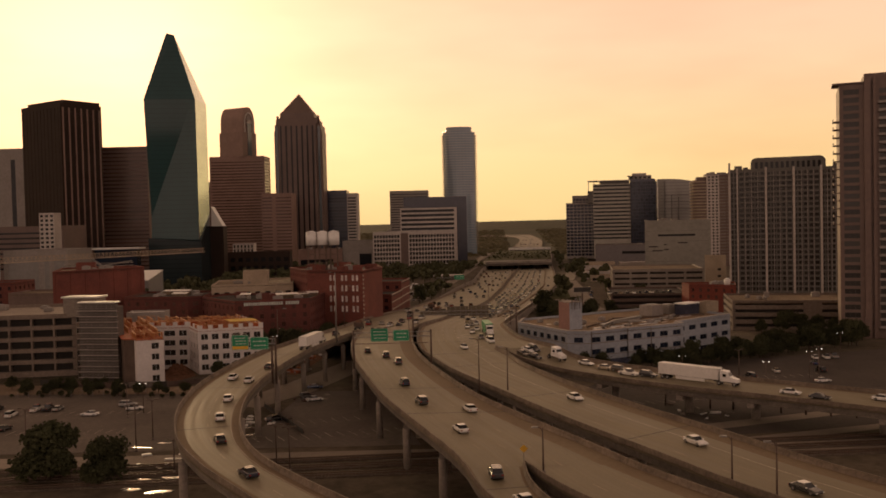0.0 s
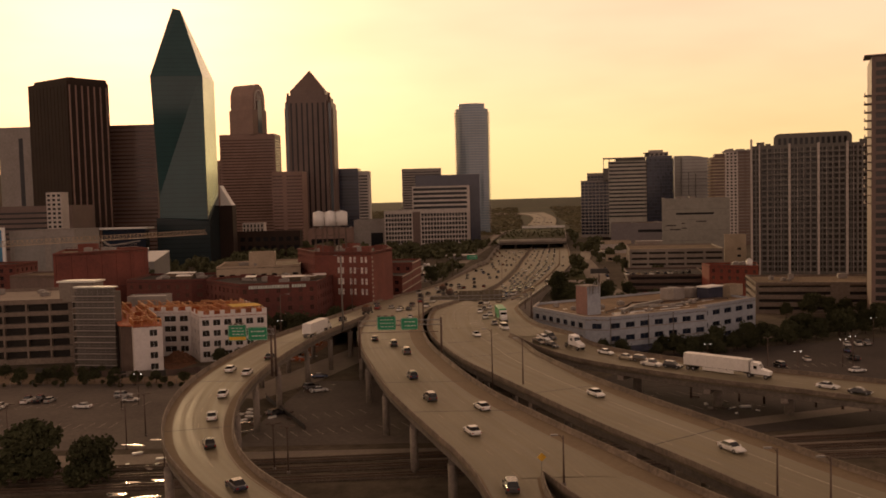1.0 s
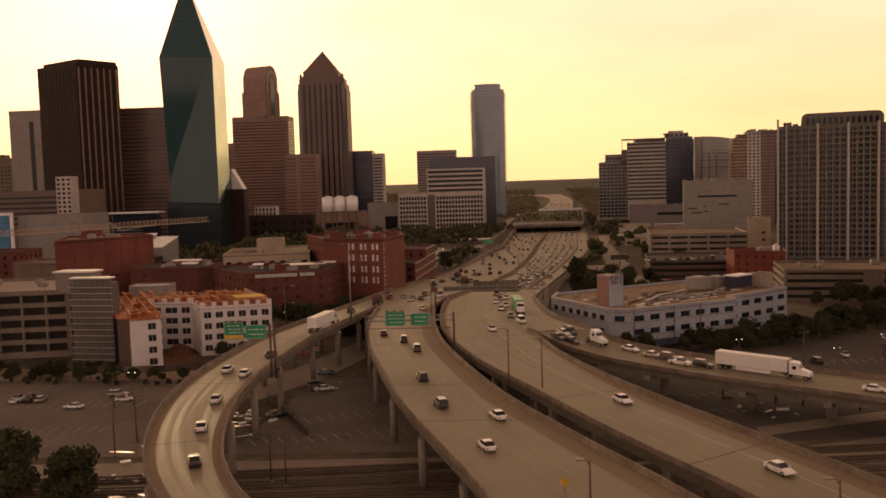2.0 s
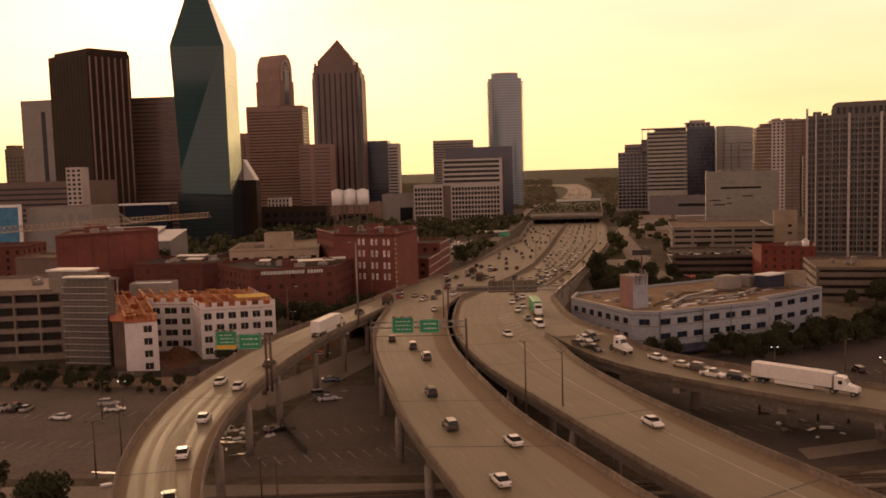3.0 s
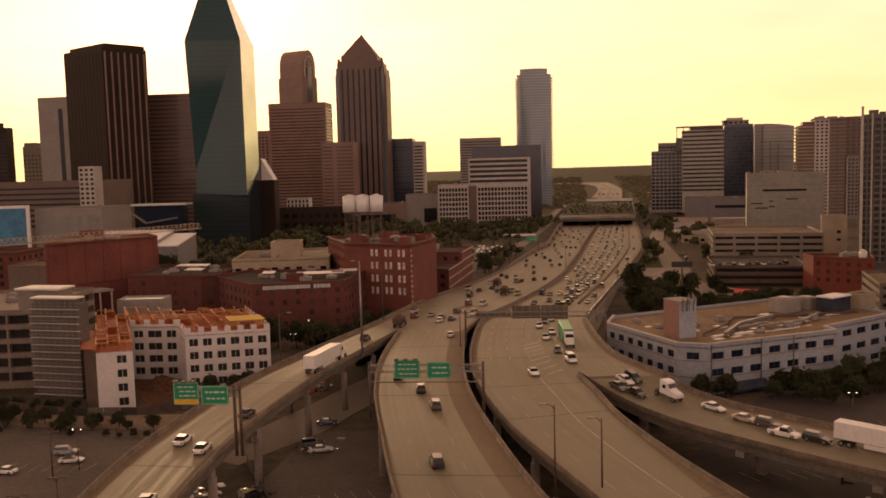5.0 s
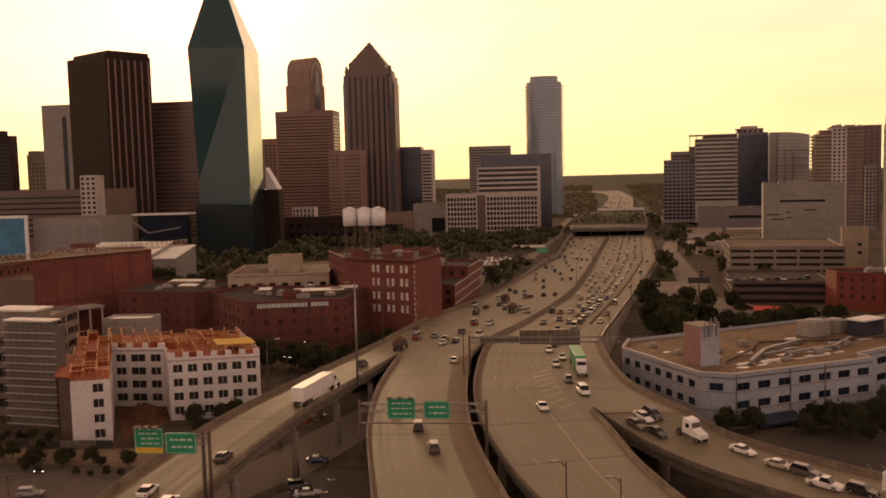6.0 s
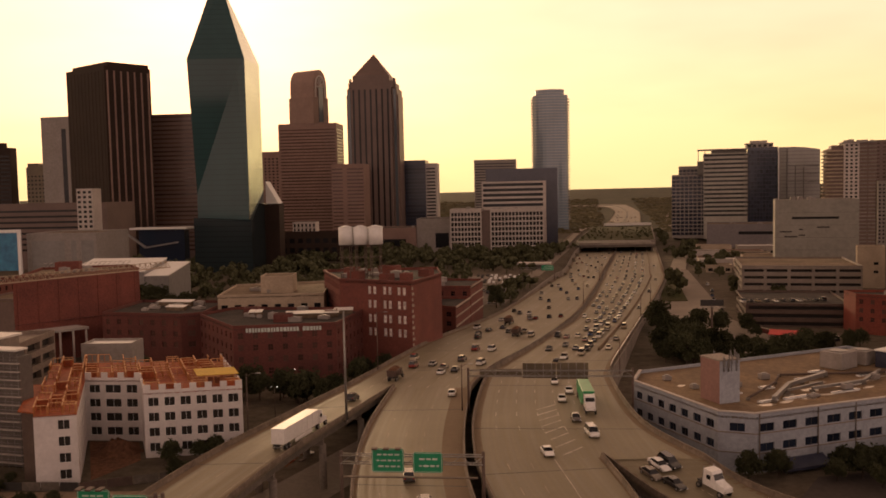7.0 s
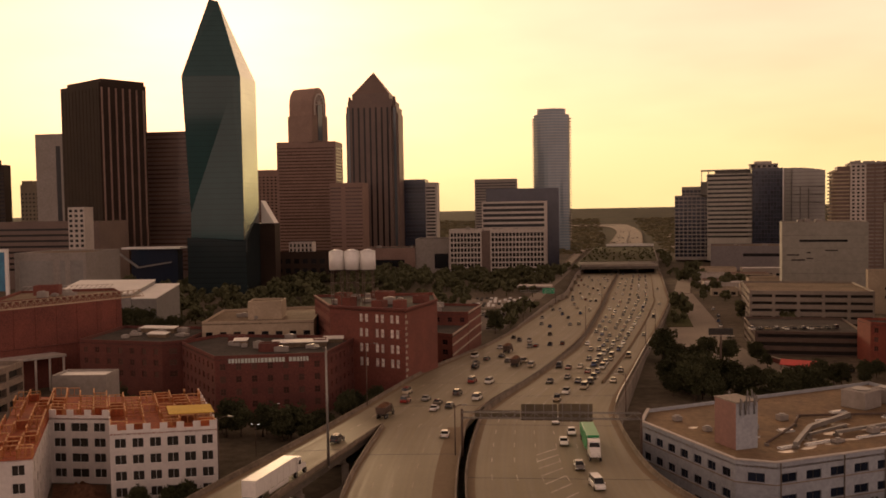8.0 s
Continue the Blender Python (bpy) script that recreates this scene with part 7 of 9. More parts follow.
    # gridded federal offices, two wings parted by a dark slot
    for x, w, n in ((-73, 29, 9), (-36, 49, 15)):
        building("office_building", "pale office block with a grid of small dark windows", "building", x, 915, 0, 0, w, 40, 41, M["pale_stone"], {"front": (cells(w, n, 0.74, 0.8), floors(8, 1.8, 4.55, 0.8, 4.0)), "right": (cells(40, 8, 0.6, 1), floors(8, 1.8, 4.55, 1.2, 3.8))}, (0, 0, 0.0), W, M["roof_tan"], 0.8, 0.6, "gridded offices")
    building("office_building", "dark recessed link between two gridded wings", "building", -44, 918, 0, 0, 8, 30, 39, M["brown_stone"], {}, parapet=0.5)
    building("office_building", "office block with white and dark horizontal bands", "building", -46, 962, 0, 0, 62, 40, 66, M["pale_stone"], {"front": ([(1.2, 59)], floors(5, 40, 4.9, 1.7, 4.5)), "right": ([(1, 39)], floors(5, 40, 4.9, 1.7, 4.5))}, (0, 0, 0.0), W)
    building("office_building", "navy glass block behind the banded offices", "building", -44, 1004, 0, 0, 72, 40, 79, M["navy"], {}, parapet=0.6)
    building("office_tower", "grey-brown slab behind the banded offices", "building", -89, 1500, 0, 0, 66, 40, 105, M["grey_stone"], {"front": ([(2, 64)], floors(22, 6, 4.3, 1.5, 3.0))}, (0, 0, 0.0), W)
    # residential glass tower with curved front
    t = thing("residential_tower", "slender pale glass residential tower with balconies", "skyscraper", pose(4, 1350, 0))
    pts = [(24.5 + 25 * math.cos(a), 16 + 14 * math.sin(a)) for a in [2 * math.pi * k / 28 for k in range(28)]]
    bm = bmesh.new()
    prism(bm, pts, 0, 188)
    part("curtain_wall", bm, M["tower_pale"], t)
    bm = bmesh.new()
    prism(bm, [(24.5 + (x - 24.5) * 0.8, 16 + (y - 16) * 0.8) for x, y in pts], 188, 196)
    part("crown", bm, M["tower_pale"], t)
    for k in range(44):
        z = 14 + k * 3.9
        bm = bmesh.new()
        box(bm, 47.5, 51.5, 10, 22, z, z + 1.2)
        part("balcony", bm, M["grey_stone"], t)
    for k in range(44):
        z = 14 + k * 3.9
        bm = bmesh.new()
        box(bm, -2.0, 1.4, 10, 22, z, z + 1.2)
        part("balcony", bm, M["grey_stone"], t)
    east_side(W)
    # far left: billboard hall and small white block
    building("event_hall", "grey hall with large pale wall panels", "building", -332, 662, 0, 2, 48, 50, 36, M["grey_stone"], {"front": ([(3, 26), (30, 34), (37, 46)], [(6, 31)])}, (0, 0, 0.2), (M["grey_stone"], M["glassy_grey"]), M["roof_tan"])
    building("apartment_building", "slim white balcony block before the dark towers", "building", -350, 762, 0, 0, 13, 14, 66, M["pale_stone"], {"front": (cells(13, 3, 0.6), floors(16, 4, 3.8, 1.2, 3.2))}, (0, 0, 0.0), W)
    building("office_building", "low brown block in front of the towers", "building", -470, 800, 0, 0, 125, 50, 55, M["brown_stone"], {"front": ([(4, 120)], floors(8, 14, 4.6, 1.5, 3.2))}, (0, 0, 0.0), W)
    b = thing("billboard", "large blue advertising billboard in a white frame", "billboard", pose(-372, 655, 0))
    bm = bmesh.new()
    box(bm, 0, 38, 0, 1.0, 12, 37)
    part("panel", bm, M["blue_board"], b, "blue printed panel")
    for x0, x1, z0, z1 in ((-1, 40, 37, 39), (38, 40, 0, 37), (-1, 0, 0, 37)):
        bm = bmesh.new()
        box(bm, x0, x1, -0.4, 1.2, z0, z1)
        part("frame_bar", bm, M["white"], b)
    b = thing("garden_wall", "low red painted wall beside the parking garage", "wall", pose(99.6, 498, -5, 0, 0, -70))
    bm = bmesh.new()
    box(bm, 0, 29, -0.3, 0.3, 0, 2.2)
    part("wall", bm, M["brick"], b)
    aw = thing("awning", "bright red sloping awning beside the low garage", "awning", pose(98, 476, -5, 0, 0, -22))
    bm = bmesh.new()
    loft(bm, [[(0, 0, 2.6), (15, 0, 2.6), (15, 0, 2.75), (0, 0, 2.75)], [(0, 4.5, 4.0), (15, 4.5, 4.0), (15, 4.5, 4.15), (0, 4.5, 4.15)]])
    bmesh.ops.recalc_face_normals(bm, faces=bm.faces)
    part("canopy", bm, M["red_paint"], aw)
    for px in (0.3, 5, 10, 14.7):
        for py, ph in ((0.2, 2.6), (4.3, 3.9)):
            bm = bmesh.new()
            tube(bm, (px, py, 0), (px, py, ph), 0.1, 0.1, 6)
            part("post", bm, M["frame"], aw)
    bm = bmesh.new()
    box(bm, -0.1, 29.1, -0.4, 0.4, 2.2, 2.4)
    part("coping", bm, M["brick_trim"], b)
    # white hall roofs and the bank's canopy
    for x, w, up in ((-237, 41.5, 2.2), (-195, 12.6, 0.0)):
        h = thing("exhibition_hall", "hall with a bright white pitched roof", "building", pose(x, 541, 0), "white roofed halls")
        bm = bmesh.new()
        lo = [bm.verts.new(c) for c in ((0, 0, 0), (w, 0, 0), (w, 28.5, 0), (0, 28.5, 0))]
        hi = [bm.verts.new(c) for c in ((0, 0, 18.2 + up), (w, 0, 18.2 + up), (w, 28.5, 22.7 + up), (0, 28.5, 22.7 + up))]
        for i in range(4):
            bm.faces.new((lo[i], lo[(i + 1) % 4], hi[(i + 1) % 4], hi[i]))
        bm.faces.new(hi)
        part("wall", bm, M["glassy_grey"], h)
        bm = bmesh.new()
        loft(bm, [[(-0.3, y, z + up), (w + 0.1, y, z + up), (w + 0.1, y, z + up + 0.5), (-0.3, y, z + up + 0.5)] for y, z in ((-0.6, 18.15), (29, 22.82))])
        part("roof", bm, M["roof_white"], h)
    k = thing("entrance_canopy", "white angular canopy over a glazed entrance hall", "canopy", pose(-319, 788, 0))
    bm = bmesh.new()
    box(bm, 0, 48, -4, 12, 32.4, 33.8)
    part("roof_slab", bm, M["white"], k)
    bm = bmesh.new()
    beam(bm, (-2, -3, 29), (13, -3, 18), 1.6)
    beam(bm, (13, -3, 18), (40, -3, 22), 1.2)
    part("strut", bm, M["steel"], k)
    bm = bmesh.new()
    box(bm, 6, 44, 0, 10, 0, 32.4)
    part("glazed_hall", bm, M["glass_blue"], k)


M["base_glass"] = striped("dark base curtain wall", (0.016, 0.026, 0.030), (0.010, 0.016, 0.019), 2, 3.9, 0.16, 0.12, 0.25, 0.12)
M["tower_pale"] = striped("pale glass cladding", (0.16, 0.21, 0.26), (0.27, 0.29, 0.31), 2, 3.9, 0.2, 0.12, 0.9, 0.1)
M["glassy_grey"] = surface("grey metal cladding", (0.24, 0.23, 0.22), (0.20, 0.19, 0.18), 0.35, 0.05, 0.4, relief=0)
towers()



# ---------------------------------------------------------------- overbridges in the cutting
def overbridge(y, z, depth, label, half=60, x=85, mat="concrete", rise=1.2):
    b = thing("overbridge", label, "bridge", pose(x, y, 0), kind="structure")
    bm = bmesh.new()
    box(bm, -half, half, 0, depth, z - 3.2, z)
    part("deck", bm, M["dark_concrete"], b)
    bm = bmesh.new()
    box(bm, -half, half, -0.3, 0.0, z - 0.9, z + rise)
    part("parapet", bm, M[mat], b)
    for k in (-0.95 * half, -0.5 * half, 0, 0.5 * half, 0.95 * half):
        bm = bmesh.new()
        box(bm, k - 0.7, k + 0.7, 10, depth - 1, -7, z - 3.2)
        part("pier", bm, M["dark_concrete"], b)


def filling_canopy(x, y, w, d, h):
    c = thing("canopy", "pale flat canopy roof on slim posts beside the freeway", "canopy", pose(x, y, 0, 0, 0, -6))
    bm = bmesh.new()
    box(bm, 0, w, 0, d, h - 0.9, h)
    part("roof", bm, M["pale_stone"], c)
    for i in range(4):
        for py in (1.5, d - 1.5):
            bm = bmesh.new()
            tube(bm, (1.5 + i * (w - 3) / 3, py, 0), (1.5 + i * (w - 3) / 3, py, h - 0.9), 0.2, 0.2, 8)
            part("post", bm, M["dark_concrete"], c)
    bm = bmesh.new()
    box(bm, 2, w - 2, d - 4.5, d - 0.8, 0, h - 0.9)
    part("kiosk", bm, M["brown_stone"], c, "brown recessed kiosk")


filling_canopy(-9, 750, 24, 14, 4.4)
overbridge(968, 3.6, 60, "concrete street bridge across the cutting", 36, 83.5)
# pale parapet whitened and raised to imitate sun falling on it
overbridge(1345, 5.4, 14, "pale street bridge with sunlit-white parapet over the distant freeway", 32, 133, "roof_white", 2.6)
PARK = [(48, 1030), (128, 1030), (164, 1336), (84, 1336)]


def park_deck():
    """A planted park laid over the freeway, between the two street bridges."""
    d = thing("park_deck", "planted park deck laid over the sunken freeway", "bridge", pose(0, 0, 0), kind="structure")
    bm = bmesh.new()
    prism(bm, PARK, 1.4, 3.5)
    part("deck", bm, M["concrete"], d)
    bm = bmesh.new()
    prism(bm, [(49, 1031), (127, 1031), (163, 1335), (85, 1335)], 3.51, 3.9)
    part("lawn", bm, M["grass"], d, "dry lawn")
    for x0, x1 in ((0.0, 0.015), (0.985, 1.0)):
        bm = bmesh.new()
        prism(bm, [(48 + 80 * x0, 1030), (48 + 80 * x1, 1030), (84 + 80 * x1, 1336), (84 + 80 * x0, 1336)], -6, 1.39)
        part("wall", bm, M["dark_concrete"], d)


park_deck()

# ---------------------------------------------------------------- vehicles
def body_ring(y, w, z0, z1):
    h = w / 2
    return [(-h * 0.92, y, z0), (h * 0.92, y, z0), (h, y, z0 + (z1 - z0) * 0.45), (h * 0.93, y, z1), (-h * 0.93, y, z1), (-h, y, z0 + (z1 - z0) * 0.45)]


def wheel(parent, x, y, r, w=0.22, rim=True):
    bm = bmesh.new()
    tube(bm, (x - w / 2, y, r), (x + w / 2, y, r), r, r, 14)
    t = part("wheel", bm, M["rubber"], parent)
    if not rim:
        return
    bm = bmesh.new()
    s = 1 if x > 0 else -1
    tube(bm, (x + s * (w / 2 - 0.02), y, r), (x + s * (w / 2 + 0.015), y, r), r * 0.62, r * 0.5, 10)
    part("rim", bm, M["rim"], t)


def car_model(label, kind, mat, detail=True):
    """A car that faces +y. kind: sedan, suv, pickup or van."""
    spec = {"sedan": (4.8, 1.82, 0.92, 1.44), "suv": (4.8, 1.92, 1.08, 1.78), "pickup": (5.7, 1.98, 1.12, 1.86), "van": (5.2, 2.0, 1.15, 2.0)}[kind]
    ln, w, belt, roof = spec
    h = ln / 2
    c = thing("car" if kind in ("sedan", "suv") else "pickup_truck" if kind == "pickup" else "van", label, "car" if kind != "pickup" else "pickup truck", None, "traffic")
    bm = bmesh.new()
    hood = belt - 0.06
    rear = belt if kind != "pickup" else belt - 0.05
    loft(bm, [body_ring(-h, w * 0.86, 0.42, rear - 0.12), body_ring(-h + 0.18, w * 0.97, 0.28, rear), body_ring(-h * 0.35, w, 0.24, belt), body_ring(h * 0.25, w, 0.24, belt),
              body_ring(h * 0.55, w * 0.99, 0.24, hood), body_ring(h - 0.25, w * 0.94, 0.28, hood - 0.14), body_ring(h, w * 0.8, 0.42, hood - 0.3)])
    bmesh.ops.bevel(bm, geom=[e for e in bm.edges], offset=0.035, segments=1, affect="EDGES")
    part("body", bm, mat, c)
    ya, yb, yc, yd = {"sedan": (-h * 0.78, -h * 0.42, h * 0.12, h * 0.42), "suv": (-h * 0.96, -h * 0.82, h * 0.15, h * 0.42), "pickup": (-h * 0.22, -h * 0.16, h * 0.22, h * 0.45), "van": (-h * 0.97, -h * 0.9, h * 0.35, h * 0.62)}[kind]
    gw, rw = w * 0.88, w * 0.72
    bm = bmesh.new()
    lo = [bm.verts.new(p) for p in ((-gw / 2, ya, belt - 0.03), (gw / 2, ya, belt - 0.03), (gw / 2, yd, belt - 0.05), (-gw / 2, yd, belt - 0.05))]
    hi = [bm.verts.new(p) for p in ((-rw / 2, yb, roof - 0.05), (rw / 2, yb, roof - 0.05), (rw / 2, yc, roof - 0.05), (-rw / 2, yc, roof - 0.05))]
    for i in range(4):
        bm.faces.new((lo[i], lo[(i + 1) % 4], hi[(i + 1) % 4], hi[i]))
    bm.faces.new(hi)
    bm.faces.new(lo[::-1])
    part("window_glass", bm, M["car_glass"], c, "dark glazing")
    bm = bmesh.new()
    box(bm, -rw / 2 - 0.03, rw / 2 + 0.03, yb - 0.02, yc + 0.02, roof - 0.05, roof)
    bmesh.ops.bevel(bm, geom=bm.edges[:], offset=0.02, segments=1, affect="EDGES")
    part("roof_panel", bm, mat, c)
    for sx in (-1, 1):
        for yy in (-h * 0.62, h * 0.62):
            wheel(c, sx * (w / 2 - 0.12), yy, 0.34 if kind == "sedan" else 0.39, 0.22, detail)
        if not detail:
            continue
        bm = bmesh.new()
        box(bm, sx * w * 0.36 - 0.17, sx * w * 0.36 + 0.17, h - 0.1, h + 0.02, hood - 0.42, hood - 0.27)
        part("headlight", bm, M["lamp_clear"], c)
        bm = bmesh.new()
        box(bm, sx * w * 0.37 - 0.14, sx * w * 0.37 + 0.14, -h - 0.02, -h + 0.1, rear - 0.34, rear - 0.14)
        part("tail_light", bm, M["lamp_red"], c)
        bm = bmesh.new()
        box(bm, sx * (w / 2 + 0.02) - 0.1, sx * (w / 2 + 0.02) + 0.1, yd - 0.25, yd - 0.1, belt - 0.02, belt + 0.13)
        part("mirror", bm, mat, c)
    if kind == "pickup":
        bm = bmesh.new()
        box(bm, -w * 0.42, w * 0.42, -h + 0.12, ya - 0.1, belt - 0.45, belt - 0.02)
        bmesh.ops.delete(bm, geom=[f for f in bm.faces if f.normal.z > 0.9], context="FACES_ONLY")
        part("cargo_bed", bm, M["chassis"], c)
    return c


def semi_model(label, mat, with_trailer=True):
    """Tractor and box trailer, facing +y; the origin lies under the trailer's middle."""
    c = thing("semi_truck", label, "truck", None, "trucks")
    y0 = 8.4 if with_trailer else -2.0
    if with_trailer:
        bm = bmesh.new()
        box(bm, -1.3, 1.3, -8.1, 8.1, 1.25, 4.1)
        bmesh.ops.bevel(bm, geom=bm.edges[:], offset=0.05, segments=1, affect="EDGES")
        part("trailer_box", bm, mat, c)
        for k in range(7):
            for s in (-1, 1):
                bm = bmesh.new()
                box(bm, s * 1.31 - 0.02, s * 1.31 + 0.02, -7.5 + 2.5 * k - 0.04, -7.5 + 2.5 * k + 0.04, 1.3, 4.05)
                part("side_post", bm, mat, c)
        bm = bmesh.new()
        box(bm, -0.5, 0.5, -8.0, 8.0, 0.95, 1.24)
        part("chassis", bm, M["chassis"], c)
        for s in (-1, 1):
            bm = bmesh.new()
            box(bm, s * 1.28 - 0.02, s * 1.28 + 0.02, -3.2, 4.6, 0.45, 1.2)
            part("side_skirt", bm, mat, c)
        for yy in (-6.9, -5.6):
            for s in (-1, 1):
                wheel(c, s * 1.05, yy, 0.5, 0.5)
        bm = bmesh.new()
        box(bm, -1.1, 1.1, -8.2, -8.12, 0.6, 0.8)
        part("bumper", bm, M["steel"], c)
    bm = bmesh.new()
    loft(bm, [[(-1.2, y0, 1.0), (1.2, y0, 1.0), (1.2, y0, 3.7), (-1.2, y0, 3.7)], [(-1.2, y0 + 1.7, 1.0), (1.2, y0 + 1.7, 1.0), (1.15, y0 + 1.7, 3.6), (-1.15, y0 + 1.7, 3.6)],
              [(-1.2, y0 + 2.6, 1.0), (1.2, y0 + 2.6, 1.0), (1.05, y0 + 2.6, 2.2), (-1.05, y0 + 2.6, 2.2)], [(-1.1, y0 + 4.5, 0.9), (1.1, y0 + 4.5, 0.9), (0.9, y0 + 4.5, 1.75), (-0.9, y0 + 4.5, 1.75)]])
    bmesh.ops.bevel(bm, geom=bm.edges[:], offset=0.07, segments=2, affect="EDGES")
    part("cab", bm, M["car_white"], c, "white tractor cab")
    bm = bmesh.new()
    loft(bm, [[(-0.98, y0 + 1.86, 2.35), (0.98, y0 + 1.86, 2.35), (0.96, y0 + 1.78, 3.2), (-0.96, y0 + 1.78, 3.2)], [(-1.02, y0 + 2.5, 2.35), (1.02, y0 + 2.5, 2.35), (0.98, y0 + 2.02, 3.2), (-0.98, y0 + 2.02, 3.2)]])
    part("windscreen", bm, M["car_glass"], c)
    for s in (-1, 1):
        bm = bmesh.new()
        box(bm, s * 1.2 - 0.03, s * 1.2 + 0.03, y0 + 0.8, y0 + 1.6, 2.2, 2.9)
        part("side_window", bm, M["car_glass"], c)
        for yy in (y0 - 0.2, y0 + 3.7) if with_trailer else (y0 - 0.8, y0 + 3.7):
            wheel(c, s * 1.0, yy, 0.52, 0.4)
        bm = bmesh.new()
        tube(bm, (s * 1.15, y0 + 0.0, 1.0), (s * 1.15, y0 + 0.0, 4.0), 0.08, 0.08, 8)
        part("exhaust_stack", bm, M["steel"], c)
        bm = bmesh.new()
        box(bm, s * 0.75 - 0.18, s * 0.75 + 0.18, y0 + 4.42, y0 + 4.54, 1.1, 1.35)
        part("headlight", bm, M["lamp_clear"], c)
    bm = bmesh.new()
    box(bm, -0.45, 0.45, y0 - 1.8, y0 + 4.2, 0.7, 1.0)
    part("frame_rail", bm, M["chassis"], c)
    return c


def dump_truck(label):
    """A dark tipper that faces +y: cab, hood, raised bed with ribs, load and three axles."""
    c = thing("dump_truck", label, "truck", None, "trucks")
    bm = bmesh.new()
    loft(bm, [[(-1.15, 1.5, 0.9), (1.15, 1.5, 0.9), (1.1, 1.5, 2.9), (-1.1, 1.5, 2.9)], [(-1.15, 2.8, 0.9), (1.15, 2.8, 0.9), (1.05, 2.6, 2.8), (-1.05, 2.6, 2.8)],
              [(-1.1, 3.1, 0.9), (1.1, 3.1, 0.9), (0.95, 3.1, 1.9), (-0.95, 3.1, 1.9)], [(-1.0, 4.4, 0.8), (1.0, 4.4, 0.8), (0.85, 4.4, 1.6), (-0.85, 4.4, 1.6)]])
    bmesh.ops.bevel(bm, geom=bm.edges[:], offset=0.06, segments=1, affect="EDGES")
    part("cab", bm, M["car_dark"], c)
    bm = bmesh.new()
    loft(bm, [[(-1.15, -4.2, 1.3), (1.15, -4.2, 1.3), (1.25, -4.4, 2.9), (-1.25, -4.4, 2.9)], [(-1.15, 1.2, 1.3), (1.15, 1.2, 1.3), (1.25, 1.3, 3.0), (-1.25, 1.3, 3.0)]])
    part("dump_bed", bm, M["rust_steel"], c, "brown steel bed")
    bm = bmesh.new()
    loft(bm, [[(-1.1, -4.2, 2.9), (1.1, -4.2, 2.9), (0.5, -3.0, 3.5), (-0.5, -3.0, 3.5)], [(-1.1, 1.1, 2.95), (1.1, 1.1, 2.95), (0.5, 0.2, 3.6), (-0.5, 0.2, 3.6)]])
    part("load", bm, M["dirt"], c, "heaped earth load")
    for k in range(5):
        for sx in (-1, 1):
            bm = bmesh.new()
            box(bm, sx * 1.24 - 0.05, sx * 1.24 + 0.05, -3.9 + 1.15 * k, -3.75 + 1.15 * k, 1.35, 2.85)
            part("bed_rib", bm, M["rust_steel"], c)
    bm = bmesh.new()
    box(bm, -0.45, 0.45, -4.0, 4.2, 0.75, 1.28)
    part("frame_rail", bm, M["chassis"], c)
    for sx in (-1, 1):
        for y in (-3.2, -1.9, 3.4):
            wheel(c, sx * 0.98, y, 0.52, 0.42)
    return c


MODELS = [car_model("sedan in city traffic with dark windows", "sedan", M["car"]), car_model("sport utility car in traffic with dark windows", "suv", M["car"]),
          car_model("pickup truck in traffic with open cargo bed", "pickup", M["car"]), car_model("white sedan in freeway traffic", "sedan", M["car_white"]),
          car_model("white passenger van in freeway traffic", "van", M["car_white"]), car_model("dark sedan in freeway traffic", "sedan", M["car_dark"]), car_model("dark sport utility car in freeway traffic", "suv", M["car_dark"])]
FAR = [car_model("dark sedan in slow dense traffic", "sedan", M["car_dark"], False), car_model("sedan in slow dense traffic", "sedan", M["car"], False),  car_model("sport utility car in slow dense traffic", "suv", M["car"], False),
       car_model("van in slow dense traffic", "van", M["car"], False)]
SEMI = {"white": semi_model("white box semi trailer truck with white tractor", M["trailer"]), "green": semi_model("semi truck with bright green box trailer", M["trailer_green"]),
        "bob": semi_model("white tractor unit without a trailer", M["trailer"], False), "dark": dump_truck("dark dump truck with a brown loaded bed")}
def distant_car(label, tall, mat):
    """A car in the far jam: body, glazing, roof and dark running gear."""
    c = thing("car", label, "car", None, "far traffic")
    h, belt, roof = 2.35, 1.05 if tall else 0.92, 1.78 if tall else 1.45
    bm = bmesh.new()
    loft(bm, [body_ring(-h, 1.6, 0.42, belt - 0.1), body_ring(-h * 0.5, 1.85, 0.3, belt), body_ring(h * 0.5, 1.85, 0.3, belt - 0.05), body_ring(h, 1.55, 0.42, belt - 0.3)])
    part("body", bm, mat, c)
    a = -h * 0.9 if tall else -h * 0.7
    bm = bmesh.new()
    loft(bm, [[(-0.8, a, belt - 0.04), (0.8, a, belt - 0.04), (0.66, a + 0.35, roof - 0.06), (-0.66, a + 0.35, roof - 0.06)], [(-0.8, h * 0.45, belt - 0.06), (0.8, h * 0.45, belt - 0.06), (0.66, h * 0.12, roof - 0.06), (-0.66, h * 0.12, roof - 0.06)]])
    part("window_glass", bm, M["car_glass"], c)
    bm = bmesh.new()
    box(bm, -0.7, 0.7, a + 0.3, h * 0.14, roof - 0.06, roof)
    part("roof_panel", bm, mat, c)
    bm = bmesh.new()
    box(bm, -0.85, 0.85, -h * 0.8, h * 0.8, 0.0, 0.42)
    part("running_gear", bm, M["rubber"], c)
    return c


DISTANT = [distant_car("distant dark sedan in the freeway jam", False, M["car_dark"]), distant_car("distant sedan in the freeway jam", False, M["car"]), distant_car("distant sport utility car in the freeway jam", True, M["car"])]
USED = set()


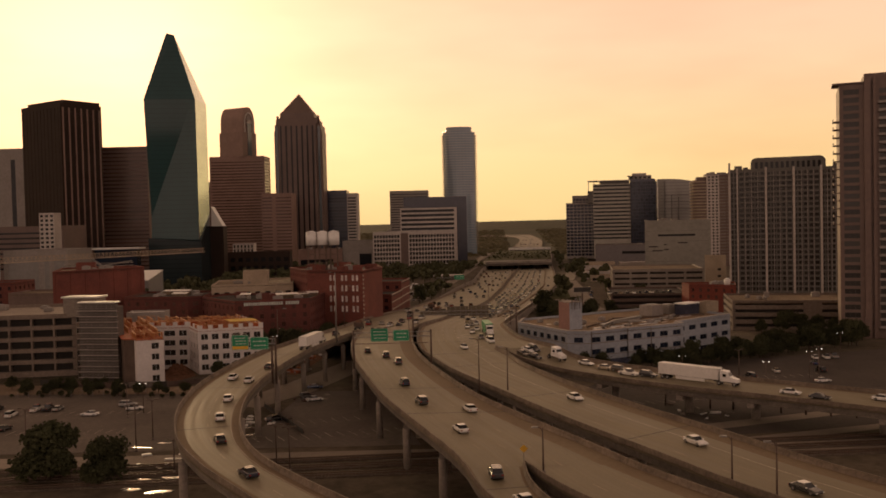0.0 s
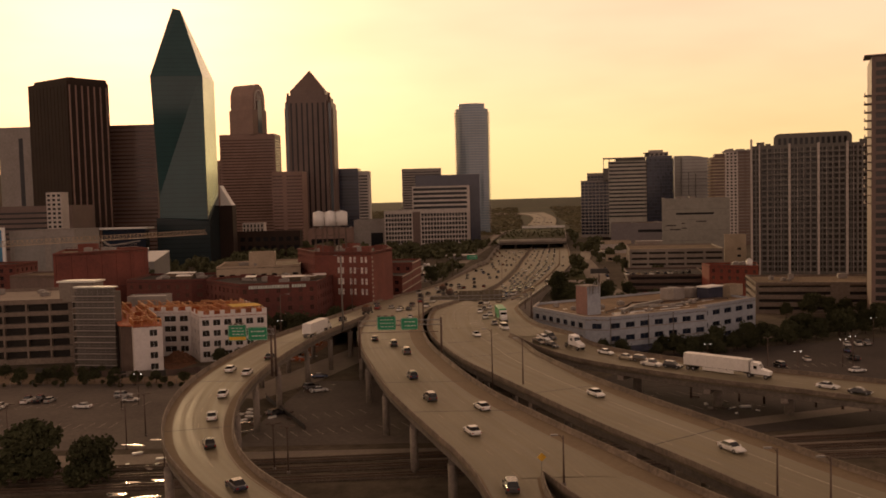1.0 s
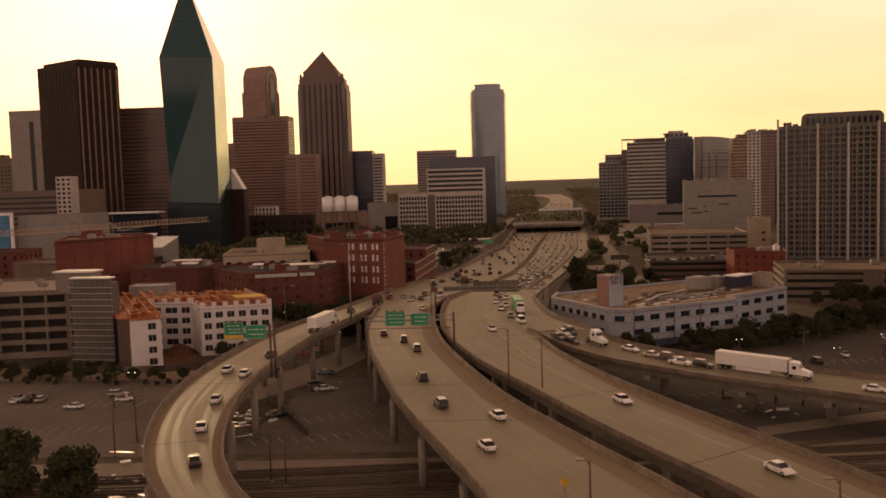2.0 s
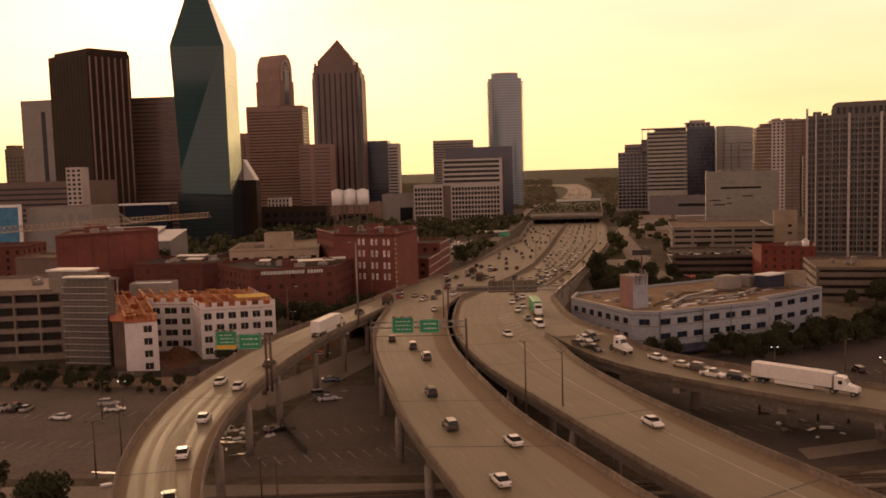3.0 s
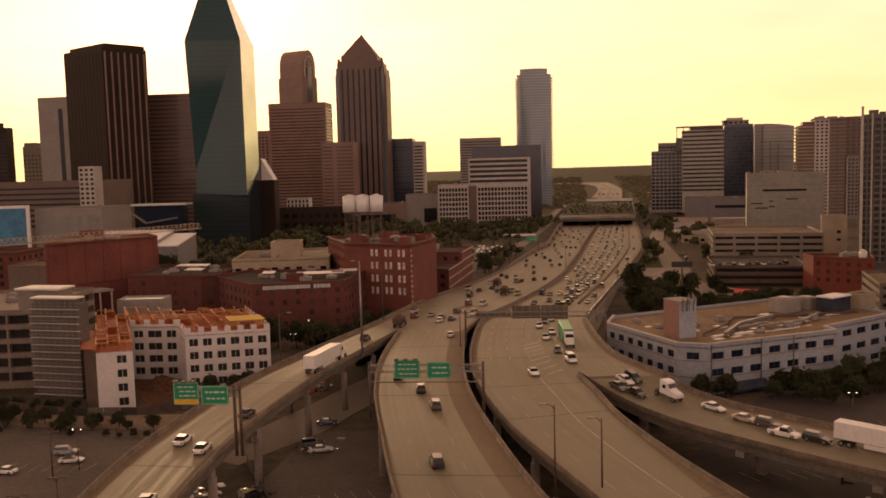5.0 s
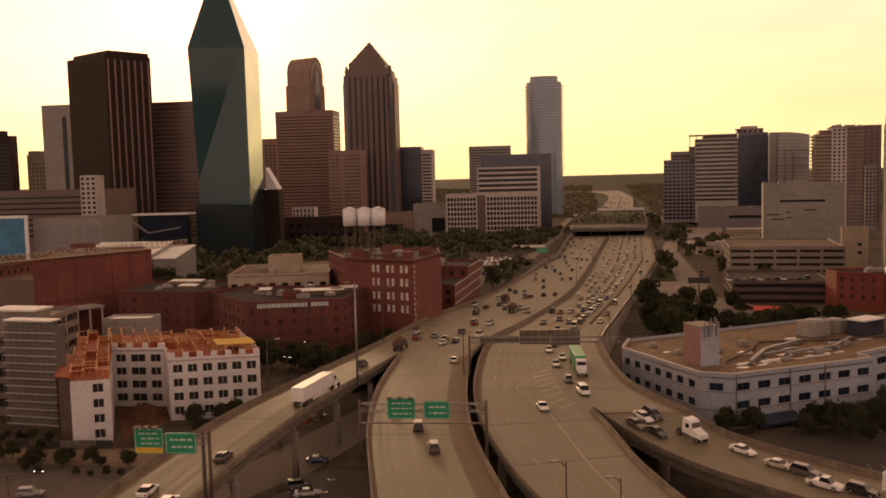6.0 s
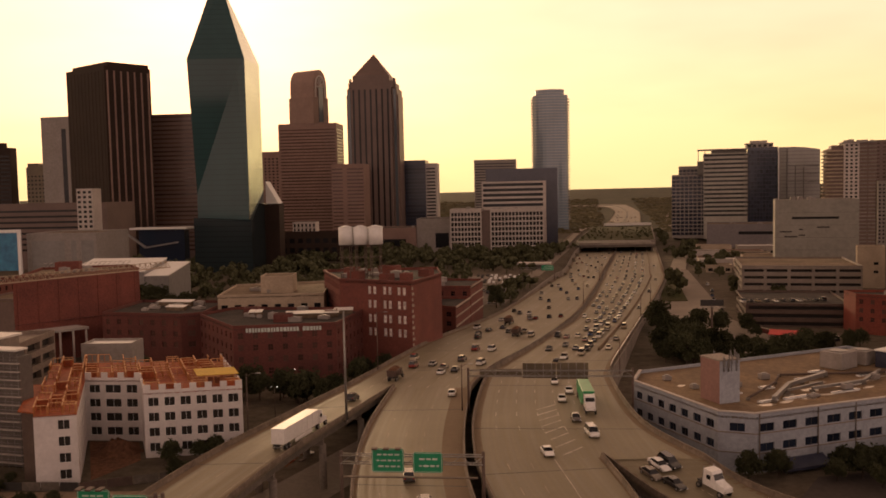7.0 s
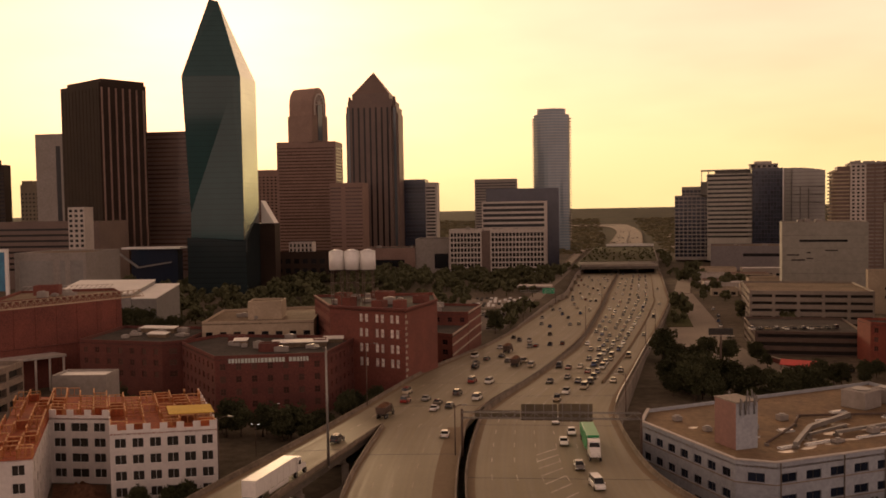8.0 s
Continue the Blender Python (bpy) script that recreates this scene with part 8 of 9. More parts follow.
def put(model, key, y=None, share_x=0.5, away=True, at=None):
    """A vehicle on a road, at y and that share of its width, driving away from or towards the start."""
    if at is not None:
        p, d = Vector(at[:3]), Vector((math.cos(radians(at[3])), math.sin(radians(at[3])), 0))
    else:
        p, d = R[key].at_y(y, share_x)
        if (d.y > 0) != away:
            d = -d
    side = d.cross(Vector((0, 0, 1))).normalized()
    up = side.cross(d)
    m = Matrix((side, d, up)).transposed().to_4x4()
    m.translation = p + up * 0.012
    if model not in USED:
        USED.add(model)
        model.matrix_basis = m
        return model
    return copy_thing(model, m)


def near_traffic():
    S, U, P, W, V, K, N = MODELS
    for m, y, f in ((W, 214.9, 0.42), (W, 210.7, 0.76), (W, 188.6, 0.70), (K, 230.6, 0.78), (W, 170.0, 0.68), (N, 308.3, 0.63), (K, 131, 0.5), (S, 152, 0.62)):
        put(m, "ramp_west", y, f)
    put(SEMI["white"], "ramp_west", 271.5, 0.80)
    put(SEMI["dark"], "free_west", 337.2, 0.30)
    for m, y, f in ((N, 185.6, 0.33), (W, 177.1, 0.67), (N, 251.5, 0.49), (U, 239.1, 0.59), (N, 207.4, 0.39), (W, 316.1, 0.78), (K, 262, 0.25), (W, 160, 0.3)):
        put(m, "main_west", y, f)
    for m, y, f in ((N, 131, 0.45), (W, 118, 0.55)):
        put(m, "split_a", y, f)
    for m, y, f in ((W, 185.9, 0.62), (W, 147, 0.55), (S, 120, 0.35)):
        put(m, "main_east", y, f, False)
    for m, y, f in ((W, 266.5, 0.335), (S, 291.7, 0.62), (V, 279.5, 0.64), (W, 310.5, 0.58), (W, 331.7, 0.55), (W, 320, 0.645), (K, 341, 0.60), (W, 346.1, 0.66), (U, 361.0, 0.49)):
        put(m, "free_east", y, f, False)
    put(SEMI["green"], "free_east", 309, 0.735, False)
    for m, y, f in ((N, 262.5, 0.55), (K, 258.2, 0.22), (W, 261.6, 0.42), (K, 255.0, 0.30), (W, 248.0, 0.70), (S, 241.3, 0.61), (N, 238.0, 0.60), (P, 232.7, 0.44), (U, 230.0, 0.50), (W, 206, 0.4), (W, 197, 0.6), (K, 200, 0.3)):
        put(m, "ramp_east", y, f, False)
    put(SEMI["bob"], "ramp_east", 253.6, 0.58, False)
    put(SEMI["white"], "ramp_east", 224.5, 0.60, False)
    put(SEMI["white"], "ramp_east", 182, 0.5, False)
    for m, y, f in ((W, 345.8, 0.62), (U, 370.3, 0.62), (N, 425.6, 0.38), (K, 446.9, 0.34), (U, 486.8, 0.54), (W, 483.6, 0.23)):
        put(m, "free_west", y, f)
    put(SEMI["dark"], "free_west", 433, 0.70)
    put(SEMI["dark"], "free_west", 472, 0.39)


def far_traffic():
    rng = random.Random(11)
    for lane in (0.12, 0.24, 0.37, 0.50, 0.63):
        y = 352 + rng.uniform(0, 14)
        while y < 1080:
            y += rng.choice((9.5, 11.0, 13.0, 16.0, 21.0)) * (2.2 if lane < 0.3 else 1.5 if lane < 0.4 else 1.0) * (1.5 if y < 450 and lane < 0.4 else 1.0) * (1.0 if y < 650 else 1.5)
            if y < 960:
                put(rng.choice(FAR + FAR[:1] if y < 470 else DISTANT + DISTANT[:1]), "free_east", y, lane + rng.uniform(-0.012, 0.012), False)
    for y in (395, 418, 455, 530, 612, 690, 800):
        put(rng.choice(FAR), "free_east", y, 0.86 + rng.uniform(-0.02, 0.02), False)
    for lane in (0.17, 0.3, 0.44, 0.58, 0.72, 0.85):
        y = 345 + rng.uniform(0, 50)
        while y < 960:
            put(rng.choice(FAR if y < 470 else DISTANT), "free_west", y, lane + rng.uniform(-0.015, 0.015))
            y += rng.uniform(38, 95)
    for _ in range(36):
        f = rng.random()
        put(rng.choice(DISTANT), "far_road", 1310 + 900 * rng.random() ** 1.5, 0.06 + 0.88 * f, f < 0.5)


def parked():
    rng = random.Random(5)
    for x, y, a in ((-114.2, 242.9, 90), (-111.2, 243.4, 90), (-108.3, 243.0, 92), (-96.2, 235, 172), (-90.0, 246.4, 8), (-86.3, 241.4, 12), (-118.0, 236.1, 90), (-111.6, 219.8, 84), (-126, 244, 90), (-134, 245, 90),
                    (-40.1, 252, 20), (-37.4, 248.2, 15), (-40.2, 267, 10), (-44, 222.8, 60), (104.5, 276, 80), (130.7, 300, 80), (127, 300, 80), (134, 301, 80), (93.4, 268, 100), (111.4, 258, 10), (118, 275, 95), (122, 289, 80)):
        put(rng.choice(MODELS[:4]), None, at=(x, y, 0.06, a))
    for i in range(11):
        x = 99 + 3.6 * i + rng.uniform(-0.3, 0.3)
        put(rng.choice(FAR), None, at=(x, 524 + rng.uniform(-1, 1) + 0.19 * i, 4.55, 93))
    for i in range(16):
        put(rng.choice(FAR), None, at=(-70 + 3.4 * i + rng.uniform(-0.4, 0.4), 585 + rng.choice((0, 9, 20)) + rng.uniform(-1, 1), 0.06, 90))
    for _ in range(46):
        put(rng.choice(DISTANT), None, at=(-72 + 2.9 * rng.randint(0, 20), rng.choice((562, 568, 616, 622, 630)) + rng.uniform(-0.6, 0.6), 0.06, 90))
    for x, y in ((104, 620), (108, 640), (101, 600), (112, 675), (97, 560), (118, 470), (112, 468), (124, 474)):
        put(rng.choice(FAR), None, at=(x, y, -4.54 if y > 500 else -4.7, 84))


def lot_cars():
    """Parked cars on the far car park, too small to be told apart."""
    rng = random.Random(23)
    side = ((0, 0.3), (4.5, 0.3), (4.5, 0.85), (3.6, 0.95), (2.9, 1.45), (1.4, 1.45), (0.6, 0.95), (0, 0.85))
    bm = bmesh.new()
    for y in (657, 667, 679, 689, 699):
        for i in range(13):
            if rng.random() > 0.62:
                continue
            x0, y0, slot = -38 + 3.1 * i + rng.uniform(-0.3, 0.3), y + rng.uniform(-0.6, 0.6), rng.choice((0, 0, 1))
            l, r = [[bm.verts.new((x0 + dx, y0 + u, 0.06 + v)) for u, v in side] for dx in (0, 1.8)]
            f = [bm.faces.new(l), bm.faces.new(r[::-1])]
            f += [bm.faces.new((l[k], r[k], r[(k + 1) % 8], l[(k + 1) % 8])) for k in range(8)]
            for face in f:
                face.material_index = slot
    bmesh.ops.recalc_face_normals(bm, faces=bm.faces)
    me = bpy.data.meshes.new("parked_cars")
    bm.to_mesh(me)
    bm.free()
    me.materials.append(M["car_white"])
    me.materials.append(M["chassis"])
    tagged(new("parked_cars", me), "pale and dark cars parked in rows on the far car park", "cars", kind="stuff")


lot_cars()
near_traffic()
far_traffic()
parked()
for x in (138, 146, 153):
    put(MODELS[4], None, at=(x, 1349, 5.4, 0))


# ---------------------------------------------------------------- signs, gantries and lamps
def bars(parent, x0, x1, z0, z1, y, rows, rng, mat):
    """Unreadable legend as plain bars."""
    hgt = (z1 - z0) / (rows + 0.6)
    for r in range(rows):
        zc = z1 - hgt * (r + 0.8)
        x = x0 + (x1 - x0) * rng.uniform(0.1, 0.2)
        while x < x1 - 0.5:
            w = rng.uniform(0.35, 0.9)
            bm = bmesh.new()
            box(bm, x, min(x + w, x1 - 0.25), y - 0.03, y - 0.004, zc - hgt * 0.14, zc + hgt * 0.14)
            part("legend_bar", bm, mat, parent)
            x += w + 0.22


def sign_panel(parent, x0, x1, z0, z1, y, rng, rows, yellow=False):
    bm = bmesh.new()
    box(bm, x0, x1, y - 0.08, y, z0, z1)
    bmesh.ops.bevel(bm, geom=[e for e in bm.edges if abs(e.verts[0].co.y - e.verts[1].co.y) > 0.05], offset=0.2, segments=3, affect="EDGES")
    s = part("sign_panel", bm, M["sign_green"], parent, "green guide sign")
    bm = bmesh.new()
    for a, b, c, d in ((x0 + 0.12, x1 - 0.12, z0 + 0.1, z0 + 0.17), (x0 + 0.12, x1 - 0.12, z1 - 0.17, z1 - 0.1), (x0 + 0.1, x0 + 0.17, z0 + 0.17, z1 - 0.17), (x1 - 0.17, x1 - 0.1, z0 + 0.17, z1 - 0.17)):
        box(bm, a, b, y - 0.1, y - 0.084, c, d)
    part("sign_border", bm, M["sign_white"], s)
    bars(s, x0 + 0.3, x1 - 0.3, z0 + (0.9 if yellow else 0.2), z1 - 0.2, y - 0.08, rows, rng, M["sign_white"])
    if yellow:
        bm = bmesh.new()
        box(bm, x0 + 0.15, x1 - 0.15, y - 0.11, y - 0.084, z0 + 0.15, z0 + 0.9)
        part("exit_plate", bm, M["sign_yellow"], s, "yellow exit only plate")


def truss(parent, xa, xb, y, z, h=1.2, d=1.0, name="truss"):
    """A box truss along x."""
    n = max(4, int(abs(xb - xa) / 1.6))
    for yy in (y, y + d):
        for zz in (z, z + h):
            bm = bmesh.new()
            tube(bm, (xa, yy, zz), (xb, yy, zz), 0.09, 0.09, 6)
            part("chord", bm, M["steel"], parent)
    for i in range(n):
        a, b = xa + (xb - xa) * i / n, xa + (xb - xa) * (i + 1) / n
        bm = bmesh.new()
        beam(bm, (a, y, z + (h if i % 2 else 0)), (b, y, z + (0 if i % 2 else h)), 0.08)
        part("lattice_bar", bm, M["steel"], parent)


def gantry(x0, x1, y, z_deck, z_beam, label):
    g = thing("sign_gantry", label, "sign gantry", pose(0, 0, 0), "gantries")
    for x in (x0, x1):
        bm = bmesh.new()
        tube(bm, (x, y + 0.5, z_deck - 0.3), (x, y + 0.5, z_beam + 1.8), 0.28, 0.24, 10)
        part("post", bm, M["rust_steel"], g)
    truss(g, x0, x1, y, z_beam)
    return g


def signs():
    rng = random.Random(3)
    g = gantry(-24.6, -3.8, 234, 11.5, 19.6, "steel sign gantry with two green guide signs")
    sign_panel(g, -19.9, -15.2, 18.5, 22.0, 233.7, rng, 3)
    sign_panel(g, -13.9, -9.6, 18.5, 21.5, 233.7, rng, 2)
    bm = bmesh.new()
    box(bm, -24.0, -4.5, 232.6, 233.2, 18.0, 18.12)
    part("walkway", bm, M["rust_steel"], g)
    for x in (-19.3, -17.6, -15.9):
        bm = bmesh.new()
        box(bm, x - 0.4, x + 0.4, 232.4, 233.2, 22.1, 22.35)
        part("lamp_head", bm, M["rust_steel"], g)
    g = gantry(-41.6, -40.7, 209, 12.5, 21.8, "cantilever sign post with two green guide signs")
    truss(g, -51.2, -41.6, 209, 21.8)
    sign_panel(g, -51.0, -46.9, 20.6, 24.2, 208.7, rng, 3, True)
    sign_panel(g, -46.6, -42.2, 20.6, 23.6, 208.7, rng, 2)
    for x in (-50.3, -49, -47.7):
        bm = bmesh.new()
        box(bm, x - 0.35, x + 0.35, 207.4, 208.6, 24.4, 24.6)
        part("lamp_head", bm, M["rust_steel"], g)
    g = gantry(-10.9, 24.6, 300, 10.6, 18.2, "wide sign gantry seen from behind with tan panel backs")
    for a, b, c, d in ((-8.4, 0.8, 18.2, 19.6), (1.0, 8.2, 17.6, 20.9), (8.4, 15.2, 17.4, 21.0)):
        bm = bmesh.new()
        box(bm, a, b, 301.2, 301.32, c, d)
        s = part("sign_back", bm, M["sign_back"], g, "tan back of a guide sign")
        for k in range(4):
            x = a + (b - a) * (k + 0.5) / 4
            bm = bmesh.new()
            box(bm, x - 0.06, x + 0.06, 301.1, 301.2, c, d)
            part("stiffener", bm, M["steel"], s)
    b = thing("billboard", "dark roadside billboard seen against pale paving", "billboard", pose(73, 462, -5))
    bm = bmesh.new()
    box(bm, -4.4, 4.4, -0.4, 0.4, 16.4, 18.8)
    part("panel", bm, M["chassis"], b)
    bm = bmesh.new()
    tube(bm, (0, 0, 0), (0, 0, 16.2), 0.45, 0.4, 10)
    part("pole", bm, M["rust_steel"], b)
    bm = bmesh.new()
    box(bm, -4.7, 4.7, -1.3, -0.4, 15.9, 16.05)
    part("catwalk", bm, M["steel"], b)
    w = thing("work_sign", "yellow diamond warning sign on a post", "road sign", pose(12.1, 138.6, 11.5))
    bm = bmesh.new()
    vs = [bm.verts.new(c) for c in ((0, -0.02, 1.5), (0.65, -0.02, 2.15), (0, -0.02, 2.8), (-0.65, -0.02, 2.15))]
    f = bm.faces.new(vs)
    r = bmesh.ops.extrude_face_region(bm, geom=[f])
    for v in r["geom"]:
        if isinstance(v, bmesh.types.BMVert):
            v.co.y += 0.06
    bmesh.ops.recalc_face_normals(bm, faces=bm.faces)
    part("sign_panel", bm, M["sign_yellow"], w)
    bm = bmesh.new()
    tube(bm, (0, 0.1, 0), (0, 0.1, 2.9), 0.05, 0.05, 6)
    part("post", bm, M["steel"], w)


signs()
far_sign = gantry(-6, 17, 700, -2.5, 4.6, "far sign gantry with a green guide sign")
sign_panel(far_sign, 8.5, 16.5, 3.8, 7.4, 699.7, random.Random(6), 2)


def street_lamp(x, y, z, h, arm, label="tall galvanised street lamp with cantilever arm", yaw=0.0, double=False, r=0.16):
    l = thing("street_lamp", label, "street lamp", pose(x, y, z, 0, 0, yaw), "street lamps")
    bm = bmesh.new()
    tube(bm, (0, 0, 0), (0, 0, h), r, r * 0.6, 8)
    part("pole", bm, M["steel"] if r > 0.2 else M["rust_steel"], l)
    bm = bmesh.new()
    tube(bm, (0, 0, 0), (0, 0, 0.5), 0.34, 0.3, 10)
    part("base", bm, M["concrete"], l)
    for s in ((1, -1) if double else (1,)):
        bm = bmesh.new()
        tube(bm, (0, 0, h - 0.6), (s * arm * 0.5, 0, h), 0.07, 0.06, 6)
        tube(bm, (s * arm * 0.5, 0, h), (s * arm, 0, h + 0.1), 0.06, 0.05, 6)
        part("arm", bm, M["rust_steel"], l)
        bm = bmesh.new()
        box(bm, s * arm - 0.1, s * arm + s * 0.8 + 0.1, -0.2, 0.2, h, h + 0.2)
        part("lamp_head", bm, M["rust_steel"] if double else M["steel"], l)
    return l


for x, y, z, h, arm, yaw in ((-36.0, 290, 10.6, 23.6, 1.3, 180), (-40.4, 352, 8.2, 17, 2.2, 0), (7.5, 197.5, 9.9, 13.6, 1.2, 180), (14.0, 198.4, 10.7, 10.6, 1.0, 180), (-12.3, 300, 9.9, 11, 1.6, 0),
                             (14.5, 132.5, 11.4, 7.0, 0.8, 180), (40.6, 124.4, 11.4, 7.0, 0.8, 180), (44.2, 117.0, 11.4, 8.0, 0.8, 180), (25.8, 342, 9.2, 10, 1.8, 180),
                             (-53, 277, 11.7, 12.0, 2.0, 0), (48.0, 483, 2.6, 11, 1.8, 180), (60, 545, 0.6, 11, 1.8, 180), (-2.5, 585, -0.5, 12, 1.8, 0), (28, 552, 0.2, 12, 1.8, 0), (46, 690, -2.7, 12, 1.8, 0), (66, 850, -4.2, 12, 1.8, 0)):
    street_lamp(x, y, z, h, arm, yaw=yaw, r=0.3 if h > 20 else 0.16)
for x, y, h in ((-70.2, 196.3, 10.5), (-69.8, 206.5, 9.5), (-89.5, 185, 12.5), (-32.2, 177, 9.0), (-35.3, 179.2, 9.0), (112, 262, 10.0), (88, 262, 9.5), (-56, 178, 7.0), (-85, 232, 9.0)):
    street_lamp(x, y, 0.05, h, 0.7, "dark parking lot lamp post with twin heads", 15.0, True)



def yard_lamp(x, y, z, h):
    """A yard lamp that is already lit, with two small heads."""
    l = thing("yard_lamp", "thin yard lamp post with small lit heads", "street lamp", pose(x, y, z), "yard lamps")
    bm = bmesh.new()
    tube(bm, (0, 0, 0), (0, 0, h), 0.1, 0.07, 8)
    part("pole", bm, M["rust_steel"], l)
    for s in (-1, 1):
        bm = bmesh.new()
        beam(bm, (0, 0, h), (s * 0.8, 0, h + 0.1), 0.07)
        part("arm", bm, M["rust_steel"], l)
        bm = bmesh.new()
        box(bm, s * 0.8 - 0.11, s * 0.8 + 0.11, -0.1, 0.1, h + 0.0, h + 0.13)
        bmesh.ops.bevel(bm, geom=bm.edges[:], offset=0.04, segments=2, affect="EDGES")
        part("lamp_head", bm, M["lamp_glow"], l, "lit lamp head")


for x, y in ((-65, 334), (-66.6, 357), (71, 262), (91, 248), (110.4, 265), (115.5, 270), (138, 305), (-82.4, 237)):
    yard_lamp(x, y, max(ground_height(x, y), 0.05 if y < 300 else -9), 8.0 - min(0.0, ground_height(x, y)))


# ---------------------------------------------------------------- trees
def tree_model(seed, h, spread, label, low=0.2, leaves=90):
    rng = random.Random(seed)
    t = thing("tree", label, "tree", None, "trees")
    bm = bmesh.new()
    top = h * 0.55
    tube(bm, (0, 0, -0.3), (0.1, 0.05, top), h * 0.030, h * 0.014, 8)
    blobs = []
    for k in range(11):
        a = 2 * math.pi * k / 11 + rng.uniform(-0.3, 0.3)
        f = rng.random()
        z = h * (low + 0.14 + (0.86 - low - 0.14) * f)
        r = spread * math.sqrt(max(0.1, 1 - (2 * f - 0.75) ** 2)) * rng.uniform(0.45, 0.8)
        p = Vector((math.cos(a) * r, math.sin(a) * r, z))
        tube(bm, (0.05, 0, h * rng.uniform(0.2, 0.45)), p, h * 0.012, h * 0.004, 5)
        blobs.append((p, spread * rng.uniform(0.28, 0.5)))
    for _ in range(9):
        p = Vector((rng.gauss(0, 0.35) * spread, rng.gauss(0, 0.35) * spread, h * rng.uniform(low + 0.2, 0.84)))
        blobs.append((p, spread * rng.uniform(0.35, 0.55)))
    part("trunk", bm, M["bark"], t, "brown trunk with limbs")
    verts, faces = [], []
    for p, r in blobs:
        for _ in range(leaves):
            d = Vector((rng.gauss(0, 1), rng.gauss(0, 1), rng.gauss(0, 0.8))).normalized()
            c = p + d * r * rng.uniform(0.3, 1.12)
            if c.z < h * low + rng.uniform(0, 0.6):
                continue
            s = rng.uniform(0.018, 0.045) * h
            u = Vector((rng.gauss(0, 1), rng.gauss(0, 1), rng.gauss(0, 1))).normalized()
            v = u.orthogonal().normalized()
            w = u.cross(v)
            for a, b in ((v, w), (u, v)):
                k = len(verts)
                verts += [c - a * s - b * s * 0.4, c + a * s * 0.3 - b * s, c + a * s + b * s * 0.4, c - a * s * 0.3 + b * s]
                faces.append((k, k + 1, k + 2, k + 3))
    me = bpy.data.meshes.new("crown")
    me.from_pydata([tuple(v) for v in verts], [], faces)
    me.materials.append(M["leaf"])
    share("crown", me, t, None, "dark green leafy crown")
    return t


TREES = [tree_model(1, 9.5, 4.2, "broad dark green tree with dense crown"), tree_model(2, 8.0, 3.6, "rounded dark green street tree"), tree_model(3, 11.0, 4.6, "tall dark green tree with uneven crown"), tree_model(4, 6.5, 3.3, "low bushy green tree"), tree_model(5, 12.0, 6.2, "large dense dark tree beside the parking lot", 0.06, 220)]
PLANTED = set()
FAR_TREES = []


def plant(k, x, y, z=None, s=1.0, a=0.0):
    z = ground_height(x, y) if z is None else z
    m = Matrix.Translation((x, y, z)) @ Matrix.Rotation(a, 4, "Z")
    if y > 545 or abs(x) > 240:
        FAR_TREES.append((m, s * (9.5, 8.0, 11.0, 6.5)[k]))
        return None
    t = TREES[k]
    if k not in PLANTED:
        PLANTED.add(k)
    else:
        t = copy_thing(t, m)
    t.matrix_basis = m @ Matrix.Scale(s, 4)
    return t


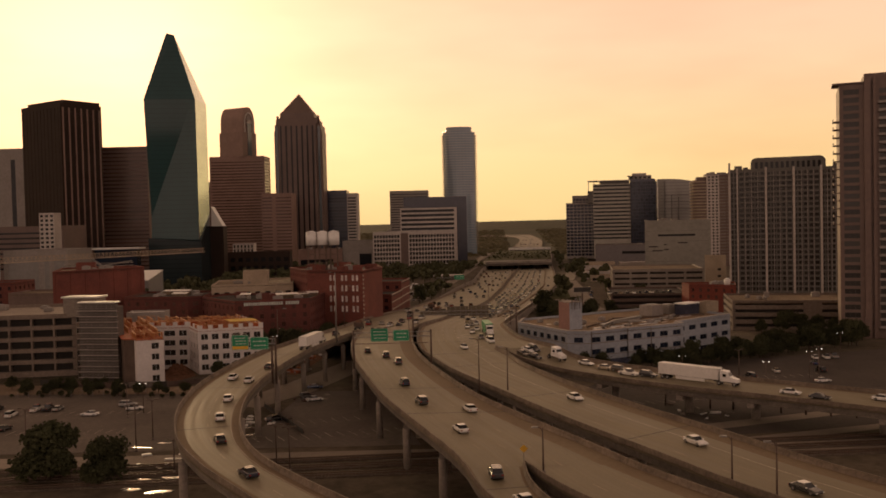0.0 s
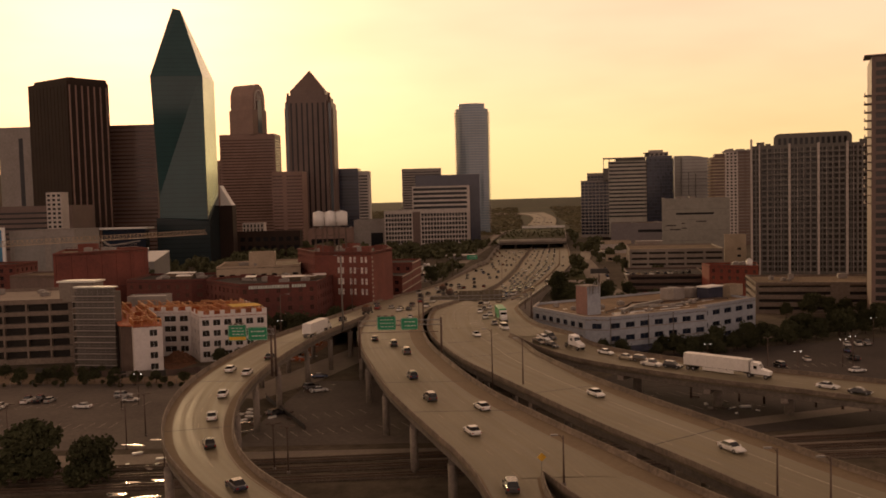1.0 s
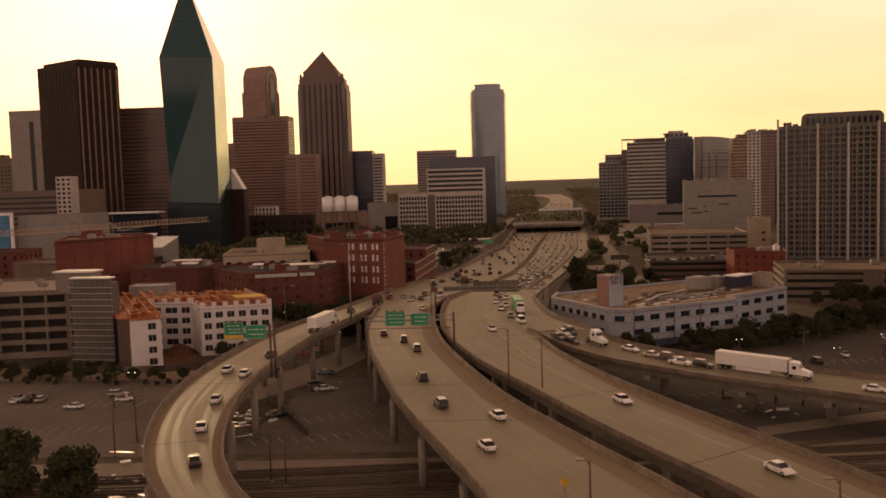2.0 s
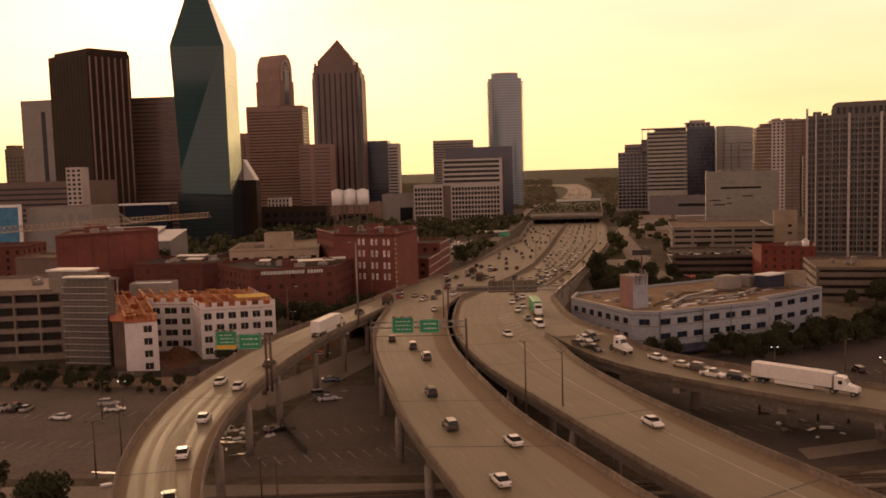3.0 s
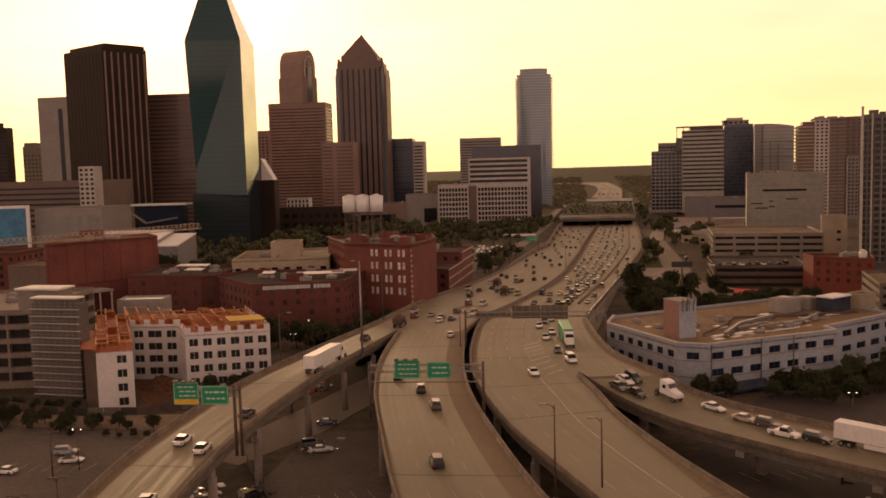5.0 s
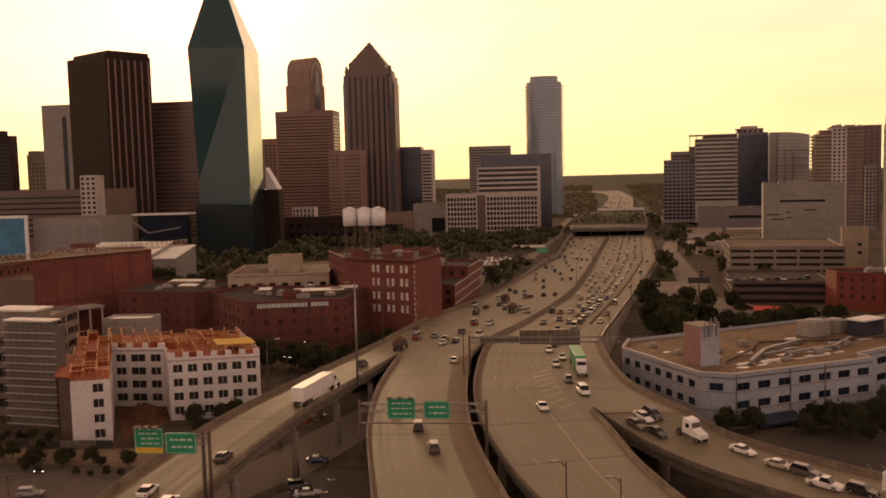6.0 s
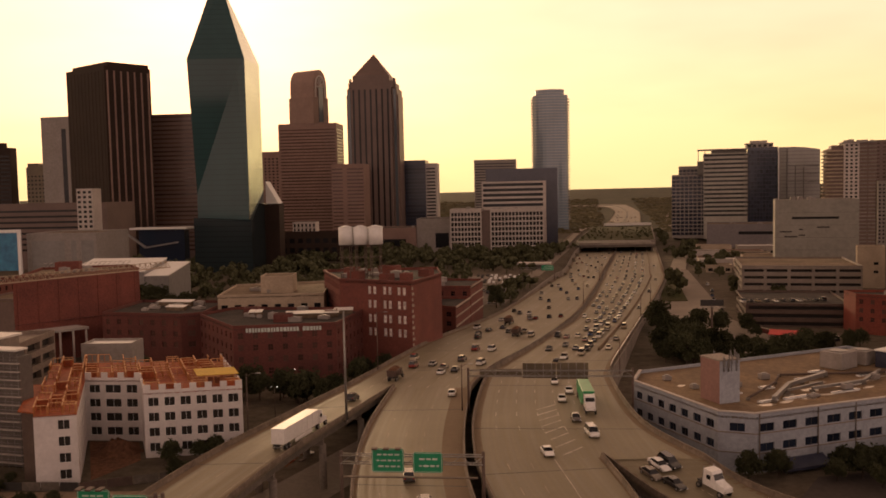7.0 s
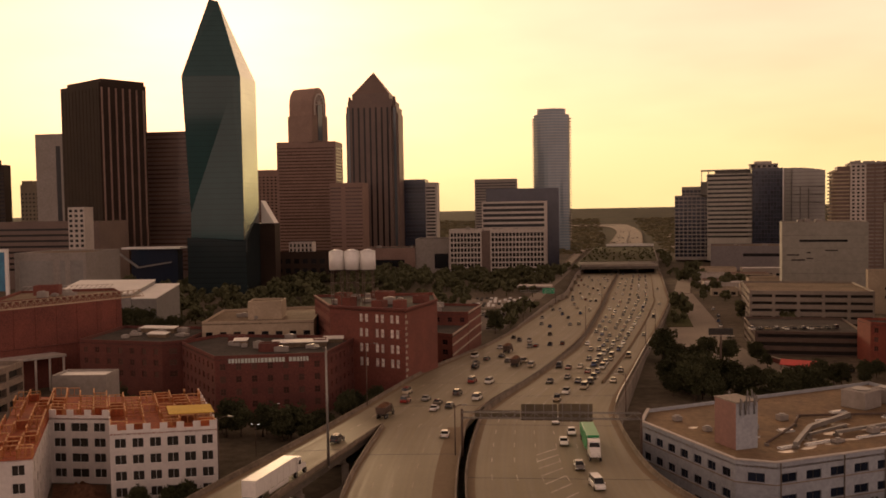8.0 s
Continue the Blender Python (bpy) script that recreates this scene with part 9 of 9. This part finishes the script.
def greenery():
    rng = random.Random(21)
    plant(4, -80, 174, s=1.0)
    plant(4, -69.0, 173, s=0.72, a=2.0)
    plant(1, 45.5, 286.5, s=0.8)
    plant(3, 52.0, 289.0, s=0.9)
    def row(x0, y0, x1, y1, n, jitter, s0=0.8, s1=1.2, kinds=(0, 1, 2, 3), z=None):
        for i in range(n):
            f = (i + 0.5) / n
            plant(rng.choice(kinds), x0 + (x1 - x0) * f + rng.uniform(-jitter, jitter), y0 + (y1 - y0) * f + rng.uniform(-jitter, jitter), z, s=rng.uniform(s0, s1), a=rng.uniform(0, 6.28))
    row(110, 308, 160, 336, 16, 3.0, 0.6, 0.85)
    row(62, 286, 122, 324, 24, 2.0, 0.55, 0.8)
    row(68, 280, 120, 312, 14, 3.0, 0.5, 0.75)
    row(90, 292, 140, 326, 8, 3.0, 0.5, 0.75)
    row(128, 322, 168, 354, 13, 3.5, 0.7, 0.95)
    row(48, 400, 62, 436, 7, 3.5, 0.9, 1.2)
    row(56, 424, 72, 440, 7, 4, 0.9, 1.2)
    row(62, 402, 100, 424, 9, 3, 0.8, 1.1)
    row(81, 492, 84, 500, 2, 1.5, 1.0, 1.2)
    FAR_TREES.append((Matrix.Translation((88, 641, -4.8)), 15.0))
    FAR_TREES.append((Matrix.Translation((92, 655, -4.8)), 12.0))
    for _ in range(7):
        v = rng.random()
        x0, x1 = 76 + 26 * v, 86 + 18 * v
        FAR_TREES.append((Matrix.Translation((rng.uniform(x0, x1), 590 + 190 * v, -4.8)), rng.uniform(3.0, 6.5)))
    for _ in range(40):
        v = rng.random()
        FAR_TREES.append((Matrix.Translation((rng.uniform(124, 168), 668 + 300 * v, -5.0)), rng.uniform(3.5, 8.0)))
    row(92, 440, 132, 462, 9, 5, 0.7, 1.0)
    row(150, 440, 230, 452, 10, 5, 0.8, 1.2)
    row(140, 392, 215, 404, 9, 3, 0.8, 1.2)
    row(112, 720, 128, 800, 3, 4, 0.7, 0.9)
    row(114, 560, 134, 590, 3, 3, 0.8, 1.0)
    row(-128, 268, -76, 262, 13, 3.5, 0.35, 0.6, (1, 3))
    row(-150, 276, -112, 270, 9, 3, 0.35, 0.6, (1, 3))
    row(-150, 266, -70, 258, 22, 3.0, 0.18, 0.36, (3,))
    row(-128, 284, -102, 276, 8, 2.0, 0.3, 0.5, (3,))
    row(-78, 294, -66, 298, 3, 1.0, 0.5, 0.7, (1,))
    row(-60, 306, -49, 342, 4, 1.5, 0.5, 0.7, (3,))
    row(-66, 283, -72, 282, 2, 1.0, 0.6, 0.75, (3,))
    row(-52, 300, -55, 312, 3, 1.2, 0.5, 0.7, (3,))
    row(-80, 354, -46, 346, 13, 3.5, 0.65, 1.0)
    row(-124, 356, -84, 352, 11, 4, 0.7, 1.0)
    row(-52, 366, -44, 392, 6, 2, 0.6, 0.9)
    row(52, 474, 74, 488, 9, 3, 0.9, 1.25)
    row(47, 428, 60, 408, 6, 2, 0.9, 1.2)
    row(80, 442, 100, 432, 7, 3, 0.85, 1.1)
    row(-140, 386, -100, 378, 6, 3, 0.6, 0.9)
    row(-82, 520, -24, 546, 6, 6, 0.6, 0.9)
    row(-18, 540, -6, 575, 5, 2, 0.8, 1.1)
    row(-95, 640, -40, 660, 10, 8, 0.8, 1.2)
    row(-120, 760, 20, 790, 20, 14, 0.8, 1.3)
    row(-110, 850, 20, 880, 20, 10, 0.8, 1.2)
    row(16, 840, 38, 960, 10, 4, 0.8, 1.1)
    row(-250, 610, -170, 640, 14, 10, 0.8, 1.3)
    row(-230, 680, -120, 720, 22, 16, 0.9, 1.4)
    row(-150, 470, -105, 490, 9, 6, 0.8, 1.2)
    row(-200, 532, -172, 536, 6, 2, 1.0, 1.35)
    row(-182, 512, -160, 520, 5, 3, 0.9, 1.2)
    row(-140, 560, -100, 600, 10, 10, 0.8, 1.2)
    row(130, 860, 160, 980, 9, 6, 0.9, 1.3)
    for _ in range(150):
        u, v = rng.uniform(0.03, 0.97), rng.random()
        FAR_TREES.append((Matrix.Translation((48 + 36 * v + 80 * u, 1034 + 298 * v, 3.9)), rng.uniform(1.4, 2.6) + 1.4 * (1 - v) ** 2))
    row(-300, 740, -120, 900, 30, 25, 0.9, 1.4)
    row(94, 480, 97, 508, 3, 1.5, 0.7, 0.9)
    row(118, 620, 150, 700, 12, 7, 0.8, 1.2)
    row(128, 760, 170, 860, 14, 8, 0.8, 1.2)
    row(-14, 596, 2, 632, 7, 3, 0.7, 1.0)
    row(-60, 716, -8, 752, 10, 6, 0.8, 1.2)
    row(240, 640, 300, 800, 12, 12, 0.9, 1.4)
    row(-140, 930, -110, 930, 5, 4, 0.9, 1.3)
    row(-20, 1060, 30, 1200, 12, 9, 0.9, 1.3)
    row(140, 1020, 150, 1200, 8, 5, 0.9, 1.3)
    for _ in range(330):
        x, y = rng.uniform(-190, 20), rng.uniform(552, 905)
        a, _, _ = corridor(y)
        if x < a - 14 and not (-42 < x < 20 and 645 < y < 712) and not (-12 < x < 22 and 745 < y < 795) and not (-90 < x < 0 and 540 < y < 650) and (x < -110 or y > 780 or rng.random() < 0.4) and not (-240 < x < -150 and y < 560):
            FAR_TREES.append((Matrix.Translation((x, y, 0)) @ Matrix.Rotation(rng.uniform(0, 6.28), 4, "Z"), rng.uniform(6, 12)))
    for _ in range(420):
        x, y = rng.uniform(-260, 30), rng.uniform(800, 1250)
        if not (-165 < x < 25 and 900 < y < 1060) and not (x > -6 + (y - 800) * 0.06 and y < 1300):
            FAR_TREES.append((Matrix.Translation((x, y, 0)) @ Matrix.Rotation(rng.uniform(0, 6.28), 4, "Z"), rng.uniform(6, 12)))


greenery()


def far_trees():
    """City trees too far off to be told apart."""
    rng = random.Random(17)
    verts, faces = [], []
    for m, h in FAR_TREES:
        o = m.translation
        k = len(verts)
        w = h * 0.03
        verts += [(o.x - w, o.y, o.z), (o.x + w, o.y, o.z), (o.x + w * 0.6, o.y, o.z + h * 0.5), (o.x - w * 0.6, o.y, o.z + h * 0.5)]
        faces.append((k, k + 1, k + 2, k + 3))
        for _ in range(8):
            a, r = rng.uniform(0, 6.28), h * 0.42 * math.sqrt(rng.random()) * 0.8
            p = o + Vector((math.cos(a) * r, math.sin(a) * r, h * rng.uniform(0.35, 0.82)))
            for _ in range(26):
                d = Vector((rng.gauss(0, 1), rng.gauss(0, 1), rng.gauss(0, 0.8))).normalized()
                c = p + d * h * 0.2 * rng.uniform(0.5, 1.05)
                s = h * rng.uniform(0.06, 0.11)
                u = d.orthogonal().normalized()
                v = d.cross(u)
                t = rng.uniform(0, 6.28)
                u, v = u * math.cos(t) + v * math.sin(t) + d * 0.4, v * math.cos(t) - u * math.sin(t)
                k = len(verts)
                verts += [c - u * s - v * s * 0.5, c + u * s * 0.4 - v * s, c + u * s + v * s * 0.5, c - u * s * 0.4 + v * s]
                faces.append((k, k + 1, k + 2, k + 3))
    me = bpy.data.meshes.new("city_trees")
    me.from_pydata([tuple(v) for v in verts], [], faces)
    # leaf colour lightened for the haze at this distance
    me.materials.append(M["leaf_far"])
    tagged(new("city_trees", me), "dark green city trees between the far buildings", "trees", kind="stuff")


far_trees()


def debris():
    """Building waste and boards under the ramp and beside the railway."""
    rng = random.Random(31)
    for cx, cy, count, spread in ((-52, 222, 26, 6), (-44, 224, 12, 4), (-58, 188, 10, 5), (-40, 250, 6, 4), (66, 224, 8, 8), (-50, 300, 10, 5), (-46, 334, 8, 3)):
        for _ in range(count):
            x, y = cx + rng.gauss(0, spread * 0.6), cy + rng.gauss(0, spread * 0.6)
            w, d, h = rng.uniform(0.6, 2.8), rng.uniform(0.4, 1.2), rng.uniform(0.1, 0.5)
            bm = bmesh.new()
            z0 = 0.06
            pts = [(-w / 2, -d / 2), (w / 2, -d / 2 * rng.uniform(0.6, 1)), (w / 2 * rng.uniform(0.7, 1), d / 2), (-w / 2, d / 2 * rng.uniform(0.6, 1))]
            prism(bm, pts, 0, h)
            o = finish("debris", bm, rng.choice((M["white"], M["concrete"], M["roof_white"], M["roof_white"], M["rust_steel"])))
            o.matrix_basis = pose(x, y, z0, 0, 0, rng.uniform(0, 180))
            tagged(o, "piece of pale building waste lying on the ground", "debris", "site debris")


debris()


def glints_and_stacks():
    """Mirror-bright sheets standing in for puddle glints on the lot under the ramp, and timber stacks beside the
    building site.
    """
    rng = random.Random(41)
    # sheets added where wet ground throws back the bright sky
    for x, y, w, d in ((-56.7, 227.4, 5.0, 1.5), (-54.9, 224.6, 3.0, 1.8), (-55.3, 221.4, 2.8, 2.2), (-52.7, 216.7, 4.4, 1.6), (-49.6, 216.6, 3.0, 1.4), (-54.0, 219.4, 3.6, 1.0), (-46.4, 227.2, 1.6, 1.2), (-45.0, 224.5, 2.2, 1.4), (-47.9, 208.3, 2.6, 1.2), (-46.0, 209.6, 1.6, 0.9),
                       (-40.2, 267.6, 4.2, 1.0), (-37.2, 250.1, 4.8, 1.1), (-35.2, 257.1, 1.6, 1.2), (-70, 199, 5.0, 1.0), (-66, 203, 2.6, 1.2), (-61, 167, 3.6, 1.6), (-59.7, 173, 4.0, 1.2), (-55.4, 174.5, 4.5, 1.6), (-55, 165, 5.0, 1.4), (-64, 170, 2.0, 1.4)):
        n = 14
        w, d = w * 1.25, d * 1.3
        bm = bmesh.new()
        ring = []
        for k in range(n):
            a = 2 * math.pi * k / n
            f = rng.uniform(0.75, 1.1)
            ring.append((math.cos(a) * w / 2 * f, math.sin(a) * d / 2 * f))
        lo, hi = [bm.verts.new((px, py, 0)) for px, py in ring], [bm.verts.new((px * 0.9, py * 0.85, rng.uniform(0.04, 0.10))) for px, py in ring]
        top = bm.verts.new((0, 0, rng.uniform(0.05, 0.14)))
        for k in range(n):
            j = (k + 1) % n
            bm.faces.new((lo[k], lo[j], hi[j], hi[k]))
            bm.faces.new((hi[k], hi[j], top))
        bm.faces.new(lo[::-1])
        o = finish("plastic_sheet", bm, M["glint_metal"])
        o.matrix_basis = pose(x, y, 0.07, 0, 0, rng.uniform(-25, 25))
        tagged(o, "mirror-bright sheet standing in for a puddle glint on the lot", "plastic sheet", "plastic sheets")
    for _ in range(16):
        x, y = rng.uniform(-60, -48), rng.uniform(296, 332)
        s = thing("timber_stack", "stack of orange boards beside the building site", "timber stack", pose(x, y, 0.02, 0, 0, rng.uniform(-30, 30)), "timber stacks")
        for k in range(rng.randint(2, 4)):
            bm = bmesh.new()
            w = rng.uniform(2.2, 4.8)
            box(bm, -w / 2, w / 2, -0.6, 0.6, 0.28 * k, 0.28 * k + 0.22)
            part("board_pack", bm, rng.choice((M["osb"], M["lumber"], M["wrap"])), s)
    f = thing("lot_fence", "dark low fence wall across the lot under the ramp", "fence", pose(0, 0, 0))
    a, b = Vector((-50.2, 240.7, 0)), Vector((-34.5, 209, 0))
    bm = bmesh.new()
    beam(bm, a + Vector((0, 0, 0.55)), b + Vector((0, 0, 0.55)), 0.25, 1.1)
    part("panel", bm, M["chassis"], f)
    for k in range(13):
        p = a.lerp(b, k / 12)
        bm = bmesh.new()
        tube(bm, (p.x, p.y, 0), (p.x, p.y, 1.7), 0.07, 0.07, 6)
        part("post", bm, M["rust_steel"], f)


# near-mirror metal that gives the puddle glints their brightness
M["glint_metal"] = surface("puddle glint sheeting", (0.86, 0.83, 0.78), (0.74, 0.71, 0.66), 0.16, 0.5, 2.0, metal=0.85, relief=0.03, spread=0.1)
glints_and_stacks()


def site_fill():
    """Bollards, fence posts and low kerbs in the lots."""
    for i in range(30):
        x, y = -158 + 3.2 * i, 262.5 + 0.06 * i
        bm = bmesh.new()
        tube(bm, (0, 0, 0), (0, 0, 1.8), 0.05, 0.05, 6)
        o = finish("fence_post", bm, M["steel"])
        o.matrix_basis = pose(x, y, 0.0)
        tagged(o, "thin steel fence post at the lot edge", "fence post", "lot fence")
    for i in range(9):
        bm = bmesh.new()
        tube(bm, (0, 0, 0), (0, 0, 3.2), 0.28, 0.28, 8)
        o = finish("bollard", bm, M["rust_steel"])
        o.matrix_basis = pose(58 + 5.2 * i, 231 - 2.4 * i, 0.0)
        tagged(o, "dark upright post beside the low ramp", "post", "ramp posts")


site_fill()


def far_woods():
    """Endless low woods and roofs out to the skyline."""
    rng = random.Random(8)
    verts, faces = [], []
    base = [Vector(c).normalized() for c in ((1, 0, 0.2), (0.3, 0.95, 0.1), (-0.8, 0.6, 0.15), (-0.8, -0.6, 0.1), (0.3, -0.95, 0.2), (0.5, 0.4, 0.8), (-0.5, 0.5, 0.85), (-0.4, -0.6, 0.8), (0.5, -0.4, 0.9))]
    tris = ((0, 1, 5), (1, 6, 5), (1, 2, 6), (2, 3, 6), (3, 7, 6), (3, 4, 7), (4, 8, 7), (4, 0, 8), (0, 5, 8), (5, 6, 7), (5, 7, 8))
    for _ in range(32000):
        y = 1250 + 2100 * rng.random() ** 1.5
        x = (rng.random() - 0.45) * (900 + y * 0.95)
        e = (y - 1300) * 0.066
        if 98 + e < x < 176 + e * 1.35 and y > 1290 or (60 < x < 165 and y < 1300) or (abs(x) < 360 and y < 1420 and rng.random() < 0.6):
            continue
        s = rng.uniform(3, 7) * (1 + (y - 1250) / 3500)
        z = ground_height(x, y) - 1
        k = len(verts)
        verts += [(x + b.x * s * rng.uniform(0.8, 1.3), y + b.y * s * rng.uniform(0.8, 1.3), z + b.z * s * rng.uniform(0.5, 0.8)) for b in base]
        faces += [tuple(k + i for i in t) for t in tris]
    me = bpy.data.meshes.new("far_woods")
    me.from_pydata(verts, [], faces)
    for f in me.polygons:
        f.use_smooth = True
    me.materials.append(M["far_crown"])
    tagged(new("far_woods", me), "distant low woods reaching to the skyline", "woods", kind="stuff")


far_woods()
